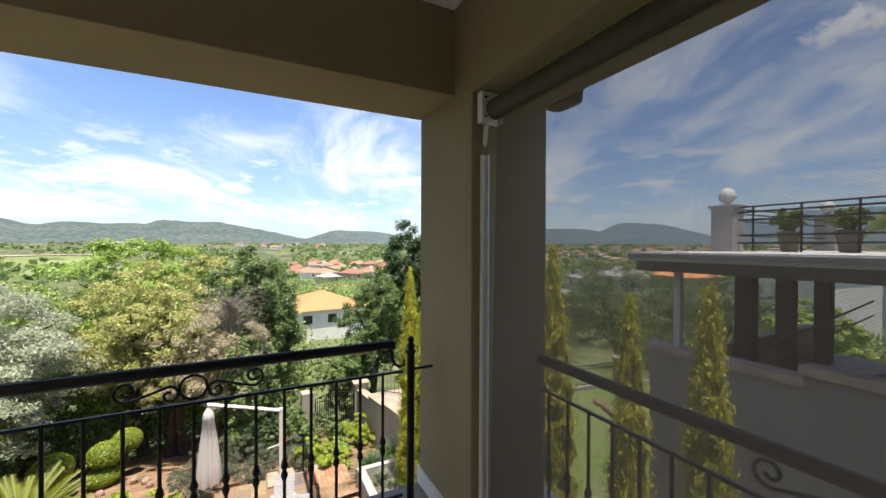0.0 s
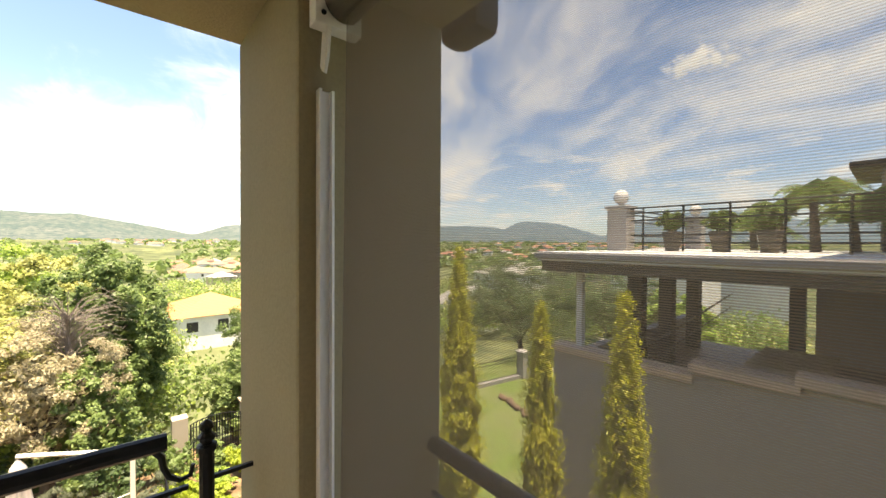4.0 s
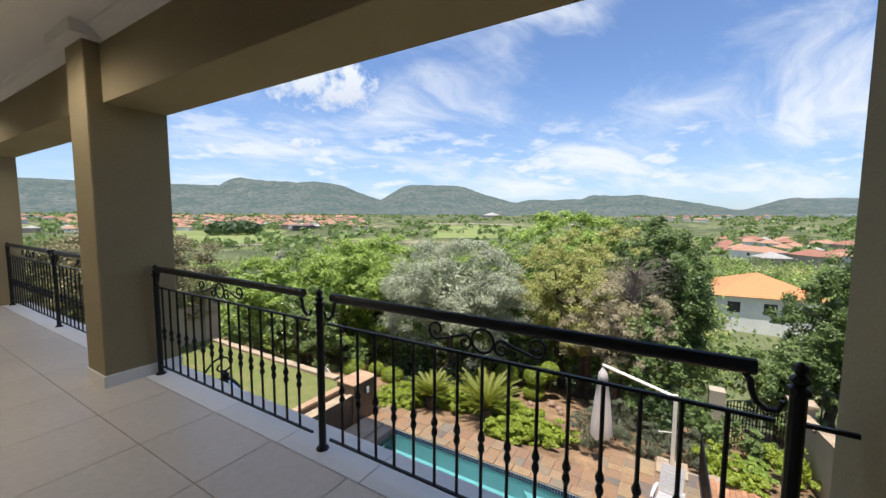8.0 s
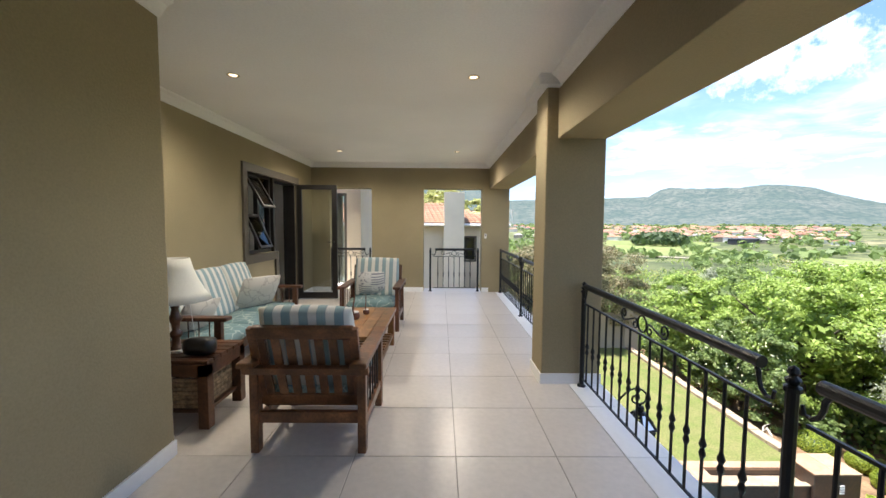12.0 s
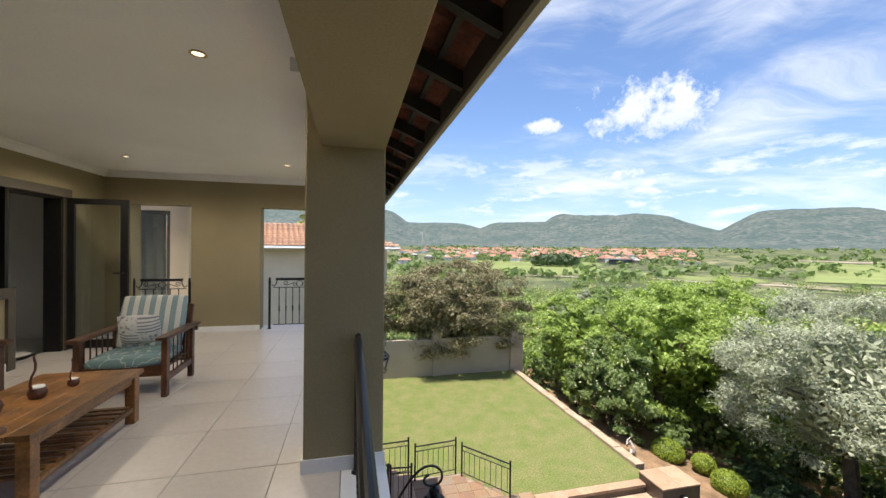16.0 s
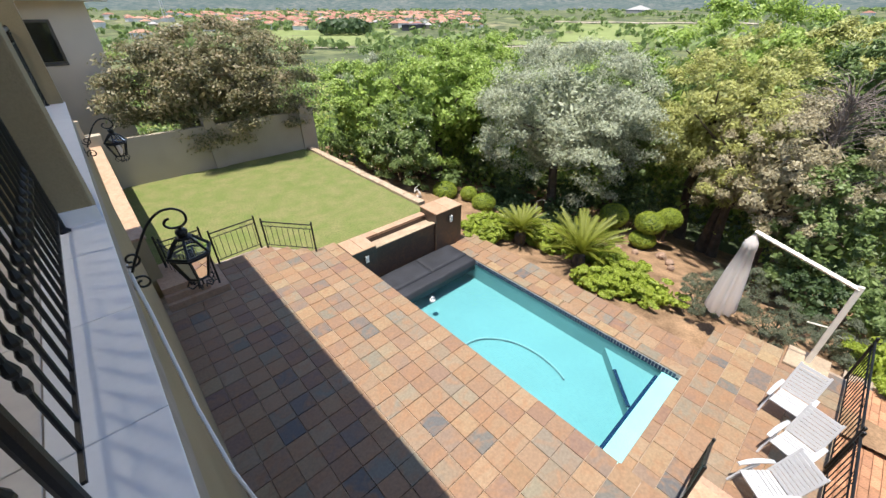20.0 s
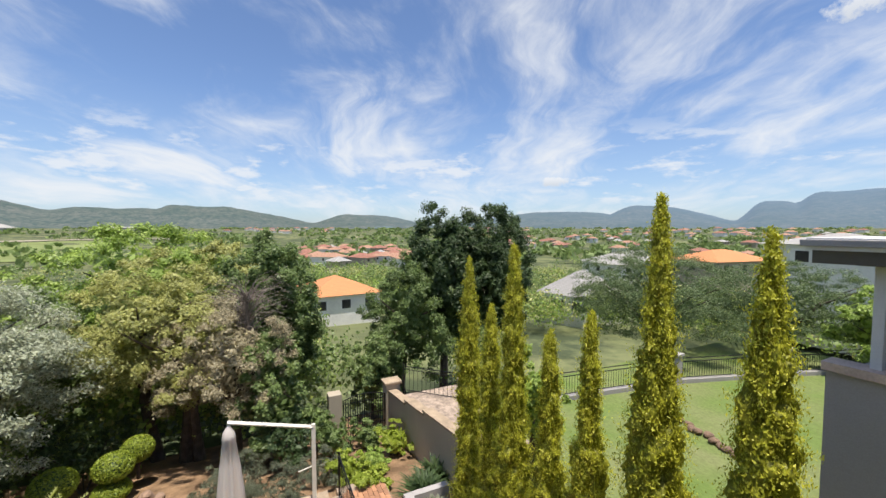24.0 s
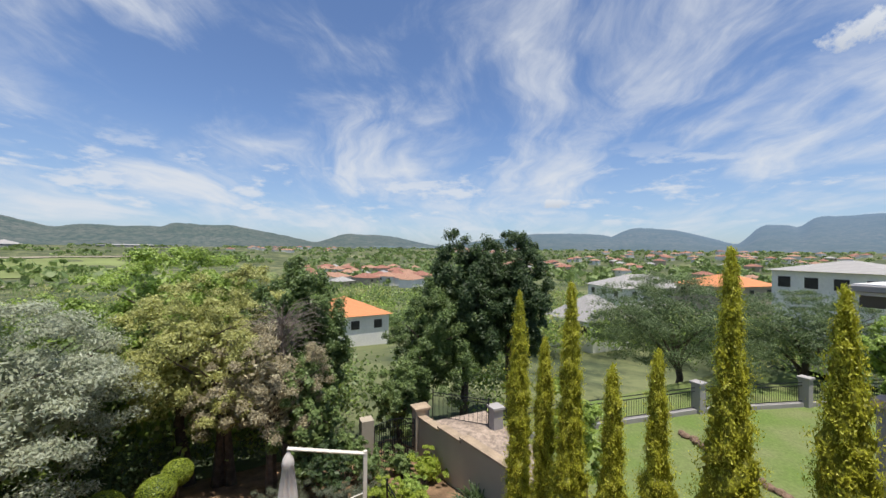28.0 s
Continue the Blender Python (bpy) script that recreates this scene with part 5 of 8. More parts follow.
def slatemat(name, ramp_cols, rough=0.65, rust=(0.25, 0.13, 0.065), island=False):
    m = bpy.data.materials.new(name)
    m.use_nodes = True
    nt = m.node_tree
    N, L = nt.nodes.new, nt.links.new
    b = nt.nodes["Principled BSDF"]
    oi = N("ShaderNodeObjectInfo")
    rp = N("ShaderNodeValToRGB")
    rp.color_ramp.interpolation = "LINEAR"
    e = rp.color_ramp.elements
    e[0].color = (*ramp_cols[0], 1); e[1].color = (*ramp_cols[-1], 1)
    for i, c in enumerate(ramp_cols[1:-1]):
        k = e.new((i + 1) / (len(ramp_cols) - 1)); k.color = (*c, 1)
    geo = N("ShaderNodeNewGeometry")
    L(geo.outputs["Random Per Island"] if island else oi.outputs["Random"], rp.inputs[0])
    n1 = N("ShaderNodeTexNoise"); n1.inputs["Scale"].default_value = 4.6; n1.inputs["Detail"].default_value = 7; n1.inputs["Distortion"].default_value = 1.0
    L(geo.outputs["Position"], n1.inputs["Vector"])
    n2 = N("ShaderNodeTexNoise"); n2.inputs["Scale"].default_value = 26; n2.inputs["Detail"].default_value = 5
    L(geo.outputs["Position"], n2.inputs["Vector"])
    r = N("ShaderNodeMapRange"); r.inputs["From Min"].default_value = 0.45; r.inputs["From Max"].default_value = 0.66; r.inputs["To Max"].default_value = 0.7
    L(n1.outputs["Fac"], r.inputs["Value"])
    mx = N("ShaderNodeMixRGB"); mx.inputs[2].default_value = (*rust, 1)
    L(r.outputs[0], mx.inputs[0]); L(rp.outputs[0], mx.inputs[1])
    v = N("ShaderNodeMapRange"); v.inputs["To Min"].default_value = 0.6; v.inputs["To Max"].default_value = 1.4
    L(n2.outputs["Fac"], v.inputs["Value"])
    mv = N("ShaderNodeMixRGB"); mv.blend_type = "MULTIPLY"; mv.inputs[0].default_value = 1
    L(mx.outputs[0], mv.inputs[1]); L(v.outputs[0], mv.inputs[2])
    L(mv.outputs[0], b.inputs["Base Color"])
    b.inputs["Roughness"].default_value = rough
    bp = N("ShaderNodeBump"); bp.inputs["Strength"].default_value = 0.5; bp.inputs["Distance"].default_value = 0.01
    L(n1.outputs["Fac"], bp.inputs["Height"]); L(bp.outputs[0], b.inputs["Normal"])
    return m


SLATE_TONES = ((0.207, 0.128, 0.073), (0.249, 0.163, 0.093), (0.193, 0.114, 0.069), (0.263, 0.179, 0.107), (0.163, 0.142, 0.104), (0.229, 0.139, 0.080), (0.179, 0.104, 0.069), (0.270, 0.191, 0.104), (0.139, 0.135, 0.114),
               (0.235, 0.149, 0.086), (0.153, 0.093, 0.073), (0.249, 0.153, 0.083), (0.187, 0.159, 0.107), (0.086, 0.086, 0.086), (0.229, 0.145, 0.090), (0.207, 0.125, 0.066), (0.256, 0.173, 0.104))
SLATE = slatemat("slate_tile", SLATE_TONES, 0.65, (0.235, 0.125, 0.062))
SLATE_FAR = slatemat("slate_tile_far", SLATE_TONES, 0.65, (0.235, 0.125, 0.062), True)
SLATECAP = slatemat("slate_cap", ((0.36, 0.23, 0.145), (0.40, 0.27, 0.175), (0.33, 0.22, 0.15)), 0.65, (0.33, 0.19, 0.11))
DARKSLATE = slatemat("dark_slate", ((0.05, 0.034, 0.028), (0.075, 0.045, 0.032), (0.045, 0.042, 0.04)), 0.35, (0.11, 0.06, 0.035))
fw = thing("feature_wall", "slate clad pool wall with a water trough and end piers", "wall", LOW @ pose(5.1, 7.3, DECK), kind="structure")
part("core", box(box(box(boxb(0.50, 2.3, 0.04, 0.5, -0.9, 0.70), 0.50, 2.3, 0.04, 0.12, 0.70, 0.80), 0.50, 2.3, 0.42, 0.52, 0.70, 0.87), 0.5, 3.0, 0.5, 0.6, -0.9, 0.4), DARKSLATE, fw)
part("trough_bed", boxb(0.50, 2.3, 0.123, 0.417, 0.70, 0.76), COPING, fw)
part("pier", boxb(2.3, 3.18, -0.02, 0.62, -0.9, 1.05, 0.008), DARKSLATE, fw)
for k in range(2):
    part("pier_cap", boxb(2.29 + 0.45 * k, 2.735 + 0.455 * k, -0.03, 0.63, 1.05, 1.08, 0.006), SLATECAP, fw)
part("low_pier", boxb(-0.115, 0.50, -0.03, 0.60, -0.9, 0.905, 0.006), DARKSLATE, fw)
for k in range(2):
    part("low_pier_cap", boxb(-0.11 + 0.305 * k, 0.19 + 0.31 * k, -0.035, 0.60, 0.905, 0.932, 0.005), SLATECAP, fw)
for k in range(6):
    part("front_coping", boxb(0.50 + 0.3 * k, 0.797 + 0.3 * k, 0.02, 0.14, 0.80, 0.825, 0.005), COPING, fw)
    part("back_coping", boxb(0.502 + 0.298 * k, 0.797 + 0.298 * k, 0.40, 0.60, 0.87, 0.93, 0.006), SLATECAP, fw)
for x, z in ((0.17, 0.60), (2.72, 0.72)):
    lt = part("wall_light", boxb(x, x + 0.10, -0.07, -0.03, z, z + 0.19, 0.008), IRON, fw)
    for k in range(4):
        part("louvre", boxb(x + 0.008, x + 0.092, -0.085, -0.07, z + 0.012 + 0.045 * k, z + 0.042 + 0.045 * k, 0.003), WHITE, lt)

# steps between the terraces, steps and low walls at the north end
for k in range(5):
    up(struct("step", "slate faced step down to the pool terrace", boxb(5.59, 5.91 + 0.3 * k, -0.62, 0.62, -5.6, DECK - 0.20 * (k + 1), 0.012), SLATECAP))
st = struct("step", "slate faced garden step down to the lawn", boxb(0, 1.5, 0, 0.32, -0.6, -0.07, 0.01), COPING)
st.matrix_basis = UP @ pose(5.09, 9.42, DECK, 0, 0, 127)
for k in range(3):
    up(struct("step", "slate faced step up to the house door", boxb(1.72, 2.9 - 0.34 * k, 9.24 + 0.1 * k, 10.6, DECK - 0.1, DECK + 0.15 * (k + 1), 0.01), SLATECAP))
up(struct("wall_side", "low plastered garden wall with an orange coping", boxb(1.60, 1.85, 9.95, 18.3, -5, -2.9), WALL))
up(struct("trim_coping", "orange-brown coping on the low garden wall", boxb(1.57, 1.88, 9.95, 18.3, -2.9, -2.84, 0.01), SLATECAP))


def garden_rail(x0, y0, x1, y1, z0, h=0.85, n=8, slope=0.0, nm="black iron garden railing beside the steps"):
    L = math.hypot(x1 - x0, y1 - y0)
    a = math.degrees(math.atan2(y1 - y0, x1 - x0))
    t = thing("garden_railing", nm, "railing", pose(x0, y0, z0, 0, 0, a), "garden railings")
    sl = slope / L
    for x in (0, L):
        bm = bmesh.new()
        tube(bm, [(x, 0, sl * x - 0.05), (x, 0, h + sl * x + 0.06)], 0.022, 8)
        lathe(bm, ((0.012, 0), (0.026, 0.015), (0.02, 0.035), (0.004, 0.045)), 8, (x, 0, h + sl * x + 0.05))
        part("post", bm, IRON, t)
    for zz in (h, h - 0.12, 0.1):
        bm = bmesh.new()
        tube(bm, [(0, 0, zz), (L, 0, zz + slope)], 0.011 if zz < h else 0.016, 6)
        part("rail", bm, IRON, t)
    for i in range(n):
        x = (i + 0.5) * L / n
        bm = bmesh.new()
        tube(bm, [(x, 0, 0.1 + sl * x), (x, 0, h - 0.12 + sl * x)], 0.007, 5)
        part("baluster", bm, IRON, t)
    for k in range(max(1, round(L / 0.5))):
        c = (k + 0.5) * L / max(1, round(L / 0.5))
        for s in (-1, 1):
            bm = bmesh.new()
            tube(bm, [(c + s * 0.06 + 0.035 * math.cos(q), 0, h - 0.06 + sl * c + 0.035 * math.sin(q)) for q in np.linspace(0, 2 * math.pi, 10)], 0.004, 4, False)
            part("scroll", bm, IRON, t)
    return t


up(garden_rail(3.01, 10.5, 4.08, 10.6, DECK, n=8))
up(garden_rail(4.2, 10.45, 5.06, 9.40, DECK, h=0.78, n=9))
up(garden_rail(2.05, 10.5, 2.85, 10.55, DECK + 0.15, n=6))
up(garden_rail(1.98, 10.35, 2.25, 9.5, DECK + 0.3, n=6, slope=-0.15))
up(garden_rail(2.3, 9.45, 2.75, 9.42, DECK + 0.15, n=4))
low(garden_rail(9.9, -0.5, 7.65, -0.52, DECK, n=17, nm="black iron railing behind the pool chairs"))
low(garden_rail(7.55, -0.52, 5.3, -0.55, DECK, n=17, nm="black iron railing behind the pool chairs"))
up(garden_rail(5.8, 0.67, 7.0, 0.67, DECK - 0.19, n=8, slope=-0.76, nm="short black iron railing beside the terrace steps"))

# boundary wall and kerb of the lawn
bw = thing("boundary_wall", "plain taupe plastered boundary wall with piers", "wall", UP.copy(), kind="structure")
part("panel", boxb(1.6, 9.6, 18.3, 18.5, -5.8, -2.75), CREAMWALL, bw)
part("panel", boxb(-3, 1.6, 18.3, 18.5, -5.8, -2.0), CREAMWALL, bw)
for x in (1.6, 5.1, 8.9):
    part("pier", boxb(x, x + 0.4, 18.22, 18.6, -5.8, -2.5, 0.01), CREAMWALL, bw)
kerb = thing("kerb", "weathered stone kerb along the lawn edge", "kerb", UP.copy(), kind="structure")
rngk = np.random.default_rng(3)
y = 9.95
while y < 18.2:
    L = rngk.uniform(0.35, 0.7)
    part("stone", boxb(8.95 + rngk.uniform(-.02, .02), 9.22, y, y + L - 0.015, -6.2, LAWNZ + 0.10 + rngk.uniform(-.015, .015), 0.015), COPING, kerb)
    y += L


def bed():
    bm = bmesh.new()
    nx, ny = 26, 60
    g = [[None] * (ny + 1) for _ in range(nx + 1)]
    for i in range(nx + 1):
        for j in range(ny + 1):
            x = 8.76 + 9 * i / nx
            yy = -3.3 + 22.5 * j / ny
            u = (x - 8.76) / 9
            g[i][j] = bm.verts.new((x, yy, -4.5 - 2.1 * u ** 1.1 + 0.07 * noise.noise(Vector((x, yy, 0)) * 0.9)))
    for i in range(nx):
        for j in range(ny):
            bm.faces.new((g[i][j], g[i + 1][j], g[i + 1][j + 1], g[i][j + 1]))
    return bm


low(struct("soil", "reddish bare soil of the sloping garden bed", bed(), SOIL, True))
low(struct("soil_bank", "shaded soil bank below the lawn kerb", boxb(7.9, 8.80, 7.95, 18.0, -5.6, -4.56), SOIL))

# ground cover and shrubs of the bed
ROSEMARY = leafmat("leaf_rosemary", ((0.06, 0.075, 0.045), (0.13, 0.15, 0.09), (0.24, 0.26, 0.17)))
for i, (x, y, r, lf, lb) in enumerate((
        (10.7, 1.9, (.75, .7, .55), G2, "dark rosemary bush beside the parasol"), (10.9, 0.6, (.8, .8, .5), G7, "grey-green rosemary bush beside the parasol"), (11.6, -0.4, (.7, .6, .45), G7, "grey-green rosemary bush beside the parasol"),
        (10.6, -1.3, (.6, .6, .3), G8, "lime green low shrub behind the railing"), (11.6, -1.7, (.5, .5, .3), G1, "green low shrub near the gate"),
        (12.9, 8.9, (.7, .7, .5), G2, "dark shrub in the shade of trees"), (14.6, 7.6, (1., 1., .8), G2, "dark shrub in the shade of trees"),
        (11.6, 11.3, (.6, .7, .5), G7, "green shrub at the lawn edge"), (10.1, 14.2, (.6, 1.1, .7), G1, "green shrub at the lawn edge"), (9.8, 16.6, (.6, 1.0, .8), G7, "green shrub at the lawn edge"),
        (13.0, 0.3, (.9, .8, .8), G2, "dark green bushy shrub behind the pool garden"), (11.9, 1.5, (.9, .8, .6), G7, "grey-green rosemary bush behind the parasol"), (10.2, 2.8, (.6, .7, .3), G8, "lime green groundcover beside the parasol"), (11.4, -0.9, (.6, .5, .4), G8, "lime green low shrub near the gate"),
        (12.3, -2.5, (.7, .6, .5), G8, "lime green low shrub near the gate"), (13.4, -2.0, (.6, .6, .45), G7, "green bushy shrub near the gate"), (13.2, -0.9, (.8, .7, .7), G12, "green bushy shrub near the gate"), (14.3, -0.6, (.8, .7, .9), G7, "green bushy shrub near the gate"),
        # undergrowth whose dark leaf colour also stands in for the olive's shade
        (11.7, 8.2, (.7, .7, .28), G2, "dark undergrowth, its dark leaves also painting tree shade"), (12.3, 6.9, (.7, .7, .28), G2, "dark undergrowth, its dark leaves also painting tree shade"), (12.7, 9.6, (.8, .8, .35), G2, "dark undergrowth, its dark leaves also painting tree shade"), (12.9, 6.3, (.7, .6, .3), G2, "dark undergrowth, its dark leaves also painting tree shade"), (13.5, 7.3, (.8, .8, .5), G2, "dark undergrowth, its dark leaves also painting tree shade"),
        (15.6, 5.6, (1.1, 1.1, 1.2), G2, "dark shrub in the shade of trees"), (14.5, 10., (1.2, 1.2, 1.0), G2, "dark shrub in the shade of trees"))):
    herb = "rosemary" in lb
    low(shrub("shrub", lb, x, y, -4.55 - 2.1 * max(0, (x - 8.76) / 9) ** 1.1, r, ROSEMARY if herb else lf, 700 + i, clumps=60 if herb else 44, per=170 if herb else 110, size=0.026 if herb else 0.032, aspect=0.16 if herb else 0.5))
for i, (x, y, r) in enumerate(((9.2, 7.5, .42), (9.75, 7.45, .5), (10.3, 7.15, .5), (10.75, 6.6, .5), (11.0, 5.95, .55), (11.25, 5.25, .5), (11.15, 4.5, .5), (10.95, 3.85, .5), (10.45, 3.5, .48), (9.85, 3.45, .42), (9.5, 3.95, .36), (9.25, 6.9, .3), (10.5, 5.9, .4))):
    low(shrub("groundcover", "dense lime green groundcover round the cycads", x - 0.12, y, -4.58 - 2.1 * ((x - 8.76) / 9) ** 1.1, (r * 1.3, r * 1.3, .34), G8, 760 + i, clumps=80, per=150, size=0.028, category="groundcover", group="groundcover clumps"))
rs = np.random.default_rng(8)
for i, (x, y, r) in enumerate(((12.8, 4.75, .16), (13.05, 4.3, .13), (13.0, 4.9, .10), (13.6, 3.7, .20), (13.3, 3.35, .15), (12.9, 3.2, .12))):
    bm = bmesh.new()
    bmesh.ops.create_icosphere(bm, subdivisions=2, radius=r)
    for v in bm.verts:
        v.co *= 0.8 + 0.45 * noise.noise(v.co * 5 + Vector((i * 5, 0, 0)))
    low(tagged(part("rock", bm, mat("garden_rock", (0.36, 0.24, 0.17), 0.9, var=0.25, scale=6, fine=40, bump=0.6), None, "rough pinkish-brown rock lying on the soil", m=pose(x, y, -4.5 - 2.1 * ((x - 8.76) / 9) ** 1.1 + r * 0.4, 0, 0, rs.uniform(0, 360))), category="rock", group="garden rocks"))


def strappy(x, y, z, n, L, leaf, seed, name, label):
    rng = np.random.default_rng(seed)
    t = thing(name, label, "plant", pose(x, y, z))
    V = []
    for k in range(n):
        a = rng.uniform(0, 2 * math.pi)
        el = rng.uniform(0.5, 1.35)
        l = L * rng.uniform(0.7, 1.1)
        d = np.array([math.cos(a), math.sin(a), 0])
        s = np.array([-math.sin(a), math.cos(a), 0]) * 0.022
        o = rng.normal(0, 0.10 * L, 3) * np.array([1, 1, 0])
        p = [o + d * l * u * math.cos(el) + np.array([0, 0, l * (math.sin(el) * u - 0.4 * u * u)]) for u in (0, .35, .7, 1)]
        for i in range(3):
            w0, w1 = (1, .9, .7, .1)[i], (1, .9, .7, .1)[i + 1]
            V.append((p[i] - s * w0, p[i] + s * w0, p[i + 1] + s * w1, p[i + 1] - s * w1))
    c = new("foliage", quads_mesh("foliage", np.array(V), leaf))
    c.parent = t
    return t


low(strappy(9.35, -2.2, -4.55, 330, 0.85, G2, 1, "agapanthus", "dark green strap-leaved clump by the planter"))
low(strappy(9.9, -2.75, -4.6, 200, 0.8, G2, 2, "agapanthus", "dark green strap-leaved clump by the wall"))
low(struct("planter", "grey plastered planter wall beside the brick path", box(boxb(4.3, 9.0, -1.80, -1.62, -5.6, -4.05, 0.01), 8.85, 9.0, -2.6, -1.8, -5.6, -4.05), GREYWALL))
low(struct("soil_planter", "dark soil filling the planter", boxb(1.6, 8.85, -3.6, -1.8, -5.6, -4.25), SOIL))
GREYLEAF = leafmat("leaf_grey", ((0.13, 0.15, 0.10), (0.22, 0.24, 0.16), (0.33, 0.34, 0.24)))
for i in range(11):
    low(strappy(4.5 + 0.4 * i, -2.15 + 0.12 * (i % 3 - 1), -4.27, 260, 0.46, GREYLEAF, 40 + i, "grass_clump", "grey-green grassy clump in the planter"))
low(struct("path", "orange brick path below the pool deck", boxb(1.6, 10.6, -1.62, -0.55, -5.6, -4.62), MORTAR))


# ---- verandah: doors, windows, lamps, screen ----
def glassmat():
    m = bpy.data.materials.new("window_glass")
    m.use_nodes = True
    nt = m.node_tree
    N, L = nt.nodes.new, nt.links.new
    for n in list(nt.nodes):
        if n.type != "OUTPUT_MATERIAL":
            nt.nodes.remove(n)
    tr = N("ShaderNodeBsdfTransparent"); tr.inputs["Color"].default_value = (0.86, 0.89, 0.88, 1)
    gl = N("ShaderNodeBsdfGlossy"); gl.inputs["Roughness"].default_value = 0.01
    fr = N("ShaderNodeFresnel"); fr.inputs["IOR"].default_value = 1.6
    mx = N("ShaderNodeMixShader")
    L(fr.outputs[0], mx.inputs[0]); L(tr.outputs[0], mx.inputs[1]); L(gl.outputs[0], mx.inputs[2])
    L(mx.outputs[0], nt.nodes["Material Output"].inputs["Surface"])
    return m


GLASS = glassmat()
ALU = mat("dark_aluminium", (0.025, 0.023, 0.022), 0.4, metal=0.4, var=0.1, scale=10, fine=100, bump=0.03)


def frame_ring(parent, name, axis_x, y0, y1, z0, z1, w, d, material):
    """A rectangular frame standing in the plane x = axis_x."""
    bm = bmesh.new()
    x0, x1 = axis_x - d / 2, axis_x + d / 2
    box(bm, x0, x1, y0, y1, z0, z0 + w); box(bm, x0, x1, y0, y1, z1 - w, z1)
    box(bm, x0, x1, y0, y0 + w, z0 + w, z1 - w); box(bm, x0, x1, y1 - w, y1, z0 + w, z1 - w)
    return part(name, bm, material, parent)


def windows():
    w = thing("window_1", "brown framed window with two outward opening glass vents", "window", kind="structure")
    # painted plaster surround of window and door
    bm = bmesh.new()
    box(bm, XW, XW + 0.03, 5.55, 5.66, 0.82, 2.19); box(bm, XW, XW + 0.03, 5.66, 7.5, 2.08, 2.19)
    box(bm, XW, XW + 0.03, 5.66, 6.6, 0.82, 0.94); box(bm, XW, XW + 0.03, 6.5, 6.6, 0.0, 0.82); box(bm, XW, XW + 0.03, 7.4, 7.5, 0, 2.08)
    part("surround", bm, FRAME, w)
    frame_ring(w, "window_frame", XW - 0.08, 5.66, 6.5, 0.94, 2.1, 0.05, 0.06, ALU)
    part("mullion", boxb(XW - 0.11, XW - 0.05, 6.08, 6.13, 0.99, 2.05), ALU, w)
    for k, (z0, z1) in enumerate(((0.99, 1.5), (1.53, 2.05))):
        v = new("vent")
        v.parent = w
        v.matrix_basis = Matrix.Translation((XW - 0.05, 5.71, z1)) @ Matrix.Rotation(radians(-24 - 6 * k), 4, "Y") @ Matrix.Translation((0, 0, -(z1 - z0)))
        h = z1 - z0
        frame_ring(v, "vent_frame", 0, 0.0, 0.37, 0, h, 0.035, 0.03, ALU)
        part("pane", boxb(-0.003, 0.003, 0.035, 0.335, 0.035, h - 0.035), GLASS, v)
    part("pane", boxb(XW - 0.083, XW - 0.077, 6.13, 6.45, 0.99, 2.05), GLASS, w)
    w2 = thing("window_2", "brown framed window beside the floor lamp", "window", kind="structure")
    bm = bmesh.new()
    box(bm, XW, XW + 0.03, 2.72, 3.9, 2.06, 2.17); box(bm, XW, XW + 0.03, 3.79, 3.9, 1.08, 2.06); box(bm, XW, XW + 0.03, 2.72, 3.9, 0.98, 1.08)
    part("surround", bm, FRAME, w2)
    frame_ring(w2, "window_frame", XW - 0.08, 2.75, 3.97, 1.04, 2.1, 0.05, 0.06, ALU)
    part("mullion", boxb(XW - 0.11, XW - 0.05, 3.36, 3.41, 1.09, 2.05), ALU, w2)
    part("pane", boxb(XW - 0.083, XW - 0.077, 2.8, 3.36, 1.09, 2.05), GLASS, w2)
    part("pane", boxb(XW - 0.083, XW - 0.077, 3.41, 3.92, 1.09, 2.05), GLASS, w2)
    d = thing("door_1", "dark framed glass door standing open onto the verandah", "door", pose(XW + 0.02, 7.42, 0.02), kind="structure")
    bm = bmesh.new()
    box(bm, 0, 0.09, -0.02, 0.02, 0.0, 2.05); box(bm, 0.63, 0.72, -0.02, 0.02, 0, 2.05)
    box(bm, 0.09, 0.63, -0.02, 0.02, 1.97, 2.05); box(bm, 0.09, 0.63, -0.02, 0.02, 0, 0.11)
    part("leaf_frame", bm, ALU, d)
    part("pane", boxb(0.09, 0.63, -0.004, 0.004, 0.11, 1.97), GLASS, d)
    bm = bmesh.new()
    tube(bm, [(0.675, -0.02, 1.03), (0.675, -0.06, 1.03), (0.56, -0.06, 1.03)], 0.009, 8)
    part("handle", bm, ALU, d)
    dj = thing("door_2", "dark door lining of the open doorway", "door", kind="structure")
    bm = bmesh.new()
    box(bm, XW - 0.2, XW - 0.005, 6.5, 6.55, 0, 2.1); box(bm, XW - 0.2, XW - 0.005, 7.35, 7.4, 0, 2.1); box(bm, XW - 0.2, XW - 0.005, 6.55, 7.35, 2.05, 2.1)
    part("lining", bm, ALU, dj)
    part("curtain", curtain(), mat("curtain", (0.42, 0.38, 0.31), 0.9, var=0.08, scale=8, fine=90), dj)
    # glass doors from which the walk starts
    s = thing("door_3", "brown framed glazed sliding doors of the house", "door", kind="structure")
    frame_ring(s, "frame", -1.27, 0.0, 1.72, 0.0, 2.1, 0.07, 0.1, FRAME)
    part("mullion", boxb(-1.31, -1.23, 0.84, 0.90, 0.07, 2.03), FRAME, s)
    part("pane", boxb(-1.274, -1.266, 0.07, 0.84, 0.07, 2.03), GLASS, s)
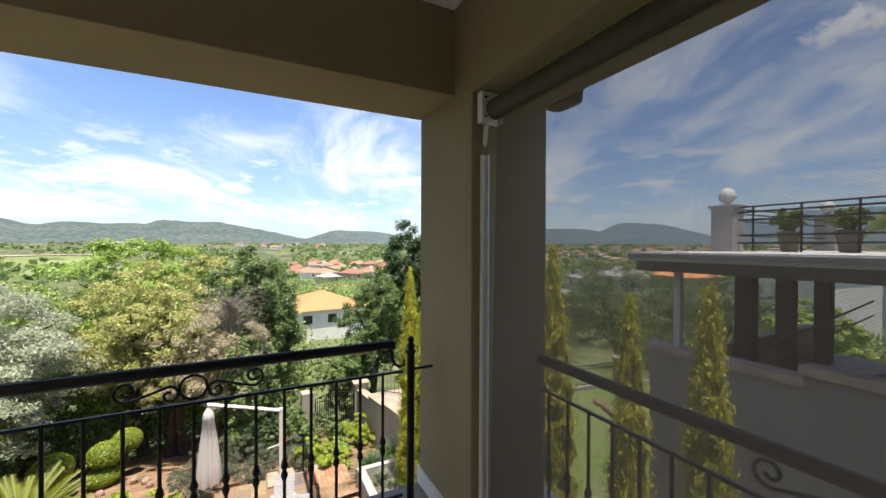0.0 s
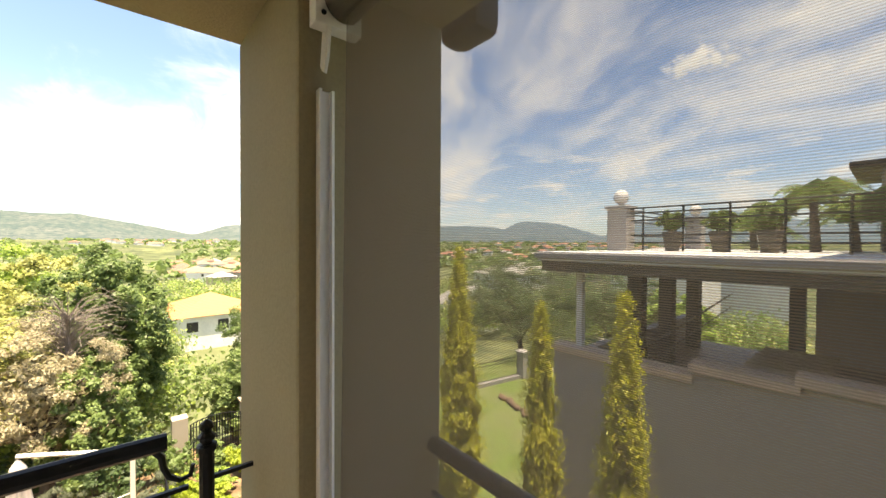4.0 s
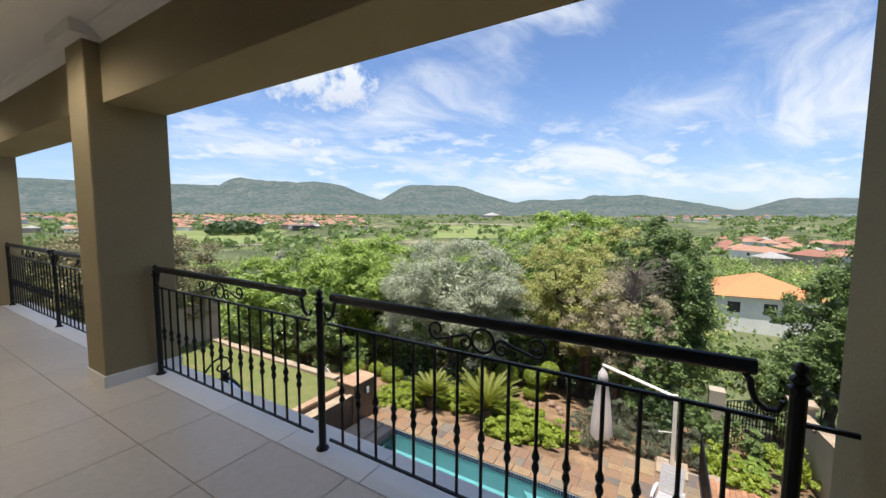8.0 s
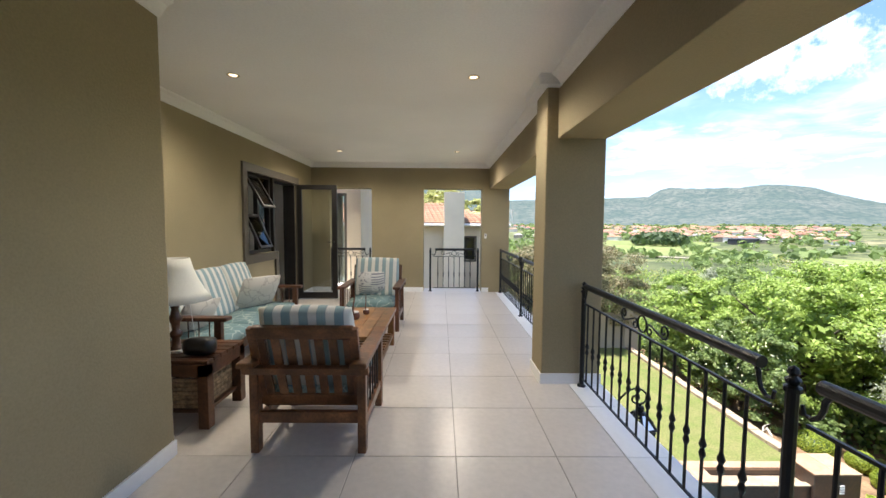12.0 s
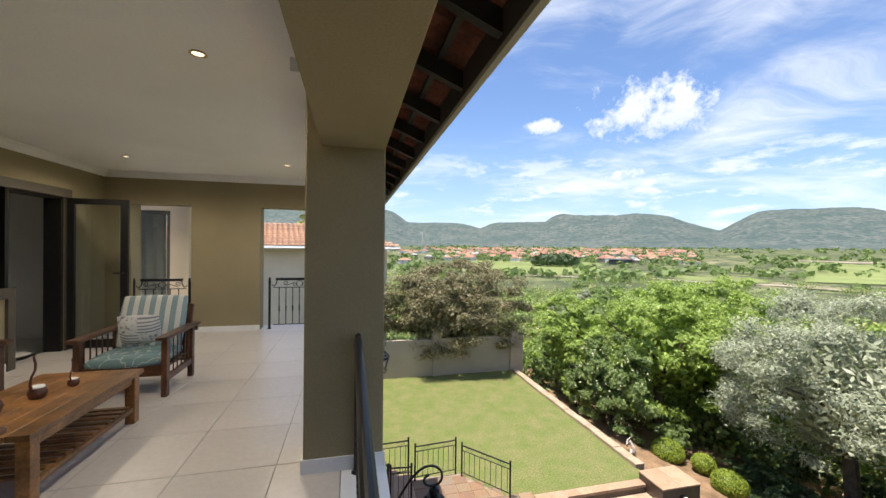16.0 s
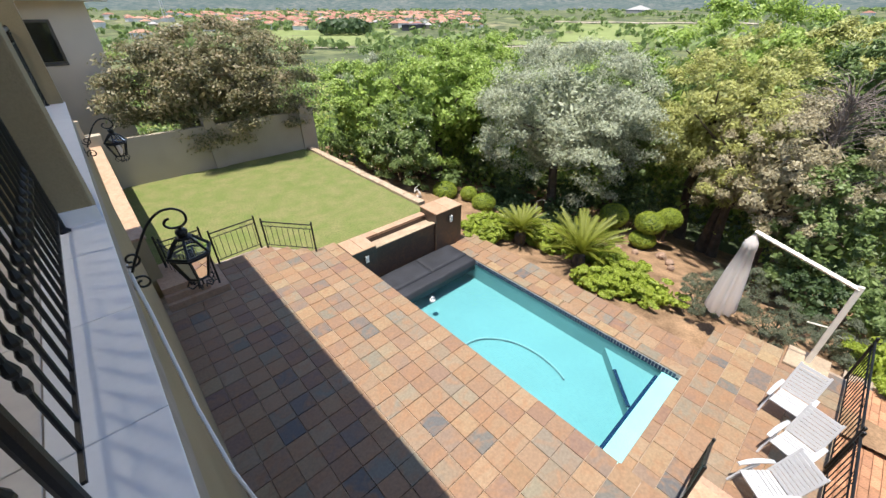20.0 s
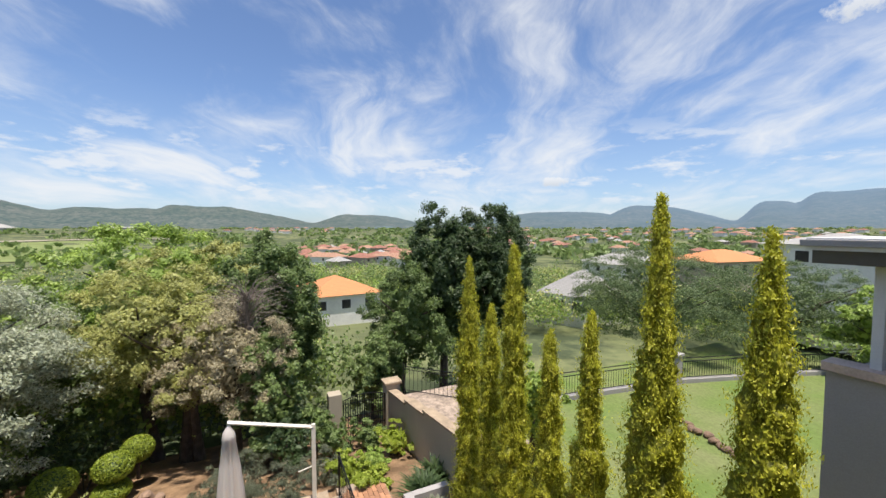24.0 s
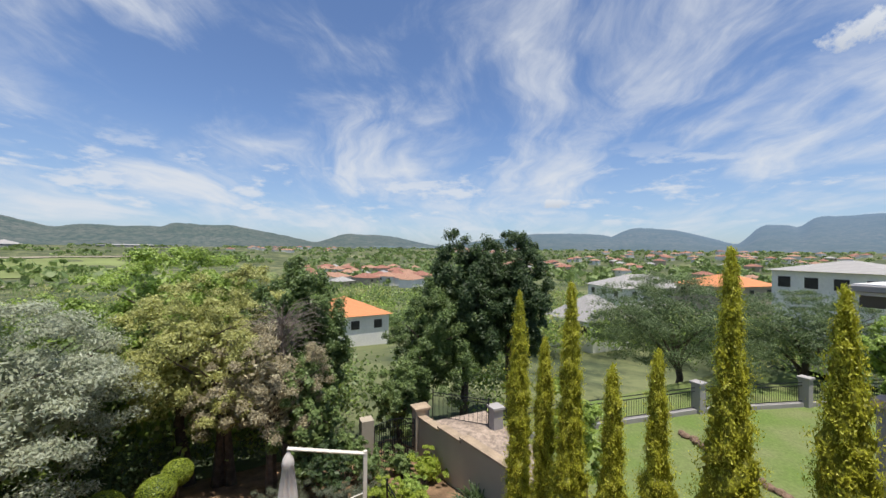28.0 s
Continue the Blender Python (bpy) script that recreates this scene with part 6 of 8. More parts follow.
    part("pane", boxb(-1.274, -1.266, 0.90, 1.65, 0.07, 2.03), GLASS, s)


def curtain():
    bm = bmesh.new()
    n = 40
    rows = []
    for z in (0.05, 2.05):
        rows.append([bm.verts.new((XW - 0.45 + 0.03 * math.sin(i * 1.1), 5.7 + 0.5 * i / n, z)) for i in range(n)])
    for i in range(n - 1):
        bm.faces.new((rows[0][i], rows[0][i + 1], rows[1][i + 1], rows[1][i]))
    return bm


windows()


def downlight(x, y):
    t = thing("downlight", "small recessed round ceiling downlight, lit", "lamp", pose(x, y, CEIL), "ceiling downlights")
    bm = bmesh.new()
    lathe(bm, ((0.045, 0.0), (0.05, -0.006), (0.04, -0.008), (0.034, -0.002)), 16)
    part("ring", bm, mat("brass_ring", (0.5, 0.4, 0.25), 0.3, metal=0.8, var=0.05, bump=0), t)
    m = MATS.get("bulb")
    if m is None:
        m = bpy.data.materials.new("bulb")
        m.use_nodes = True
        b = m.node_tree.nodes["Principled BSDF"]
        b.inputs["Emission Color"].default_value = (1, 0.78, 0.5, 1)
        b.inputs["Emission Strength"].default_value = 0.9
        MATS["bulb"] = m
    bm = bmesh.new()
    lathe(bm, ((0.033, -0.004), (0.02, -0.009), (0.004, -0.011)), 12)
    part("bulb", bm, m, t)
    sp = new("lamp", bpy.data.lights.new("downlight", "SPOT"))
    sp.data.energy = LAMP_W
    sp.data.color = (1.0, 0.90, 0.76)
    sp.data.spot_size = radians(165)
    sp.data.spot_blend = 0.6
    sp.data.shadow_soft_size = 0.12
    sp.parent = t
    sp.location = (0, 0, -0.03)
    return t


for x, y in ((-1.42, 3.76), (0.57, 3.76), (-1.40, 7.0), (0.57, 7.0)):
    downlight(x, y)

# wall sensor
ws = thing("wall_sensor", "small white plastic sensor on the end column", "sensor", pose(1.21, 8.27, 1.15))
part("body", boxb(-0.025, 0.025, -0.04, 0, -0.05, 0.05, 0.008), WHITE, ws)
part("lens", boxb(-0.018, 0.018, -0.05, -0.04, 0.0, 0.035, 0.006), mat("grey_plastic", (0.3, 0.3, 0.3), 0.4), ws)


def screenmat():
    """Woven sunscreen fabric: fine open weave, so the view shows dimmed through it."""
    m = bpy.data.materials.new("screen_fabric")
    m.use_nodes = True
    nt = m.node_tree
    N, L = nt.nodes.new, nt.links.new
    for n in list(nt.nodes):
        if n.type != "OUTPUT_MATERIAL":
            nt.nodes.remove(n)
    tr = N("ShaderNodeBsdfTransparent"); tr.inputs["Color"].default_value = (1, 1, 1, 1)
    df = N("ShaderNodeBsdfDiffuse"); df.inputs["Color"].default_value = (0.19, 0.152, 0.122, 1)
    tl = N("ShaderNodeBsdfTranslucent"); tl.inputs["Color"].default_value = (0.18, 0.145, 0.115, 1)
    ms = N("ShaderNodeMixShader"); ms.inputs[0].default_value = 0.35
    L(df.outputs[0], ms.inputs[1]); L(tl.outputs[0], ms.inputs[2])
    tc = N("ShaderNodeTexCoord")
    wv = N("ShaderNodeTexWave"); wv.wave_type = "BANDS"; wv.bands_direction = "Z"; wv.inputs["Scale"].default_value = 130
    L(tc.outputs["Object"], wv.inputs["Vector"])
    r = N("ShaderNodeMapRange"); r.inputs["To Min"].default_value = 0.255; r.inputs["To Max"].default_value = 0.365
    L(wv.outputs["Fac"], r.inputs["Value"])
    mx = N("ShaderNodeMixShader")
    L(r.outputs[0], mx.inputs[0]); L(ms.outputs[0], mx.inputs[1]); L(tr.outputs[0], mx.inputs[2])
    L(mx.outputs[0], nt.nodes["Material Output"].inputs["Surface"])
    return m


def roller_screen():
    t = thing("roller_screen", "brown woven roller sunscreen drawn down over the opening", "roller screen", pose(0, -0.40, 0))
    TUBE = mat("brown_tube", (0.075, 0.06, 0.045), 0.6, var=0.06, scale=4, fine=200, bump=0.05)
    bm = bmesh.new()
    tube(bm, [(1.065, 0.04, 1.98), (-1.58, 0.04, 1.98)], 0.046, 20)
    part("roller_tube", bm, TUBE, t)
    bm = bmesh.new()
    bm.faces.new([bm.verts.new(p) for p in ((1.035, 0.046, 1.95), (-1.57, 0.046, 1.95), (-1.57, 0.046, 0.03), (1.085, 0.046, 0.03))])
    part("fabric", bm, screenmat(), t)
    part("bottom_bar", boxb(-1.57, 1.07, 0.03, 0.062, 0.01, 0.045, 0.006), TUBE, t)
    br = part("bracket", boxb(1.068, 1.109, -0.01, 0.105, 1.92, 2.055, 0.004), WHITE, t, "white metal bracket")
    for dy, dz in ((0.01, 1.945), (0.08, 1.945), (0.01, 2.03), (0.08, 2.03)):
        bm = bmesh.new()
        lathe(bm, ((0.006, -0.002), (0.006, 0.002)), 8)
        bmesh.ops.transform(bm, matrix=Matrix.Translation((1.067, dy + 0.006, dz)) @ Matrix.Rotation(radians(90), 4, "Y"), verts=bm.verts)
        part("screw", bm, IRON, br)
    bm = bmesh.new()
    ring = ((1.086, 0.052), (1.109, 0.052), (1.109, 0.088), (1.086, 0.088), (1.086, 0.082), (1.103, 0.082), (1.103, 0.058), (1.086, 0.058))
    lo = [bm.verts.new((x, y, 0.0)) for x, y in ring]
    hi = [bm.verts.new((x, y, 1.78)) for x, y in ring]
    for k in range(8):
        bm.faces.new((lo[k], lo[(k + 1) % 8], hi[(k + 1) % 8], hi[k]))
    bm.faces.new(hi); bm.faces.new(lo[::-1])
    part("side_channel", bm, WHITE, t, "white guide channel")
    bm = bmesh.new()
    tube(bm, [(1.075, 0.07, 1.92), (1.075, 0.075, 1.85), (1.08, 0.08, 1.815), (1.09, 0.08, 1.83), (1.09, 0.075, 1.91)], 0.006, 6)
    part("crank_eye", bm, WHITE, t)
    return t


roller_screen()
# downpipe elbow by the corner
gp = thing("gutter_end", "dark gutter end under the outer eave corner", "gutter", pose(1.16, -0.86, 2.2))
part("trough", box(bmesh.new(), -0.09, 0.10, -0.06, 0.06, -0.10, 0.06, 0.04), FRAME_DARK, gp)


# ---- verandah furniture ----
def stripes(name, a, b, scale, axis="X"):
    m = bpy.data.materials.new(name)
    m.use_nodes = True
    nt = m.node_tree
    N, L = nt.nodes.new, nt.links.new
    bs = nt.nodes["Principled BSDF"]
    tc = N("ShaderNodeTexCoord")
    w = N("ShaderNodeTexWave"); w.bands_direction = axis; w.wave_profile = "SIN"; w.inputs["Scale"].default_value = scale
    L(tc.outputs["Object"], w.inputs["Vector"])
    r = N("ShaderNodeValToRGB"); r.color_ramp.interpolation = "CONSTANT"
    e = r.color_ramp.elements
    e[0].position, e[0].color = 0.0, (*a, 1)
    e[1].position, e[1].color = 0.52, (*b, 1)
    k = e.new(0.45); k.color = tuple(c * 0.7 for c in a) + (1,)
    L(w.outputs["Fac"], r.inputs[0])
    n = N("ShaderNodeTexNoise"); n.inputs["Scale"].default_value = 180
    L(tc.outputs["Object"], n.inputs["Vector"])
    v = N("ShaderNodeMapRange"); v.inputs["To Min"].default_value = 0.85; v.inputs["To Max"].default_value = 1.12
    L(n.outputs["Fac"], v.inputs["Value"])
    mv = N("ShaderNodeMixRGB"); mv.blend_type = "MULTIPLY"; mv.inputs[0].default_value = 1
    L(r.outputs[0], mv.inputs[1]); L(v.outputs[0], mv.inputs[2])
    L(mv.outputs[0], bs.inputs["Base Color"])
    bs.inputs["Roughness"].default_value = 0.9
    bp = N("ShaderNodeBump"); bp.inputs["Strength"].default_value = 0.3; bp.inputs["Distance"].default_value = 0.003
    L(n.outputs["Fac"], bp.inputs["Height"]); L(bp.outputs[0], bs.inputs["Normal"])
    return m


def leafprint(name, ground, line):
    m = bpy.data.materials.new(name)
    m.use_nodes = True
    nt = m.node_tree
    N, L = nt.nodes.new, nt.links.new
    bs = nt.nodes["Principled BSDF"]
    tc = N("ShaderNodeTexCoord")
    v = N("ShaderNodeTexVoronoi"); v.feature = "DISTANCE_TO_EDGE"; v.inputs["Scale"].default_value = 9
    n = N("ShaderNodeTexNoise"); n.inputs["Scale"].default_value = 6
    L(tc.outputs["Object"], n.inputs["Vector"])
    mx = N("ShaderNodeMixRGB"); mx.inputs[0].default_value = 0.18
    L(tc.outputs["Object"], mx.inputs[1]); L(n.outputs["Color"], mx.inputs[2])
    L(mx.outputs[0], v.inputs["Vector"])
    r = N("ShaderNodeMapRange"); r.inputs["From Min"].default_value = 0.02; r.inputs["From Max"].default_value = 0.05
    L(v.outputs["Distance"], r.inputs["Value"])
    m2 = N("ShaderNodeMixRGB"); m2.inputs[1].default_value = (*line, 1); m2.inputs[2].default_value = (*ground, 1)
    L(r.outputs[0], m2.inputs[0]); L(m2.outputs[0], bs.inputs["Base Color"])
    bs.inputs["Roughness"].default_value = 0.9
    return m


STRIPE = stripes("blue_white_stripe", (0.27, 0.37, 0.39), (0.70, 0.69, 0.64), 3.1)
LEAFY = leafprint("leaf_print", (0.17, 0.27, 0.28), (0.42, 0.50, 0.48))
PILLOW = leafprint("cream_print", (0.66, 0.62, 0.54), (0.50, 0.46, 0.40))


def patchwork(name):
    """Four sewn patches: two with thin grey stripes, two with a faint print."""
    m = bpy.data.materials.new(name)
    m.use_nodes = True
    nt = m.node_tree
    N, L = nt.nodes.new, nt.links.new
    bs = nt.nodes["Principled BSDF"]
    tc = N("ShaderNodeTexCoord")
    sx = N("ShaderNodeSeparateXYZ"); L(tc.outputs["Object"], sx.inputs[0])
    prod = N("ShaderNodeMath"); prod.operation = "MULTIPLY"
    L(sx.outputs[0], prod.inputs[0]); L(sx.outputs[1], prod.inputs[1])
    side = N("ShaderNodeMath"); side.operation = "GREATER_THAN"; side.inputs[1].default_value = 0.0
    L(prod.outputs[0], side.inputs[0])
    w = N("ShaderNodeTexWave"); w.bands_direction = "Y"; w.inputs["Scale"].default_value = 9
    L(tc.outputs["Object"], w.inputs["Vector"])
    ws = N("ShaderNodeMapRange"); ws.inputs["From Min"].default_value = 0.55; ws.inputs["From Max"].default_value = 0.7
    L(w.outputs["Fac"], ws.inputs["Value"])
    v = N("ShaderNodeTexNoise"); v.inputs["Scale"].default_value = 26; v.inputs["Detail"].default_value = 3
    L(tc.outputs["Object"], v.inputs["Vector"])
    vs = N("ShaderNodeMapRange"); vs.inputs["From Min"].default_value = 0.56; vs.inputs["From Max"].default_value = 0.62
    L(v.outputs["Fac"], vs.inputs["Value"])
    pick = N("ShaderNodeMix")
    L(side.outputs[0], pick.inputs[0]); L(ws.outputs[0], pick.inputs[2]); L(vs.outputs[0], pick.inputs[3])
    c = N("ShaderNodeMixRGB"); c.inputs[1].default_value = (0.70, 0.69, 0.66, 1); c.inputs[2].default_value = (0.27, 0.28, 0.31, 1)
    L(pick.outputs[0], c.inputs[0]); L(c.outputs[0], bs.inputs["Base Color"])
    bs.inputs["Roughness"].default_value = 0.9
    return m


PATCHES = patchwork("patchwork_cloth")


def cushion(sx, sy, sz, puff=0.25):
    bm = bmesh.new()
    n = 8
    bmesh.ops.create_cube(bm, size=1.0)
    bmesh.ops.subdivide_edges(bm, edges=bm.edges[:], cuts=n, use_grid_fill=True)
    for v in bm.verts:
        x, y, z = v.co * 2
        f = (1 - puff * (abs(x) ** 4)) * (1 - puff * (abs(y) ** 4))
        ex = 1 - 0.06 * (abs(z) ** 2) - 0.04 * y * y
        ey = 1 - 0.06 * (abs(z) ** 2) - 0.04 * x * x
        v.co = Vector((x * sx / 2 * ex, y * sy / 2 * ey, z * sz / 2 * f))
    return bm


def seat_unit(name, label, m, width, wood, pillows=(), slats=7, category="chair", group=""):
    """A wooden slatted armchair or settee facing local +y: frame, arms with thin spindles, seat and back cushions."""
    t = thing(name, label, category, m, group)
    w, d = width, 0.70
    lean = radians(18)
    for sx in (-1, 1):
        x = sx * (w / 2 - 0.03)
        part("leg", boxb(x - 0.025, x + 0.025, 0.60, 0.66, 0, 0.55, 0.005), wood, t)
        part("leg", boxb(x - 0.025, x + 0.025, 0.0, 0.06, 0, 0.55, 0.005), wood, t)
        part("arm", boxb(x - 0.05, x + 0.05, -0.10, 0.72, 0.55, 0.585, 0.012), wood, t)
        part("side_rail", boxb(x - 0.018, x + 0.018, 0.06, 0.60, 0.14, 0.20, 0.004), wood, t)
        for k in range(6):
            bm = bmesh.new()
            y = 0.10 + k * 0.09
            tube(bm, [(x, y, 0.19), (x, y, 0.56)], 0.006, 6)
            part("spindle", bm, ALU if wood is WOOD else wood, t)
    part("front_rail", boxb(-w / 2 + 0.05, w / 2 - 0.05, 0.61, 0.645, 0.20, 0.30, 0.005), wood, t)
    part("rear_rail", boxb(-w / 2 + 0.05, w / 2 - 0.05, 0.015, 0.05, 0.18, 0.25, 0.005), wood, t)
    for k in range(5):
        part("seat_slat", boxb(-w / 2 + 0.05, w / 2 - 0.05, 0.10 + k * 0.11, 0.16 + k * 0.11, 0.25, 0.27), wood, t)
    b = new("backrest")
    b.parent = t
    b.matrix_basis = Matrix.Translation((0, 0.10, 0.27)) @ Matrix.Rotation(lean, 4, "X")
    bw = w / 2 - 0.06
    for sx in (-1, 1):
        part("stile", boxb(sx * bw - 0.025, sx * bw + 0.025, -0.02, 0.02, 0, 0.54, 0.006), wood, b)
    part("top_rail", boxb(-bw, bw, -0.02, 0.02, 0.47, 0.55, 0.012), wood, b)
    part("low_rail", boxb(-bw, bw, -0.018, 0.018, 0.0, 0.07, 0.006), wood, b)
    part("cross_rail", boxb(-w / 2 - 0.02, w / 2 + 0.02, -0.055, -0.02, 0.25, 0.30, 0.006), wood, b)
    n = max(5, round(bw * 2 / 0.085))
    for k in range(n):
        x = -bw + (k + 0.5) * 2 * bw / n
        part("back_slat", boxb(x - 0.024, x + 0.024, -0.008, 0.008, 0.05, 0.49), wood, b)
    nc = max(1, round((w - 0.14) / 0.58))
    cw = (w - 0.13) / nc
    for k in range(nc):
        x = -(w - 0.13) / 2 + (k + 0.5) * cw
        part("seat_cushion", cushion(cw - 0.01, 0.58, 0.12), LEAFY, t, m=Matrix.Translation((x, 0.37, 0.335)), smooth=True)
        part("back_cushion", cushion(cw - 0.01, 0.56, 0.13), STRIPE, b, m=Matrix.Translation((x, 0.085, 0.35)) @ Matrix.Rotation(radians(90), 4, "X"), smooth=True)
    for (px, py, pz, rx, rz, s) in pillows:
        patched = name == "armchair"
        p = thing("pillow", "square patchwork cushion with grey stripes and print" if patched else "cream scatter cushion with a faded floral print", "pillow", m @ Matrix.Translation((px, py, pz)) @ Matrix.Rotation(radians(rz), 4, "Z") @ Matrix.Rotation(radians(rx), 4, "X"))
        part("cover", cushion(s, s, 0.14, 0.75), PATCHES if patched else PILLOW, p, smooth=True)
    return t


seat_unit("armchair", "teak slatted armchair with striped and leaf print cushions", pose(-0.48, 2.72, 0), 0.70, WOOD, group="teak armchairs")
seat_unit("armchair", "dark teak armchair with striped cushions and a patchwork pillow", pose(-0.60, 5.98, 0, 0, 0, 180), 0.76, DARKWOOD, ((0.05, 0.22, 0.56, 68, 8, 0.36),), group="teak armchairs")
seat_unit("sofa", "three seat teak settee with blue striped cushions", pose(-2.20, 4.55, 0, 0, 0, -90), 1.75, DARKWOOD, ((-0.42, 0.36, 0.57, 58, -36, 0.46), (0.62, 0.30, 0.54, 55, -20, 0.36)), category="sofa")


def coffee_table(m, sx, sy, h):
    t = thing("coffee_table", "long honey teak coffee table with a slatted undershelf", "table", m)
    n = 6
    for k in range(n):
        part("top_plank", boxb(k * sx / n + 0.002, (k + 1) * sx / n - 0.002, 0, sy, h - 0.035, h - (0.0 if k % 2 else 0.001), 0.004), HONEY, t)
    for x in (0.02, sx - 0.09):
        for y in (0.03, sy - 0.10):
            part("leg", boxb(x, x + 0.07, y, y + 0.07, 0, h - 0.035, 0.006), HONEY, t)
    part("apron", boxb(0.04, 0.065, 0.1, sy - 0.1, h - 0.10, h - 0.036), HONEY, t)
    part("apron", boxb(sx - 0.065, sx - 0.04, 0.1, sy - 0.1, h - 0.10, h - 0.036), HONEY, t)
    for k in range(12):
        y = 0.1 + k * (sy - 0.24) / 11
        part("shelf_slat", boxb(0.05, sx - 0.05, y, y + 0.04, 0.13, 0.145), HONEY, t)
    part("shelf_rail", boxb(0.03, 0.06, 0.06, sy - 0.06, 0.10, 0.13), HONEY, t)
    part("shelf_rail", boxb(sx - 0.06, sx - 0.03, 0.06, sy - 0.06, 0.10, 0.13), HONEY, t)
    return t


coffee_table(pose(-0.90, 3.70, 0), 0.70, 1.16, 0.42)
COPPER = mat("bronze_glaze", (0.16, 0.065, 0.04), 0.3, metal=0.3, var=0.25, scale=14, fine=80, bump=0.15)


def bird(x, y, z, s, a, k):
    """A turned pot figure with a long curved neck, one of a set."""
    t = thing("ornament", "brown glazed pot ornament with a tall curved neck", "ornament", pose(x, y, z, 0, 0, a), "table ornaments")
    bm = bmesh.new()
    lathe(bm, ((0.03, 0), (0.055, 0.015), (0.065, 0.05), (0.055, 0.085), (0.04, 0.10), (0.02, 0.105)), 12)
    tube(bm, [(-0.045, 0, 0.07), (-0.06, 0, 0.13), (-0.05, 0, 0.19), (-0.02, 0, 0.24), (-0.015, 0, 0.29), (-0.03, 0, 0.35), (-0.02, 0, 0.38)], [0.012, 0.01, 0.009, 0.009, 0.01, 0.008, 0.003], 6)
    bmesh.ops.scale(bm, vec=(s, s, s), verts=bm.verts)
    part("body", bm, COPPER, t, smooth=True)
    if k:
        bm = bmesh.new()
        lathe(bm, ((0.045 * s, 0.085 * s), (0.05 * s, 0.10 * s), (0.04 * s, 0.108 * s)), 12)
        part("rim", bm, WHITE, t)


for x, y, s, a, k in ((-0.62, 4.02, 1.0, 100, 0), (-0.55, 4.28, 0.8, 80, 1), (-0.48, 4.50, 0.55, 90, 1)):
    bird(x, y, 0.42, s, a, k)
bk = thing("booklet", "small dark red booklet lying on the coffee table", "book", pose(-0.52, 3.82, 0.42, 0, 0, 25))
part("cover", boxb(-0.06, 0.06, -0.04, 0.04, 0, 0.008, 0.002), mat("red_card", (0.20, 0.03, 0.03), 0.6), bk)

# side table with lamp, basket and radio
st = thing("side_table", "dark teak slatted side table beside the settee", "table", pose(-1.78, 2.98, 0))
for k in range(6):
    part("top_slat", boxb(0.0, 0.55, k * 0.08 + 0.004, (k + 1) * 0.08 - 0.004, 0.44, 0.465, 0.003), DARKWOOD, st)
for x in (0.0, 0.48):
    for y in (0.0, 0.41):
        part("leg", boxb(x, x + 0.07, y, y + 0.07, 0, 0.44, 0.005), DARKWOOD, st)
part("apron", boxb(0.0, 0.55, 0.0, 0.025, 0.36, 0.44), DARKWOOD, st)
part("apron", boxb(0.525, 0.55, 0.0, 0.48, 0.36, 0.44), DARKWOOD, st)
part("shelf", boxb(0.03, 0.52, 0.03, 0.45, 0.10, 0.12), DARKWOOD, st)
WICK = mat("wicker", (0.36, 0.26, 0.16), 0.8, var=0.3, scale=25, fine=60, bump=0.6)
bk = thing("basket", "woven wicker basket on the side table shelf", "basket", pose(-1.74, 3.03, 0.12))
for k in range(7):
    part("weave", box(box(box(boxb(0.0, 0.44, 0, 0.012, k * 0.03, k * 0.03 + 0.026, 0.005), 0, 0.44, 0.36, 0.372, k * 0.03, k * 0.03 + 0.026, 0.005), 0.43, 0.445, 0, 0.37, k * 0.03, k * 0.03 + 0.026, 0.005), -0.005, 0.01, 0, 0.37, k * 0.03, k * 0.03 + 0.026, 0.005), WICK, bk)
part("base", boxb(0.005, 0.43, 0.005, 0.365, 0, 0.015), WICK, bk)
lm = thing("table_lamp", "carved table lamp with a cream bell shade", "lamp", pose(-1.58, 3.20, 0.465))
bm = bmesh.new()
lathe(bm, ((0.07, 0), (0.07, 0.02), (0.03, 0.035), (0.025, 0.09), (0.04, 0.11), (0.04, 0.13), (0.022, 0.15), (0.03, 0.20), (0.045, 0.23), (0.03, 0.26), (0.022, 0.30), (0.034, 0.33), (0.02, 0.36), (0.012, 0.42)), 14)
part("stem", bm, DARKWOOD, lm, smooth=True)
part("foot", boxb(-0.075, 0.075, -0.075, 0.075, -0.0, 0.018, 0.004), WHITE, lm)
bm = bmesh.new()
pr = ((0.23, 0.36), (0.19, 0.42), (0.15, 0.50), (0.12, 0.58), (0.10, 0.66))
rings = [[bm.verts.new((r * math.cos(2 * math.pi * k / 28), r * math.sin(2 * math.pi * k / 28), z)) for k in range(28)] for r, z in pr + tuple((r - 0.003, z) for r, z in pr[::-1])]
for a, b in zip(rings, rings[1:] + rings[:1]):
    for k in range(28):
        bm.faces.new((a[k], a[(k + 1) % 28], b[(k + 1) % 28], b[k]))
part("shade", bm, mat("lampshade", (0.72, 0.71, 0.64), 0.9, var=0.03, scale=5, fine=120, bump=0.1), lm, "cream fabric bell shade", smooth=True)
rd = thing("radio", "rounded black portable radio with an aerial", "radio", pose(-1.36, 3.12, 0.465))
BLACKP = mat("black_plastic", (0.015, 0.015, 0.016), 0.35, var=0.1, bump=0.02)
part("case", boxb(-0.10, 0.10, -0.06, 0.06, 0, 0.12, 0.045), BLACKP, rd, smooth=True)
bm = bmesh.new()
tube(bm, [(-0.05, 0.03, 0.11), (-0.09, 0.03, 0.42)], 0.002, 5)
part("aerial", bm, WHITE, rd)


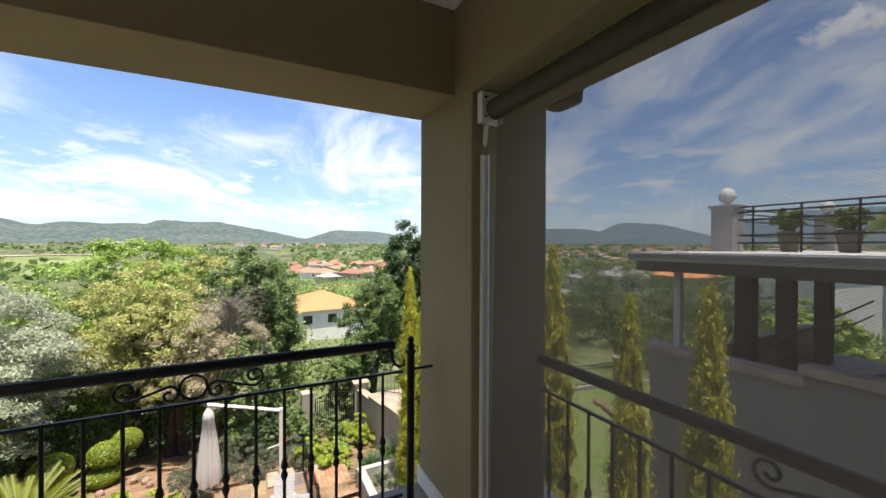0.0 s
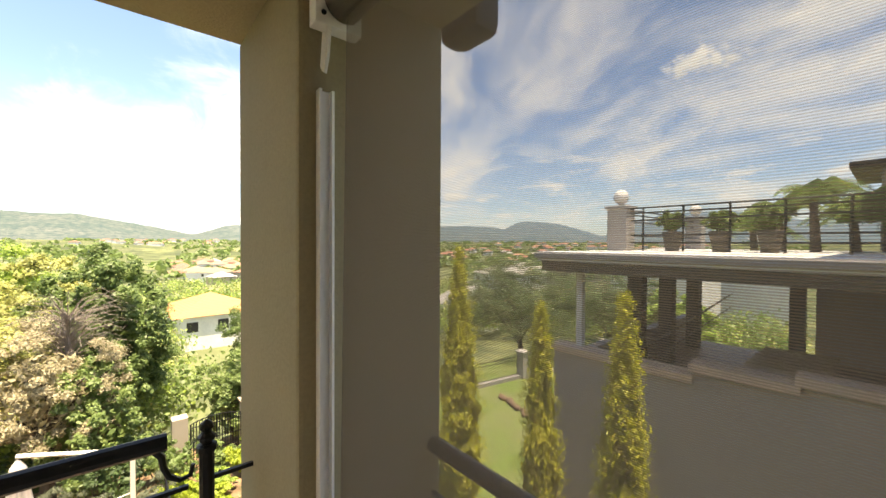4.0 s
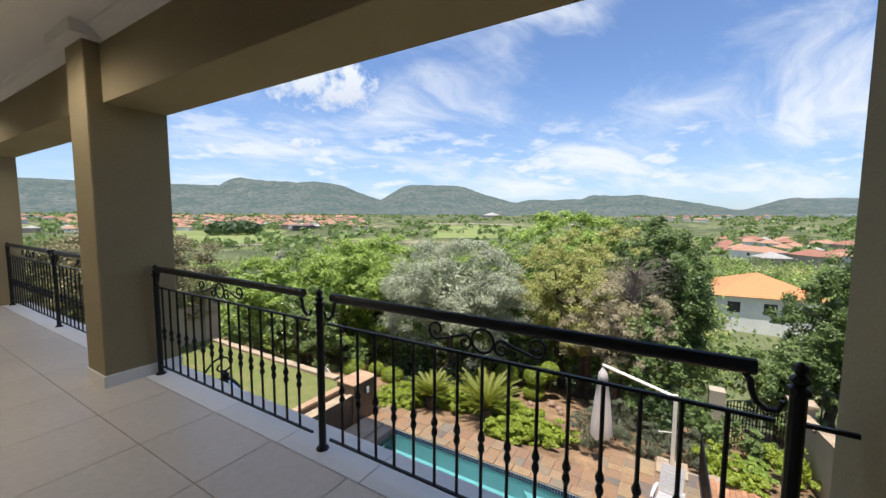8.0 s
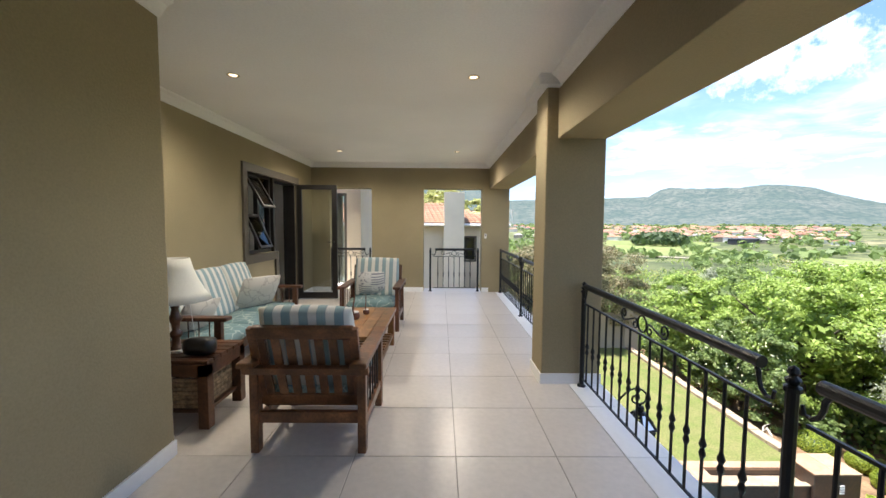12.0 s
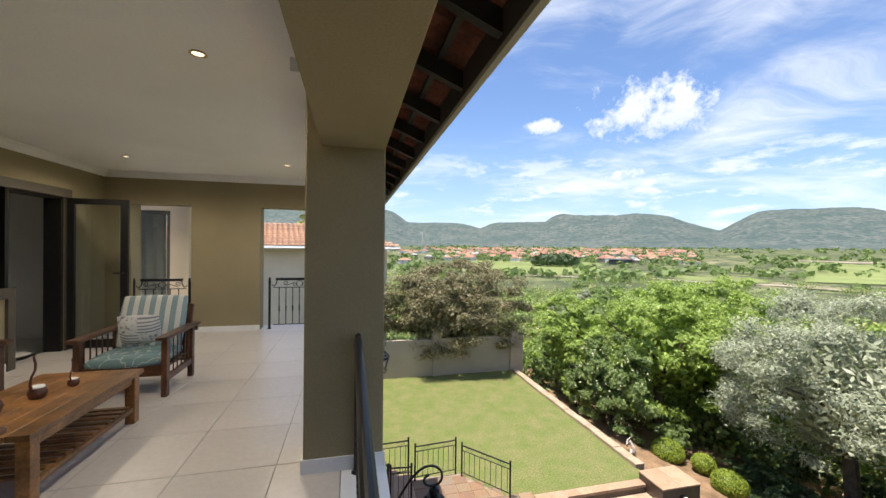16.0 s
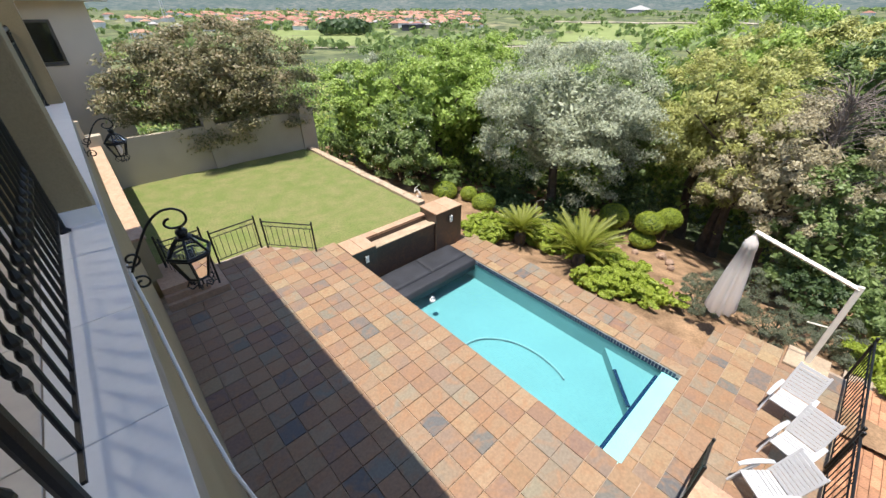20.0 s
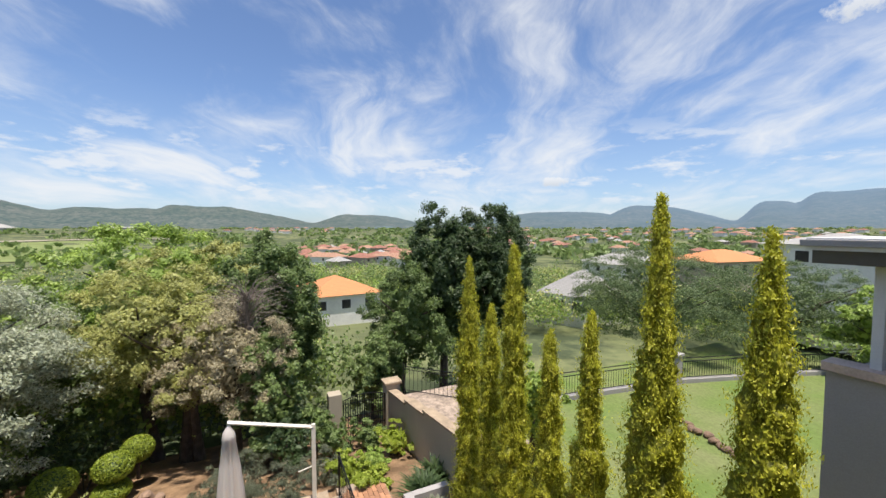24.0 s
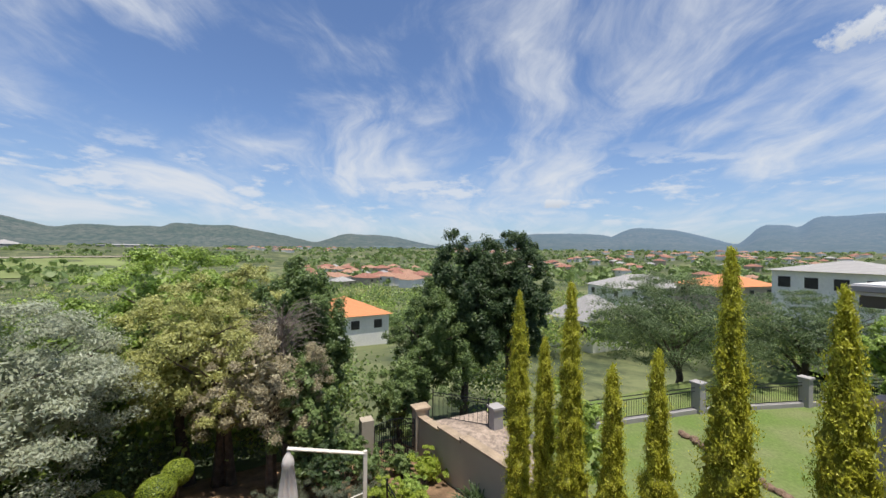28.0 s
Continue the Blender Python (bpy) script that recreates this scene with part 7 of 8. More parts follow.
# ---- lanterns on the house front ----
def lantern(y, z):
    """A six-sided lantern hung from a scrolled wall bracket: ribbed glass cap over a tapering glass cage."""
    AX = 0.40
    t = thing("wall_lantern", "black iron scroll bracket lantern with clear glass", "lantern", pose(1.66, y, z) @ Matrix.Scale(0.93, 4), "wall lanterns")
    part("wall_plate", boxb(0, 0.012, -0.02, 0.02, -0.20, 0.10, 0.003), IRON, t)
    bm = bmesh.new()
    pts = [(0.05, 0, -0.12), (0.10, 0, -0.03), (0.16, 0, 0.07), (0.23, 0, 0.17), (0.31, 0, 0.235), (0.39, 0, 0.245), (0.45, 0, 0.20), (0.455, 0, 0.14), (0.42, 0, 0.105), (0.36, 0, 0.105), (0.325, 0, 0.135), (0.335, 0, 0.17), (0.37, 0, 0.18)]
    fine = []
    for k in range(len(pts) - 1):
        p0, p1, p2, p3 = (Vector(pts[min(max(k + o, 0), len(pts) - 1)]) for o in (-1, 0, 1, 2))
        for u in (0, 0.25, 0.5, 0.75):
            fine.append(0.5 * (2 * p1 + (p2 - p0) * u + (2 * p0 - 5 * p1 + 4 * p2 - p3) * u * u + (3 * p1 - p0 - 3 * p2 + p3) * u ** 3))
    tube(bm, fine, 0.009, 7)
    part("bracket", bm, IRON, t)
    for cz, sgn in ((-0.22, -1), (-0.03, 1)):
        bm = bmesh.new()
        tube(bm, [(x, 0, zz) for x, zz in scroll_pts(0.075, cz, 0.065, 2.6 * sgn, 1.35, sgn)], 0.008, 6)
        part("scroll", bm, IRON, t)
    bm = bmesh.new()
    lathe(bm, ((0.012, 0.105), (0.012, 0.085), (0.034, 0.08), (0.04, 0.06), (0.03, 0.03), (0.055, 0.022), (0.055, 0.012)), 10, (AX, 0, 0))
    part("collar", bm, IRON, t)

    def ring(r, k, zz):
        a = math.pi * k / 3 + 0.26
        return Vector((AX + r * math.cos(a), r * math.sin(a), zz))

    levels = ((0.05, 0.015), (0.148, -0.10), (0.135, -0.125), (0.075, -0.315))
    for nm, (r0, z0), (r1, z1) in (("cap_frame", levels[0], levels[1]), ("cage", levels[2], levels[3])):
        bm = bmesh.new()
        tube(bm, [ring(r0, k, z0) for k in range(7)], 0.009, 5, False)
        tube(bm, [ring(r1, k, z1) for k in range(7)], 0.013 if nm == "cap_frame" else 0.010, 5, False)
        f = part(nm, bm, IRON, t)
        for k in range(6):
            bm = bmesh.new()
            tube(bm, [ring(r0, k, z0), ring(r1, k, z1)], 0.0105, 5)
            part("bar", bm, IRON, f)
        bm = bmesh.new()
        a = [bm.verts.new(ring(r0 * 0.97, k, z0)) for k in range(6)]
        b = [bm.verts.new(ring(r1 * 0.97, k, z1)) for k in range(6)]
        for k in range(6):
            bm.faces.new((a[k], a[(k + 1) % 6], b[(k + 1) % 6], b[k]))
        part("glass", bm, GLASS, f)
    bm = bmesh.new()
    lathe(bm, ((0.02, -0.305), (0.03, -0.28), (0.045, -0.225), (0.03, -0.17), (0.018, -0.15)), 12, (AX, 0, 0))
    part("bulb", bm, WHITE, t, "white lamp bulb", smooth=True)
    bm = bmesh.new()
    lathe(bm, ((0.022, -0.15), (0.022, -0.09), (0.01, -0.085)), 10, (AX, 0, 0))
    part("socket", bm, IRON, t)
    for k in range(6):
        bm = bmesh.new()
        e = ring(1.0, k, 0) - Vector((AX, 0, 0))
        c = Vector((AX, 0, 0))
        tube(bm, [c + e * 0.07 + Vector((0, 0, -0.315)), c + e * 0.10 + Vector((0, 0, -0.36)), c + e * 0.075 + Vector((0, 0, -0.40)), c + e * 0.035 + Vector((0, 0, -0.385)), c + e * 0.03 + Vector((0, 0, -0.42))], 0.006, 5)
        part("finial", bm, IRON, t)


lantern(3.70, -0.25)
lantern(8.15, -0.46)
cb = thing("drain_hose", "thin white hose hanging down the lower wall", "hose", pose(1.67, 2.95, -0.3))
bm = bmesh.new()
tube(bm, [(0.02, 0.8, -0.02), (0.03, 0.6, -0.3), (0.03, 0.2, -0.85), (0.06, -0.15, -1.15), (0.10, -0.25, -1.45), (0.06, -0.1, -1.6)], 0.012, 6)
part("hose", bm, WHITE, cb)


# ---- pool furniture ----
def parasol():
    t = thing("parasol", "closed grey-beige cantilever parasol on a white frame", "parasol", LOW @ pose(9.78, 0.02, DECK))
    ALW = mat("cream_metal", (0.72, 0.68, 0.60), 0.45, var=0.04, bump=0.02)
    part("base_slab", boxb(-0.3, 0.3, -0.3, 0.3, 0, 0.05, 0.012), COPING, t)
    bm = bmesh.new()
    box(bm, -0.03, 0.03, -0.04, 0.04, 0.05, 1.72, 0.008)
    part("mast", bm, ALW, t)
    bm = bmesh.new()
    a, b = Vector((0, 0, 1.66)), Vector((0.05, 1.52, 2.06))
    tube(bm, [a, b], 0.04, 4)
    part("boom", bm, ALW, t)
    bm = bmesh.new()
    n, rows = 32, []
    for k, (r, z) in enumerate(((0.02, 2.0), (0.10, 1.86), (0.12, 1.75), (0.09, 1.68), (0.14, 1.2), (0.185, 0.65), (0.21, 0.30), (0.20, 0.22))):
        rows.append([bm.verts.new((0.05 + 0.05 * (2.0 - z) + r * (1 + 0.28 * math.sin(8 * q) * (k > 2)) * math.cos(q), 1.5 + r * (1 + 0.28 * math.sin(8 * q) * (k > 2)) * math.sin(q), z + 0.04 * math.sin(8 * q + 1) * (k > 6))) for q in [2 * math.pi * i / n for i in range(n)]])
    for p, q in zip(rows, rows[1:]):
        for i in range(n):
            bm.faces.new((p[i], p[(i + 1) % n], q[(i + 1) % n], q[i]))
    part("canopy", bm, leafmat("parasol_cloth", ((0.76, 0.70, 0.66), (0.80, 0.74, 0.70), (0.84, 0.78, 0.74)), 0.9, trans=0.3), t, smooth=True)
    bm = bmesh.new()
    tube(bm, [(0.05, 1.5, 2.04), (0.13, 1.5, 0.2)], 0.015, 6)
    part("pole", bm, ALW, t)
    bm = bmesh.new()
    tube(bm, [(0, 0.3, 0.8), (0, 0.0, 0.85)], 0.012, 6)
    part("crank", bm, ALW, t)


parasol()
PLASTIC = mat("white_plastic", (0.42, 0.42, 0.435), 0.35, var=0.03, scale=4, fine=60, bump=0.02)


def pool_chair(x, y, a, recline=24):
    t = thing("pool_chair", "white plastic slatted reclining pool chair", "chair", LOW @ pose(x, y, DECK, 0, 0, a) @ Matrix.Scale(0.74, 4), "white pool chairs")
    for s in (-1, 1):
        for nm, a, b in (("front_leg", (s * 0.29, 0.34, 0.0), (s * 0.28, 0.02, 0.55)), ("rear_leg", (s * 0.29, -0.36, 0.0), (s * 0.28, 0.10, 0.37))):
            bm = bmesh.new()
            a, b = Vector(a), Vector(b)
            mid = a.lerp(b, 0.5) + Vector((0, 0.02, 0.02))
            for p, q in ((a, mid), (mid, b)):
                side, run = Vector((0.016, 0, 0)), (q - p).normalized().cross(Vector((1, 0, 0))) * 0.032
                vs = [bm.verts.new(c + u * side + v * run) for c in (p, q) for u, v in ((-1, -1), (1, -1), (1, 1), (-1, 1))]
                for f in ((0, 1, 2, 3), (7, 6, 5, 4), (0, 4, 5, 1), (1, 5, 6, 2), (2, 6, 7, 3), (3, 7, 4, 0)):
                    bm.faces.new([vs[k] for k in f])
            bmesh.ops.recalc_face_normals(bm, faces=bm.faces)
            part(nm, bm, PLASTIC, t)
        bm = bmesh.new()
        rows = []
        for k in range(9):
            u = k / 8
            y0, z0, w = -0.28 + 0.62 * u, 0.555 + 0.035 * math.sin(math.pi * u) - 0.05 * u ** 4, 0.030 + 0.012 * math.sin(math.pi * u)
            rows.append([bm.verts.new((s * 0.30 + dx * w, y0, z0 + dz)) for dx, dz in ((-1, -0.012), (1, -0.012), (1, 0.012), (-1, 0.012))])
        for p, q in zip(rows, rows[1:]):
            for k in range(4):
                bm.faces.new((p[k], p[(k + 1) % 4], q[(k + 1) % 4], q[k]))
        bm.faces.new(rows[0]); bm.faces.new(rows[-1][::-1])
        bmesh.ops.recalc_face_normals(bm, faces=bm.faces)
        part("armrest", bm, PLASTIC, t)
    for k in range(7):
        part("seat_slat", boxb(-0.25, 0.25, -0.20 + k * 0.075, -0.133 + k * 0.075, 0.375 + 0.004 * abs(k - 3), 0.395 + 0.004 * abs(k - 3), 0.006), PLASTIC, t)
    b = new("backrest")
    b.parent = t
    b.matrix_basis = Matrix.Translation((0, -0.20, 0.39)) @ Matrix.Rotation(radians(recline), 4, "X")
    for k in range(9):
        part("back_slat", boxb(-0.24, 0.24, -0.012, 0.012, 0.03 + k * 0.075, 0.094 + k * 0.075, 0.006), PLASTIC, b)
    for s in (-1, 1):
        part("stile", boxb(s * 0.25 - 0.02, s * 0.25 + 0.02, -0.015, 0.015, 0.0, 0.72, 0.008), PLASTIC, b)


pool_chair(8.24, 0.09, 78)
pool_chair(7.40, -0.10, 72)
pool_chair(6.52, 0.02, 48, 24)
fl = thing("chlorine_float", "small white floating chlorine dispenser in the pool", "float", LOW @ pose(6.1, 5.95, DECK - 0.15))
bm = bmesh.new()
lathe(bm, ((0.05, 0), (0.07, 0.02), (0.07, 0.05), (0.04, 0.07), (0.04, 0.12), (0.01, 0.13)), 12)
part("body", bm, PLASTIC, fl)
hs = thing("pool_hose", "pale ribbed cleaner hose curving under the water", "hose", LOW @ pose(0, 0, DECK - 0.22))
bm = bmesh.new()
tube(bm, [(6.0 + 0.9 * math.cos(a), 3.6 + 1.2 * math.sin(a), -0.32) for a in np.linspace(-0.6, 2.2, 24)], 0.02, 6)
part("hose", bm, PLASTIC, hs)


# ---- gate, side wall and the next garden ----
def side_wall():
    w = thing("side_wall", "stepped taupe plastered side wall with pale cappings", "wall", kind="structure")
    for x0, x1, za, zb in ((9.6, 12.0, -3.62, -3.98), (12.0, 13.6, -4.08, -4.33), (13.6, 15.4, -4.43, -4.72)):
        for nm, y0, y1, lo, hi, m, e in (("panel", -3.55, -3.32, -4.0, 0.0, CREAMWALL, 0.0), ("capping", -3.6, -3.27, 0.0, 0.06, COPING, 0.02)):
            bm = bmesh.new()
            vs = [bm.verts.new((x, y, z)) for x, zt in ((x0 - e, za), (x1 + e, zb)) for y in (y0, y1) for z in ((zt + lo, zt + hi) if nm == "capping" else (-7.2, zt))]
            for f in ((0, 1, 3, 2), (4, 6, 7, 5), (0, 4, 5, 1), (2, 3, 7, 6), (1, 5, 7, 3), (0, 2, 6, 4)):
                bm.faces.new([vs[k] for k in f])
            bmesh.ops.recalc_face_normals(bm, faces=bm.faces)
            part(nm, bm, m, w)
    part("pier", boxb(15.4, 15.85, -3.75, -3.2, -7.2, -4.45, 0.01), CREAMWALL, w)
    part("pier_cap", boxb(15.34, 15.91, -3.81, -3.14, -4.45, -4.36, 0.015), COPING, w)
    part("pier", boxb(15.3, 15.75, -1.55, -1.1, -7.2, -4.45, 0.01), CREAMWALL, w)
    g = thing("garden_gate", "black iron garden gate with an arched top", "gate", pose(15.55, -1.6, -6.45))
    n = 19
    for k in range(n):
        y = -0.04 - k * 1.55 / (n - 1)
        u = (k / (n - 1)) * 2 - 1
        bm = bmesh.new()
        tube(bm, [(0, y, 0.05), (0, y, 1.65 + 0.14 * (1 - u * u))], 0.014 if k % 9 else 0.024, 6)
        part("bar", bm, IRON, g)
    bm = bmesh.new()
    tube(bm, [(0, -0.04 - 1.55 * q, 1.65 + 0.14 * (1 - (2 * q - 1) ** 2)) for q in np.linspace(0, 1, 12)], 0.016, 6)
    part("top_rail", bm, IRON, g)
    for z in (0.12, 0.6, 1.0, 1.5):
        part("rail", boxb(-0.012, 0.012, -1.6, -0.03, z, z + 0.025), IRON, g)
    for k in range(6):
        c = -0.2 - k * 0.24
        bm = bmesh.new()
        tube(bm, [(0, c + 0.09 * math.cos(q), 0.36 + 0.18 * math.sin(q)) for q in np.linspace(0, 2 * math.pi, 12)], 0.011, 5, False)
        part("scroll", bm, IRON, g)
    struct("gravel", "pinkish gravel yard behind the side wall", boxb(9.6, 15.0, -6.0, -3.55, -9, -4.75), mat("gravel", (0.42, 0.33, 0.26), 0.95, var=0.25, scale=6, fine=45, bump=0.8))


side_wall()
LAWN2 = mat("lush_lawn", (0.12, 0.175, 0.045), 0.9, var=0.18, scale=0.7, fine=12, bump=0.5, spec=0.15, col2=(0.17, 0.19, 0.08))
struct("lawn_2", "lush green lawn of the next garden", boxb(-0.4, 15.0, -26, -3.56, -9, -5.3), LAWN2)


def iron_fence(x0, y0, x1, y1, z, posts, first=True):
    t = thing("fence", "black iron fence between grey plastered posts", "fence", kind="structure")
    L = math.hypot(x1 - x0, y1 - y0)
    ux, uy = (x1 - x0) / L, (y1 - y0) / L
    for k in range(posts):
        u = L * k / (posts - 1)
        x, y = x0 + ux * u, y0 + uy * u
        if k or first:
            p = part("post", boxb(x - 0.2, x + 0.2, y - 0.2, y + 0.2, z - 0.4, z + 1.15, 0.01), GREYWALL, t)
            part("post_cap", boxb(x - 0.25, x + 0.25, y - 0.25, y + 0.25, z + 1.15, z + 1.25, 0.015), GREYWALL, p)
        if k < posts - 1:
            sp = L / (posts - 1)
            for zz in (0.15, 0.85, 1.0):
                bm = bmesh.new()
                tube(bm, [(x + ux * 0.2, y + uy * 0.2, z + zz), (x + ux * (sp - 0.2), y + uy * (sp - 0.2), z + zz)], 0.02, 5)
                part("rail", bm, IRON, t)
            n = int(sp / 0.13)
            for i in range(n):
                q = 0.25 + i * (sp - 0.5) / n
                bm = bmesh.new()
                tube(bm, [(x + ux * q, y + uy * q, z + 0.15), (x + ux * q, y + uy * q, z + 0.85)], 0.009, 4)
                part("bar", bm, IRON, t)
            part("kerb", boxb(0.2, sp - 0.2, -0.1, 0.1, z - 0.3, z + 0.08), GREYWALL, t, m=pose(x, y, 0, 0, 0, math.degrees(math.atan2(uy, ux))))


garden_rail(13.75, -5.4, 15.3, -3.85, -4.78, h=1.0, n=13, nm="black iron railing beside the gravel yard")
iron_fence(13.6, -5.6, 12.2, -15.2, -5.2, 2)
iron_fence(12.2, -15.2, 10.6, -20.5, -5.2, 2, False)
iron_fence(10.6, -20.5, 8.8, -25.6, -5.2, 2, False)
rk = thing("rock_edging", "row of rough brown edging rocks on the lawn", "rocks", kind="structure")
rr = np.random.default_rng(4)
for k in range(20):
    bm = bmesh.new()
    bmesh.ops.create_icosphere(bm, subdivisions=2, radius=0.2)
    for v in bm.verts:
        v.co *= 0.75 + 0.5 * noise.noise(v.co * 3 + Vector((k * 3, 0, 0)))
        v.co.z *= 0.7
    part("rock", bm, mat("rough_rock", (0.24, 0.155, 0.105), 0.9, var=0.25, scale=5, fine=30, bump=0.6), rk, m=pose(11.2 - 0.25 * k, -12.6 + 0.08 * k + rr.uniform(-.15, .15), -5.22, 0, 0, rr.uniform(0, 360)))

# ---- grey neighbour house ----
WHITEB = mat("white_trim", (0.70, 0.69, 0.67), 0.6, var=0.04, scale=3, fine=50, bump=0.05)
# near-black with shade painted in, for rooms, windows, slits and patio columns
SHADE_DARK = mat("painted_shade", (0.05, 0.045, 0.04), 0.9, var=0.2, scale=1.0, fine=20)


def grey_house():
    h = thing("neighbour_house", "large grey plastered neighbour house with a terrace", "house", pose(0.13, 0, -0.1))
    bm = bmesh.new()
    X0, Y = -0.45, -5.9
    # front wall pieces round two windows
    xs = ((X0, -0.78, -5.8, 4.05), (-0.78, -1.97, 0.64, 4.05), (-0.78, -1.97, -5.8, -0.46), (-1.97, -3.35, -5.8, 4.05), (-3.35, -4.55, 0.64, 4.05), (-3.35, -4.55, -5.8, -0.46), (-4.55, -9.5, -5.8, 4.05))
    for a, b, z0, z1 in xs:
        box(bm, b, a, Y - 0.25, Y, z0, z1)
    box(bm, X0 - 0.25, X0, -16, Y - 0.25, -5.8, 4.05)
    box(bm, -9.5, X0 - 0.25, -16, -15.7, -5.8, 4.05); box(bm, -9.5, -9.2, -15.7, Y - 0.25, -5.8, 4.05)
    box(bm, -9.2, X0 - 0.25, -15.7, Y - 0.25, 4.0, 4.05)
    part("wall", bm, GREYWALL, h)
    for wx0, wx1 in ((-1.97, -0.78), (-4.55, -3.35)):
        w = new("window")
        w.parent = h
        bm = bmesh.new()
        for b in ((wx0 - 0.1, wx1 + 0.1, 0.64, 0.76), (wx0 - 0.1, wx1 + 0.1, -0.58, -0.46), (wx0 - 0.1, wx0, -0.46, 0.64), (wx1, wx1 + 0.1, -0.46, 0.64)):
            box(bm, b[0], b[1], Y - 0.02, Y + 0.035, b[2], b[3])
        part("surround", bm, WHITEB, w)
        part("pane", boxb(wx0, wx1, Y - 0.16, Y - 0.15, -0.46, 0.64), GLASS, w)
        bm = bmesh.new()
        n = 40
        rows = [[bm.verts.new((wx0 + (wx1 - wx0) * i / n, Y - 0.3 + 0.025 * math.sin(i * 1.3), z)) for i in range(n + 1)] for z in (-0.46, 0.64)]
        for i in range(n):
            bm.faces.new((rows[0][i], rows[0][i + 1], rows[1][i + 1], rows[1][i]))
        part("curtain", bm, mat("brown_curtain", (0.24, 0.19, 0.15), 0.9, var=0.15, scale=6, fine=60), w)
    for k in range(16):
        z = 3.45 - k * 0.31
        part("slit", boxb(-2.66, -2.14, Y - 0.004, Y + 0.008, z, z + 0.02), SHADE_DARK, h)
    for x in (0.2, 0.9):
        part("wall_lamp", boxb(x - 0.03, x + 0.03, Y, Y + 0.05, -1.82, -1.72, 0.01), WHITEB, h)
    # roof with a wide eave
    bm = bmesh.new()
    a = [bm.verts.new(p) for p in ((0.12, -5.70, 4.12), (0.12, -16.4, 4.12), (-9.9, -16.4, 4.12), (-9.9, -5.70, 4.12))]
    r = [bm.verts.new(p) for p in ((-4.9, -8.6, 5.5), (-4.9, -13.2, 5.5))]
    bm.faces.new((a[0], a[1], r[1], r[0])); bm.faces.new((a[2], a[3], r[0], r[1])); bm.faces.new((a[3], a[0], r[0])); bm.faces.new((a[1], a[2], r[1]))
    bm.faces.new(a[::-1])
    part("roof", bm, mat("grey_tiles", (0.30, 0.30, 0.31), 0.7, var=0.15, scale=2, fine=30, bump=0.4), h)
    part("fascia", box(boxb(-9.9, 0.14, -5.70, -5.66, 4.05, 4.13), 0.10, 0.14, -16.4, -5.70, 4.05, 4.13), FRAME_DARK, h)
    part("soffit", box(boxb(-9.9, 0.1, -5.9, -5.70, 4.03, 4.06), X0, 0.1, -16.4, -5.9, 4.03, 4.06), FRAME_DARK, h)
    bm = bmesh.new()
    tube(bm, [(-0.32, -5.82, 4.0), (-0.40, -5.84, 3.6), (-0.40, -5.84, -5.4)], 0.05, 8)
    part("downpipe", bm, GREYWALL, h)
    # patio wall with stepped coping
    for x0, x1, z in ((X0, 0.80, 0.0), (0.80, 1.88, -0.11), (1.88, 4.05, -0.28)):
        part("patio_wall", boxb(x0, x1, Y - 0.22, Y - 0.01, -5.8, z - 0.10), GREYWALL, h)
        # clay colour lightened to stand in for sunlight that the slab cuts off
        part("coping", boxb(x0 - 0.02, x1 + 0.03, Y - 0.28, Y + 0.06, z - 0.10, z + 0.02, 0.01), mat("sunlit_clay_coping", (0.66, 0.50, 0.40), 0.8, var=0.12, scale=3, fine=30, bump=0.3), h)
    part("patio_end_wall", boxb(3.85, 4.05, -12.5, Y - 0.28, -5.8, -0.5), GREYWALL, h)
    part("patio_floor", boxb(X0, 3.85, -12.5, Y - 0.22, -1.3, -1.2), mat("patio_tile", (0.20, 0.13, 0.10), 0.5, var=0.15), h)
    part("patio_back_wall", boxb(X0, 1.3, -12.6, -12.4, -1.2, 1.0), GREYWALL, h)
    # terrace roof slab with edge bands
    part("slab", boxb(X0, 4.15, -13.0, -5.65, 1.05, 1.22), FRAME, h)
    part("slab_band", boxb(X0, 4.20, -13.0, -5.60, 1.22, 1.27), WHITEB, h)
    part("slab_top", boxb(X0, 4.25, -13.05, -5.55, 1.27, 1.36, 0.01), GREYWALL, h)
    part("slab_paving", boxb(X0, 4.2, -13.0, -5.6, 1.36, 1.38), WHITEB, h)
    # the rear columns' near-black stands in for the shade under the slab
    for x, y, m, w in ((3.62, -6.05, WHITEB, 0.055), (3.5, -8.0, SHADE_DARK, 0.14), (3.5, -9.6, SHADE_DARK, 0.14), (3.5, -11.4, SHADE_DARK, 0.14), (1.6, -12.3, SHADE_DARK, 0.14)):
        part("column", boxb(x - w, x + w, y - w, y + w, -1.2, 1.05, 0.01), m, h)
    # terrace pier, globes and railing
    for x, y in ((3.85, -8.0), (3.85, -12.6)):
        part("pier", boxb(x - 0.2, x + 0.2, y - 0.2, y + 0.2, 1.38, 2.25, 0.01), GREYWALL, h)
        part("pier_cap", boxb(x - 0.24, x + 0.24, y - 0.24, y + 0.24, 2.25, 2.31, 0.01), GREYWALL, h)
        bm = bmesh.new()
        lathe(bm, ((0.05, 0), (0.05, 0.05), (0.10, 0.07), (0.145, 0.14), (0.15, 0.2), (0.12, 0.29), (0.06, 0.34), (0.01, 0.35)), 16, (x, y, 2.31))
        part("globe_lamp", bm, WHITEB, h, "white glass globe lamp", smooth=True)
    for z in (1.55, 1.7, 2.0, 2.15, 2.25):
        bm = bmesh.new()
        tube(bm, [(3.65, -8.0, z), (-0.4, -8.0, z)], 0.018, 5)
        part("terrace_rail", bm, IRON, h)
        bm = bmesh.new()
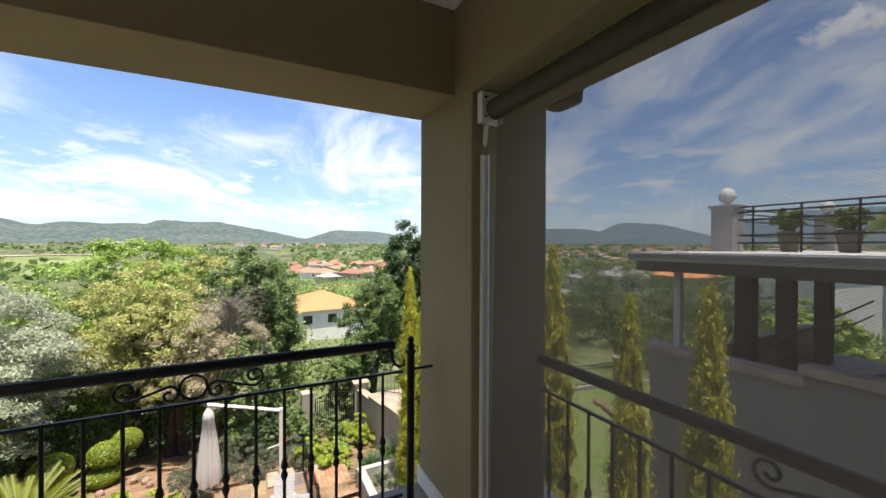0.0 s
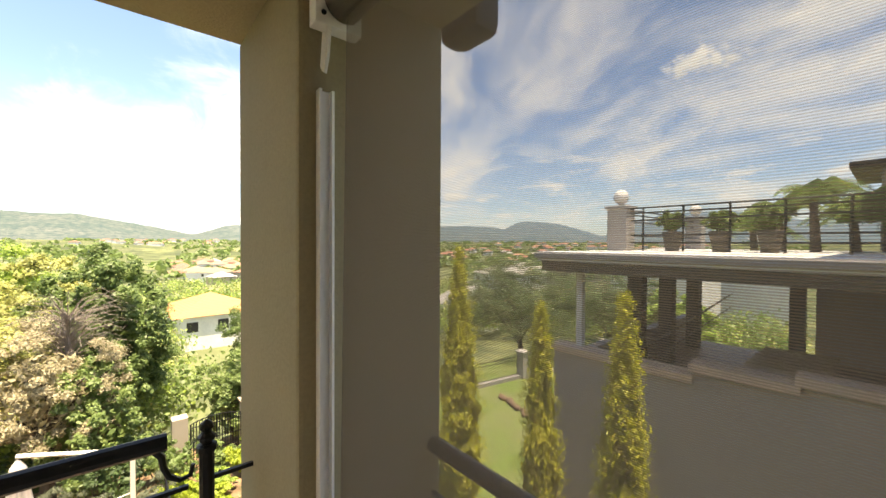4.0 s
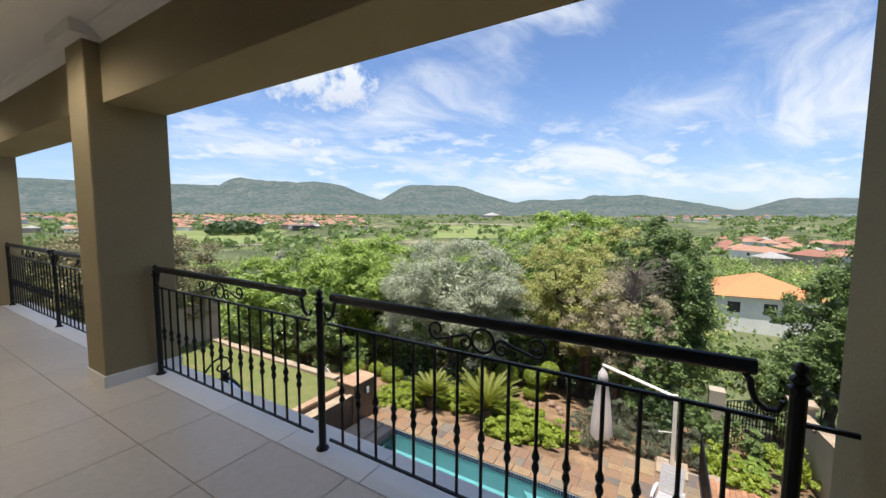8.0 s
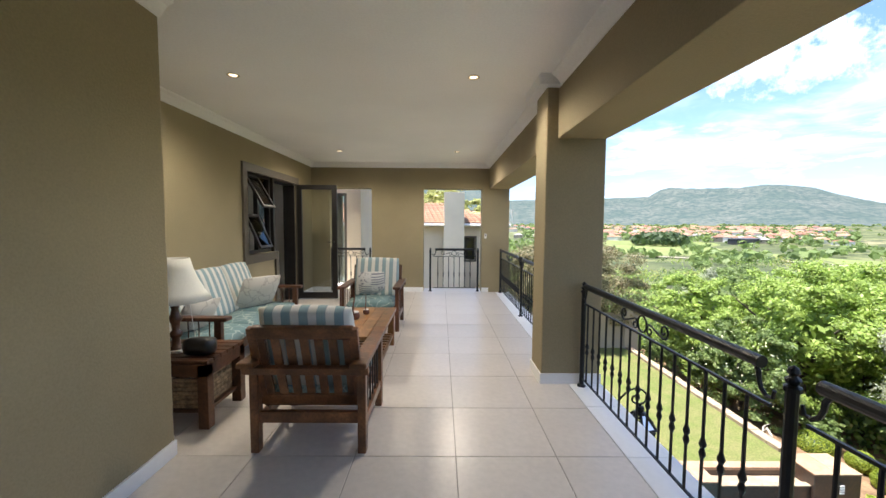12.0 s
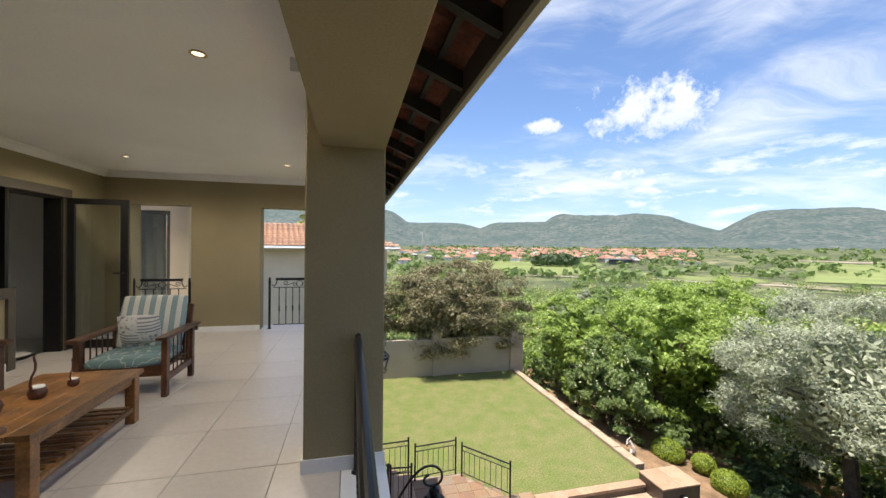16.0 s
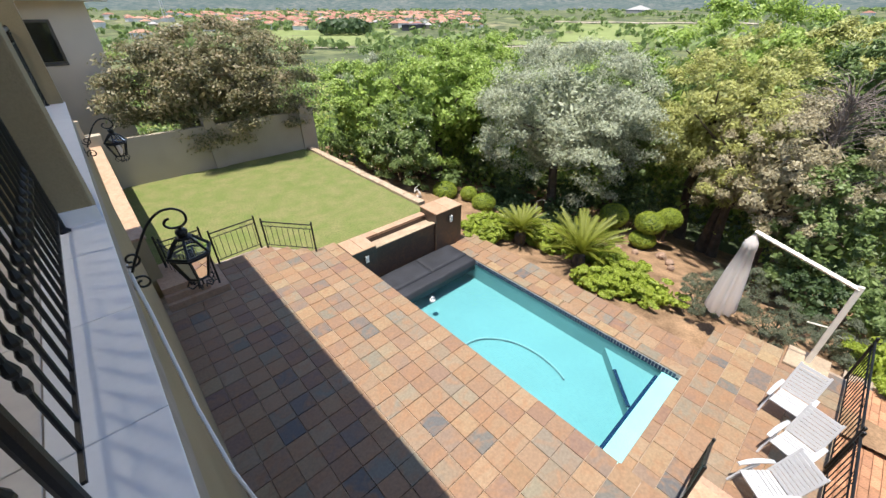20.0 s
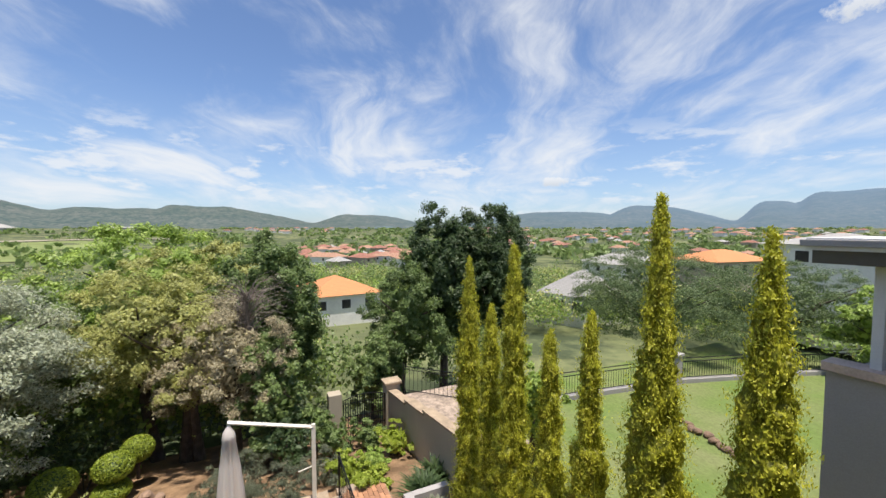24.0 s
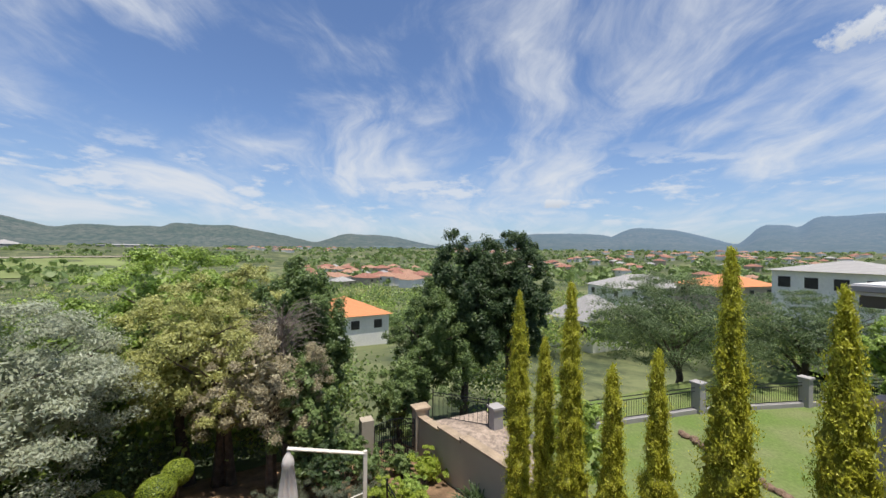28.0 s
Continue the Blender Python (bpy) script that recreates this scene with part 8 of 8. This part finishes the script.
        tube(bm, [(3.85, -8.2, z), (3.85, -12.4, z)], 0.018, 5)
        part("terrace_rail", bm, IRON, h)
    for k in range(6):
        x = 3.4 - k * 0.72
        bm = bmesh.new()
        tube(bm, [(x, -8.0, 1.38), (x, -8.0, 2.25)], 0.02, 5)
        part("terrace_post", bm, IRON, h)
    # rear wing with a lower eave
    part("rear_wing", boxb(X0, 0.35, -16.2, -13.2, 1.38, 3.3), GREYWALL, h)
    part("rear_eave", boxb(X0, 0.85, -16.6, -12.9, 3.3, 3.46, 0.02), FRAME_DARK, h)
    # patio stair rail and table
    bm = bmesh.new()
    tube(bm, [(2.9, -7.0, -1.15), (2.9, -7.0, -0.3), (2.6, -11, 0.35)], 0.02, 5)
    tube(bm, [(2.9, -7.0, -0.6), (2.6, -11, 0.05)], 0.015, 5)
    part("stair_rail", bm, IRON, h)
    t = thing("patio_table", "pale topped table on the shaded patio", "table", pose(1.33, -8.6, -1.3))
    part("top", boxb(-0.5, 0.5, -0.8, 0.8, 0.72, 0.76, 0.01), COPING, t)
    for x in (-0.42, 0.36):
        for y in (-0.72, 0.66):
            part("leg", boxb(x, x + 0.06, y, y + 0.06, 0, 0.72), FRAME, t)
    b = thing("braai_drum", "round dark drum on the shaded patio", "drum", pose(0.13, -6.9, -1.3))
    bm = bmesh.new()
    lathe(bm, ((0.22, 0), (0.26, 0.15), (0.28, 0.5), (0.26, 0.75), (0.1, 0.85)), 14)
    part("body", bm, SHADE_DARK, b)


grey_house()
for i, (x, y) in enumerate(((3.0, -8.4), (2.2, -8.4), (1.5, -8.45))):
    t = shrub("potted_plant", "bushy plant in a dark pot on the terrace", x + 0.13, y, 1.65, (.26, .26, .22), G7, 820 + i, clumps=12, per=50, size=0.05, category="plant", group="terrace pots")
    bm = bmesh.new()
    lathe(bm, ((0.12, -0.37), (0.17, -0.1), (0.19, 0.0), (0.17, 0.02)), 12)
    part("pot", bm, FRAME, t)


def palm(x, y, z, h, seed):
    rng = np.random.default_rng(seed)
    t = thing("palm", "palm with drooping feather fronds on the terrace", "palm", pose(x, y, z), "terrace palms")
    bm = bmesh.new()
    tube(bm, [(0, 0, 0), (0.05, 0, h)], [0.09, 0.06], 7)
    part("trunk", bm, BARK, t)
    V = []
    for k in range(22):
        a = 2 * math.pi * k / 22 + rng.uniform(0, 0.4)
        L = rng.uniform(0.8, 1.3)
        el = rng.uniform(0.3, 1.2)
        for i in range(1, 30):
            u = i / 30
            p = np.array([L * u * math.cos(a) * math.cos(el), L * u * math.sin(a) * math.cos(el), h + L * (math.sin(el) * u - 0.75 * u * u)])
            sd = np.array([-math.sin(a), math.cos(a), -0.5])
            for s in (-1, 1):
                e = p + np.array([-s * math.sin(a), s * math.cos(a), -0.6]) * 0.28 * (1 - 0.6 * u)
                V.append((p, p + np.array([0, 0, 0.02]), e + np.array([0.015, 0, 0]), e))
    c = new("fronds", quads_mesh("fronds", np.array(V), G7))
    c.parent = t


palm(1.9, -11.2, 1.28, 0.9, 1)
palm(1.25, -10.3, 1.28, 1.1, 2)
palm(0.33, -11.8, 1.28, 1.0, 3)
palm(0.75, -11.0, 1.28, 0.7, 4)
palm(2.5, -11.9, 1.28, 0.6, 5)
palm(0.2, -9.9, 1.28, 0.8, 6)


# ---- houses beyond ----
def hip_roof(x0, x1, y0, y1, z, rise, ov=0.5):
    bm = bmesh.new()
    x0, x1, y0, y1 = x0 - ov, x1 + ov, y0 - ov, y1 + ov
    w, d = x1 - x0, y1 - y0
    k = min(w, d) / 2
    if w >= d:
        r = ((x0 + k, (y0 + y1) / 2, z + rise), (x1 - k, (y0 + y1) / 2, z + rise))
    else:
        r = (((x0 + x1) / 2, y0 + k, z + rise), ((x0 + x1) / 2, y1 - k, z + rise))
    a = [bm.verts.new(p) for p in ((x0, y0, z), (x1, y0, z), (x1, y1, z), (x0, y1, z))]
    b = [bm.verts.new(p) for p in r]
    if w >= d:
        fs = ((a[0], a[1], b[1], b[0]), (a[1], a[2], b[1]), (a[2], a[3], b[0], b[1]), (a[3], a[0], b[0]))
    else:
        fs = ((a[0], a[1], b[0]), (a[1], a[2], b[1], b[0]), (a[2], a[3], b[1]), (a[3], a[0], b[0], b[1]))
    for f in fs:
        bm.faces.new(f)
    bm.faces.new(a[::-1])
    bmesh.ops.recalc_face_normals(bm, faces=bm.faces)
    return bm


def rooftiles(name, col, col2):
    """Rows of rounded tiles as relief and tone."""
    m = bpy.data.materials.new(name)
    m.use_nodes = True
    nt = m.node_tree
    N, L = nt.nodes.new, nt.links.new
    b = nt.nodes["Principled BSDF"]
    tc = N("ShaderNodeTexCoord")
    n = N("ShaderNodeTexNoise"); n.inputs["Scale"].default_value = 2.5; n.inputs["Detail"].default_value = 6
    L(tc.outputs["Object"], n.inputs["Vector"])
    mx = N("ShaderNodeMixRGB"); mx.inputs[1].default_value = (*col, 1); mx.inputs[2].default_value = (*col2, 1)
    L(n.outputs["Fac"], mx.inputs[0])
    w = N("ShaderNodeTexWave"); w.bands_direction = "Z"; w.wave_profile = "SAW"; w.inputs["Scale"].default_value = 2.2
    L(tc.outputs["Object"], w.inputs["Vector"])
    v = N("ShaderNodeMapRange"); v.inputs["To Min"].default_value = 0.75; v.inputs["To Max"].default_value = 1.1
    L(w.outputs["Fac"], v.inputs["Value"])
    mv = N("ShaderNodeMixRGB"); mv.blend_type = "MULTIPLY"; mv.inputs[0].default_value = 1
    L(mx.outputs[0], mv.inputs[1]); L(v.outputs[0], mv.inputs[2])
    L(mv.outputs[0], b.inputs["Base Color"])
    b.inputs["Roughness"].default_value = 0.85
    bp = N("ShaderNodeBump"); bp.inputs["Strength"].default_value = 0.8; bp.inputs["Distance"].default_value = 0.05
    L(w.outputs["Fac"], bp.inputs["Height"]); L(bp.outputs[0], b.inputs["Normal"])
    return m


ORANGE = rooftiles("orange_tiles", (0.66, 0.27, 0.11), (0.56, 0.21, 0.09))
CLAY = rooftiles("weathered_clay", (0.42, 0.24, 0.16), (0.33, 0.18, 0.12))
GREYR = rooftiles("grey_roof", (0.40, 0.38, 0.36), (0.30, 0.29, 0.28))
RED = rooftiles("red_tiles", (0.34, 0.155, 0.105), (0.27, 0.12, 0.085))
PALE = mat("pale_wall", (0.78, 0.76, 0.72), 0.85, var=0.06, scale=0.4, fine=5, bump=0.0)


def tiled_slope(parent, x0, x1, y0, z0, rise, run):
    """Rows of curved clay tiles on a slope that rises away along y."""
    nrow = int(run / 0.33)
    sl = rise / run
    n = int((x1 - x0) / 0.24)
    for r in range(nrow):
        bm = bmesh.new()
        ya, yb = y0 + r * run / nrow, y0 + (r + 1.12) * run / nrow
        ext = (x1 - x0) * 0.0
        xa, xb = x0 + run * r / nrow * 0.9, x1 - run * r / nrow * 0.9
        n = max(2, int((xb - xa) / 0.24))
        for i in range(n):
            xx = xa + i * (xb - xa) / n
            w = (xb - xa) / n
            prof = [(xx + w * (0.5 - 0.5 * math.cos(math.pi * k / 4)), 0.05 * math.sin(math.pi * k / 4)) for k in range(5)]
            a = [bm.verts.new((p, ya, z0 + sl * (ya - y0) + q + 0.04)) for p, q in prof]
            b = [bm.verts.new((p, yb, z0 + sl * (yb - y0) + q)) for p, q in prof]
            for k in range(4):
                bm.faces.new((a[k], a[k + 1], b[k + 1], b[k]))
        part("tile_course", bm, ROOFTILE, parent)


CREAMH = mat("cream_house_plaster", (0.76, 0.65, 0.50), 0.85, var=0.06, scale=0.8, fine=60, bump=0.2, spec=0.2)


def cream_house():
    h = thing("cream_house", "cream plastered house with a clay tiled roof", "house")
    X1, Y0 = 3.1, 19.3
    for a, b, z0, z1 in ((-9.5, 1.35, -5.5, 1.4), (2.0, X1, -5.5, 1.4), (1.35, 2.0, 0.75, 1.4), (1.35, 2.0, -5.5, -0.35)):
        part("front_wall", boxb(a, b, Y0, Y0 + 0.25, z0, z1), CREAMH, h)
    bm = bmesh.new()
    box(bm, X1 - 0.25, X1, Y0 + 0.25, 25.5, -5.5, 1.4); box(bm, -9.5, X1 - 0.25, 25.25, 25.5, -5.5, 1.4); box(bm, -9.5, -9.25, Y0 + 0.25, 25.25, -5.5, 1.4)
    part("wall", bm, CREAMH, h)
    w = new("window")
    w.parent = h
    bm = bmesh.new()
    for b in ((1.28, 2.07, 0.75, 0.83), (1.28, 2.07, -0.45, -0.35), (1.28, 1.35, -0.35, 0.75), (2.0, 2.07, -0.35, 0.75)):
        box(bm, b[0], b[1], Y0 - 0.03, Y0 + 0.02, b[2], b[3])
    part("frame", bm, FRAME, w)
    part("pane", boxb(1.35, 2.0, Y0 + 0.1, Y0 + 0.11, -0.35, 0.75), GLASS, w)
    # dark sheet behind the pane paints the unlit room
    part("room", boxb(1.3, 2.05, Y0 + 0.4, Y0 + 0.42, -0.4, 0.8), SHADE_DARK, w)
    part("roof", hip_roof(-9.5, X1, Y0, 25.5, 1.4, 1.15, 0.55), CLAY, h)
    tiled_slope(h, -10.0, X1 + 0.55, Y0 - 0.55, 1.42, 1.15, 3.65)
    part("fascia", boxb(-10.0, X1 + 0.55, Y0 - 0.6, Y0 - 0.56, 1.3, 1.45), WHITEB, h)
    bm = bmesh.new()
    tube(bm, [(-10, Y0 - 0.63, 1.36), (X1 + 0.55, Y0 - 0.63, 1.36)], 0.05, 6)
    part("gutter", bm, WHITEB, h)
    part("chimney", boxb(0.45, 1.40, Y0 - 0.9, Y0 + 0.3, -5.5, 2.9, 0.01), CREAMH, h)


cream_house()


def side_wing():
    """The part of the house beyond the end opening: a pier beside a curtained sliding door."""
    w = thing("side_wing", "cream house wing with a brown framed sliding door", "house")
    part("pier", boxb(-1.91, -1.58, 9.5, 9.8, -4.3, 2.7, 0.008), CREAMH, w)
    part("wall", boxb(-1.83, -1.58, 9.8, 13.0, -4.3, 2.7), CREAMH, w)
    part("lintel", boxb(-3.6, -1.91, 9.52, 9.75, 2.1, 2.7), CREAMH, w)
    part("balcony_floor", boxb(-3.6, -1.58, 8.56, 9.5, -0.25, -0.02), LEDGE, w)
    d = new("sliding_door")
    d.parent = w
    for x0, x1 in ((-1.98, -1.915), (-2.75, -2.69), (-3.6, -3.54)):
        part("stile", boxb(x0, x1, 9.55, 9.60, -0.02, 2.1, 0.004), FRAME, d)
    part("top_frame", boxb(-3.54, -1.98, 9.55, 9.60, 2.03, 2.1), FRAME, d)
    part("pane", boxb(-3.54, -1.98, 9.57, 9.575, -0.02, 2.03), GLASS, d)
    bm = bmesh.new()
    n = 60
    rows = [[bm.verts.new((-3.54 + 1.5 * i / n, 9.68 + 0.03 * math.sin(i * 0.9), z)) for i in range(n + 1)] for z in (0.0, 2.05)]
    for i in range(n):
        bm.faces.new((rows[0][i], rows[0][i + 1], rows[1][i + 1], rows[1][i]))
    part("curtain", bm, mat("sheer_curtain", (0.62, 0.58, 0.52), 0.9, var=0.1, scale=8, fine=60), d)


side_wing()
tree("garden_tree", "bright tree rising behind the clay tiled roof", 0.4, 29.5, -5, 9.8, (3.4, 2.8, 2.6), G4, 990, clumps=70, per=70, size=0.13)


def simple_house(name, label, x, y, z, w, d, h, rise, wall, roof, rot=0.0, wins=3, group=""):
    t = thing(name, label, "house", pose(x, y, z, 0, 0, rot), group)
    part("wall", boxb(-w / 2, w / 2, -d / 2, d / 2, -2, h), wall, t)
    part("roof", hip_roof(-w / 2, w / 2, -d / 2, d / 2, h, rise), roof, t)
    for k in range(wins):
        u = -w / 2 + (k + 0.5) * w / wins
        f = d / 2 if y < 0 else -d / 2
        part("window", boxb(u - 0.6, u + 0.6, f - 0.04, f + 0.04, h - 1.9, h - 0.7), SHADE_DARK, t)
        v = -d / 2 + (k + 0.5) * d / wins
        part("window", boxb(-w / 2 - 0.04, -w / 2 + 0.02, v - 0.6, v + 0.6, h - 1.9, h - 0.7), SHADE_DARK, t)
    return t


simple_house("villa", "white walled villa with a bright orange tiled roof", 60, -8.9, -13.6, 10.5, 10, 6.0, 2.2, PALE, ORANGE, 6)
simple_house("villa", "low house with a pale grey tiled roof", 42, -40, -12, 7, 9, 4.6, 3.0, PALE, GREYR, 10)
simple_house("villa", "grey roofed house among the trees", 62, -76, -12, 12, 18, 6.0, 2.6, PALE, GREYR, -12)
simple_house("villa", "house with an orange tiled roof", 47, -82, -9, 10, 14, 4.4, 2.0, CREAMWALL, ORANGE, -8)
simple_house("villa", "modern white double storey house with a grey roof", 20.5, -56, -9, 10, 9, 8.8, 1.2, PALE, GREYR, -6, 4)
simple_house("villa", "pale double storey house with a dark balcony", 14, -70, -9, 10, 10, 8.0, 1.6, PALE, GREYR, 4, 4)
rt = np.random.default_rng(12)
protos = []
for k in range(6):
    protos.append((rt.uniform(8, 14), rt.uniform(8, 11), rt.uniform(3.0, 5.0), (RED, CLAY, RED, CLAY, GREYR, CLAY)[k], (PALE, PALE, CREAMWALL, PALE, CREAMWALL, PALE)[k]))
base = []
for k, (w, d, h, rf, wl) in enumerate(protos):
    base.append(simple_house("town_house", "small red roofed house in the valley town", -500 - 60 * k, 700, land(-500 - 60 * k, 700), w, d, h, 2.2, wl, rf, 0, 2, "valley town houses"))


def town(n, yaw0, yaw1, r0, r1):
    for k in range(n):
        a = radians(rt.uniform(yaw0, yaw1))
        r = rt.uniform(r0, r1)
        x, y = -r * math.sin(a), r * math.cos(a)
        copy_thing(base[int(rt.integers(0, 6))], pose(x, y, land(x, y), 0, 0, rt.uniform(0, 360)))


town(120, -47, -14, 470, 600)
town(12, -20, 4, 420, 620)
town(44, -112, -95, 190, 340)
town(26, -140, -120, 300, 600)
town(34, -165, -138, 260, 700)


def far_town(spans):
    """The distant roofs and walls that only show as specks, joined."""
    walls, roofs = [], {0: [], 1: []}
    for n, yaw0, yaw1, r0, r1 in spans:
        for k in range(n):
            a, r, q = radians(rt.uniform(yaw0, yaw1)), rt.uniform(r0, r1), rt.uniform(0, math.pi)
            x, y = -r * math.sin(a), r * math.cos(a)
            w, d, h = rt.uniform(4, 7), rt.uniform(4, 5.5), rt.uniform(3, 5)
            z = land(x, y)
            ux, uy = np.array([math.cos(q), math.sin(q), 0]), np.array([-math.sin(q), math.cos(q), 0])
            c = np.array([x, y, z])
            p = [c + ux * w * sx + uy * d * sy for sx, sy in ((-1, -1), (1, -1), (1, 1), (-1, 1))]
            up, top = np.array([0, 0, h]), np.array([0, 0, h + 2.2])
            for m in range(4):
                walls.append((p[m] - up * 0.3, p[(m + 1) % 4] - up * 0.3, p[(m + 1) % 4] + up, p[m] + up))
            e = [c + up + (v - c) * 1.1 for v in p]
            ra, rb = c + top - ux * (w - d * 0.8), c + top + ux * (w - d * 0.8)
            roofs[int(rt.integers(0, 2))] += [(e[0], e[1], rb, ra), (e[2], e[3], ra, rb), (e[1], e[2], rb, rb), (e[3], e[0], ra, ra)]
    tagged(new("town_walls", quads_mesh("town_walls", np.array(walls), PALE)), "pale walls of the distant valley town", "houses", kind="stuff")
    for k, m in ((0, RED), (1, CLAY)):
        tagged(new("town_roofs", quads_mesh("town_roofs", np.array(roofs[k]), m)), "red tiled roofs of the distant valley town", "houses", kind="stuff")


far_town(((230, -47, -14, 560, 800), (30, -20, 4, 600, 780), (16, -100, -84, 700, 1000), (40, -128, -116, 700, 1050), (40, -165, -138, 600, 900)))
DKROOF = mat("dark_building", (0.07, 0.07, 0.08), 0.6, var=0.2, scale=0.1, fine=2, bump=0)
simple_house("clubhouse", "long dark flat roofed building at the field edge", -470 * math.sin(radians(-39)), 470 * math.cos(radians(-39)), -16, 46, 14, 6, 0.8, DKROOF, DKROOF, 30, 6)
simple_house("greenhouse", "pale dome shaped hall far across the valley", -900 * math.sin(radians(-66)), 900 * math.cos(radians(-66)), 0, 60, 40, 4, 7, GREYR, GREYR, 20, 1)
simple_house("greenhouse", "long pale greenhouse far across the valley", -1000 * math.sin(radians(-76)), 1000 * math.cos(radians(-76)), 2, 60, 110, 3, 2, GREYR, GREYR, 10, 1)
ra = np.random.default_rng(6)
V = shell(ra, (-410 * math.sin(radians(-30)), 410 * math.cos(radians(-30)), land(-205, 355) + 5), (24, 24, 8), 900, 0.3, -0.3)
tr = thing("grove", "broad dark round grove standing in the green field", "grove")
c = new("crown", quads_mesh("crown", leaves(ra, V[0], V[1], 2.2, 0.8, 0.5), G2)); c.parent = tr
mast = thing("lattice_mast", "thin pale lattice mast above the town", "mast", pose(112, 600, -10))
bm = bmesh.new()
for s in (-1, 1):
    tube(bm, [(s * 2, 0, 0), (s * 0.3, 0, 36)], 0.35, 4)
for k in range(9):
    tube(bm, [(-2 + 1.7 * k / 9, 0, 4 * k), (2 - 1.7 * (k + 1) / 9, 0, 4 * k + 4)], 0.2, 4)
part("lattice", bm, WHITEB, mast)

# ---- tiles of floor, ledge and deck ----
floor_ob = bpy.data.objects["floor"]
tm = slab_mesh("tile", 0.596, 0.596, 0.012, 0.002, TILE)
for i in range(-5, 2):
    for j in range(-6, 10):
        x, y = 0.404 + 0.6 * i, 2.70 + 0.6 * j
        if x + 0.6 > XF + 0.01:
            continue
        if x < -2.3 and y < 2.6:
            continue
        o = new("tile", tm)
        o.parent = floor_ob
        o.location = (x, y, 0.0)
tm2 = slab_mesh("tile", XF - 1.004 - 0.004, 0.596, 0.012, 0.002, TILE)
for j in range(-6, 10):
    o = new("tile", tm2)
    o.parent = floor_ob
    o.location = (1.004, 2.70 + 0.6 * j, 0.0)
tl = slab_mesh("tile", XL - XF, 0.63, 0.012, 0.002, LEDGE)
led = bpy.data.objects["ledge"]
for j in range(-4, 10):
    y = 2.06 + 0.634 * j
    if y < -0.3 or y > 8.0:
        continue
    o = new("tile", tl)
    o.parent = led
    o.location = (XF + 0.002, y, 0.0)
pav = bpy.data.objects["pavement"]
PITCH = 0.335
meshes = [slab_mesh("slate", 0.326, 0.326, 0.022, 0.004, SLATE), slab_mesh("slate", 0.328, 0.324, 0.022, 0.006, SLATE), slab_mesh("slate", 0.323, 0.328, 0.022, 0.005, SLATE)]
rs = np.random.default_rng(21)
far_slabs = bmesh.new()
near = 0
for i in range(12):
    for j in range(34):
        x, y = 1.61 + PITCH * i, -0.54 + PITCH * j
        cx, cy = x + 0.165, y + 0.165
        if cy > 10.6 or (cy > 9.35 and cx > 5.0 - (cy - 9.4) * 0.75) or (cx < 2.92 and cy > 9.2):
            continue
        z = DECK + rs.uniform(-0.003, 0.003)
        if near < 300 and cy > 0.2:
            o = new("slate", meshes[int(rs.integers(0, 3))])
            o.parent = pav
            o.location = (x, y, z)
            near += 1
        else:
            box(far_slabs, x, x + 0.326, y, y + 0.326, z - 0.022, z)
o = part("slate_field", far_slabs, SLATE_FAR, pav)
tagged(o, kind="stuff")
# lower terrace: broken courses of uneven slates, and the copings of the pool
pav2 = bpy.data.objects["pavement_2"]
sizes = {w: slab_mesh("slate", w - 0.007, 0.293, 0.022, 0.004, SLATE) for w in (0.22, 0.30, 0.38, 0.46)}
for x0, x1, y0, rows in ((8.11, 8.75, 1.40, 21), (5.0, 9.9, -0.54, 6)):
    for j in range(rows):
        x = x0
        while x < x1 - 0.1:
            w = 0.32 if x1 - x0 < 1 else float(rs.choice([0.22, 0.30, 0.30, 0.38, 0.46]))
            if x1 - x0 < 1:
                w = 0.30 if x == x0 else 0.38
            o = new("slate", sizes[w])
            o.parent = pav2
            o.location = (x, y0 + 0.3 * j, DECK + rs.uniform(-0.003, 0.003))
            x += w
cop2 = slab_mesh("slate", 0.405, 0.145, 0.03, 0.008, SLATE)
for i in range(12):
    o = new("slate", cop2)
    o.parent = pav2
    o.location = (5.0 + 0.41 * i, 1.262, DECK + 0.004)
cop = slab_mesh("slate", 0.24, 0.405, 0.03, 0.008, SLATE)
for j in range(14):
    o = new("slate", cop)
    o.parent = pav2
    o.location = (7.86, 1.38 + 0.42 * j, DECK + 0.012)
bt = slab_mesh("brick", 0.215, 0.105, 0.02, 0.003, mat("brick_paver", (0.40, 0.20, 0.11), 0.8, var=0.2, scale=4, fine=40, bump=0.4, rnd=0.25))
pth = bpy.data.objects["path"]
for i in range(26):
    for j in range(9):
        o = new("brick", bt)
        o.parent = pth
        o.location = (4.6 + 0.22 * i + (0.11 if j % 2 else 0), -1.6 + 0.11 * j, -4.60)
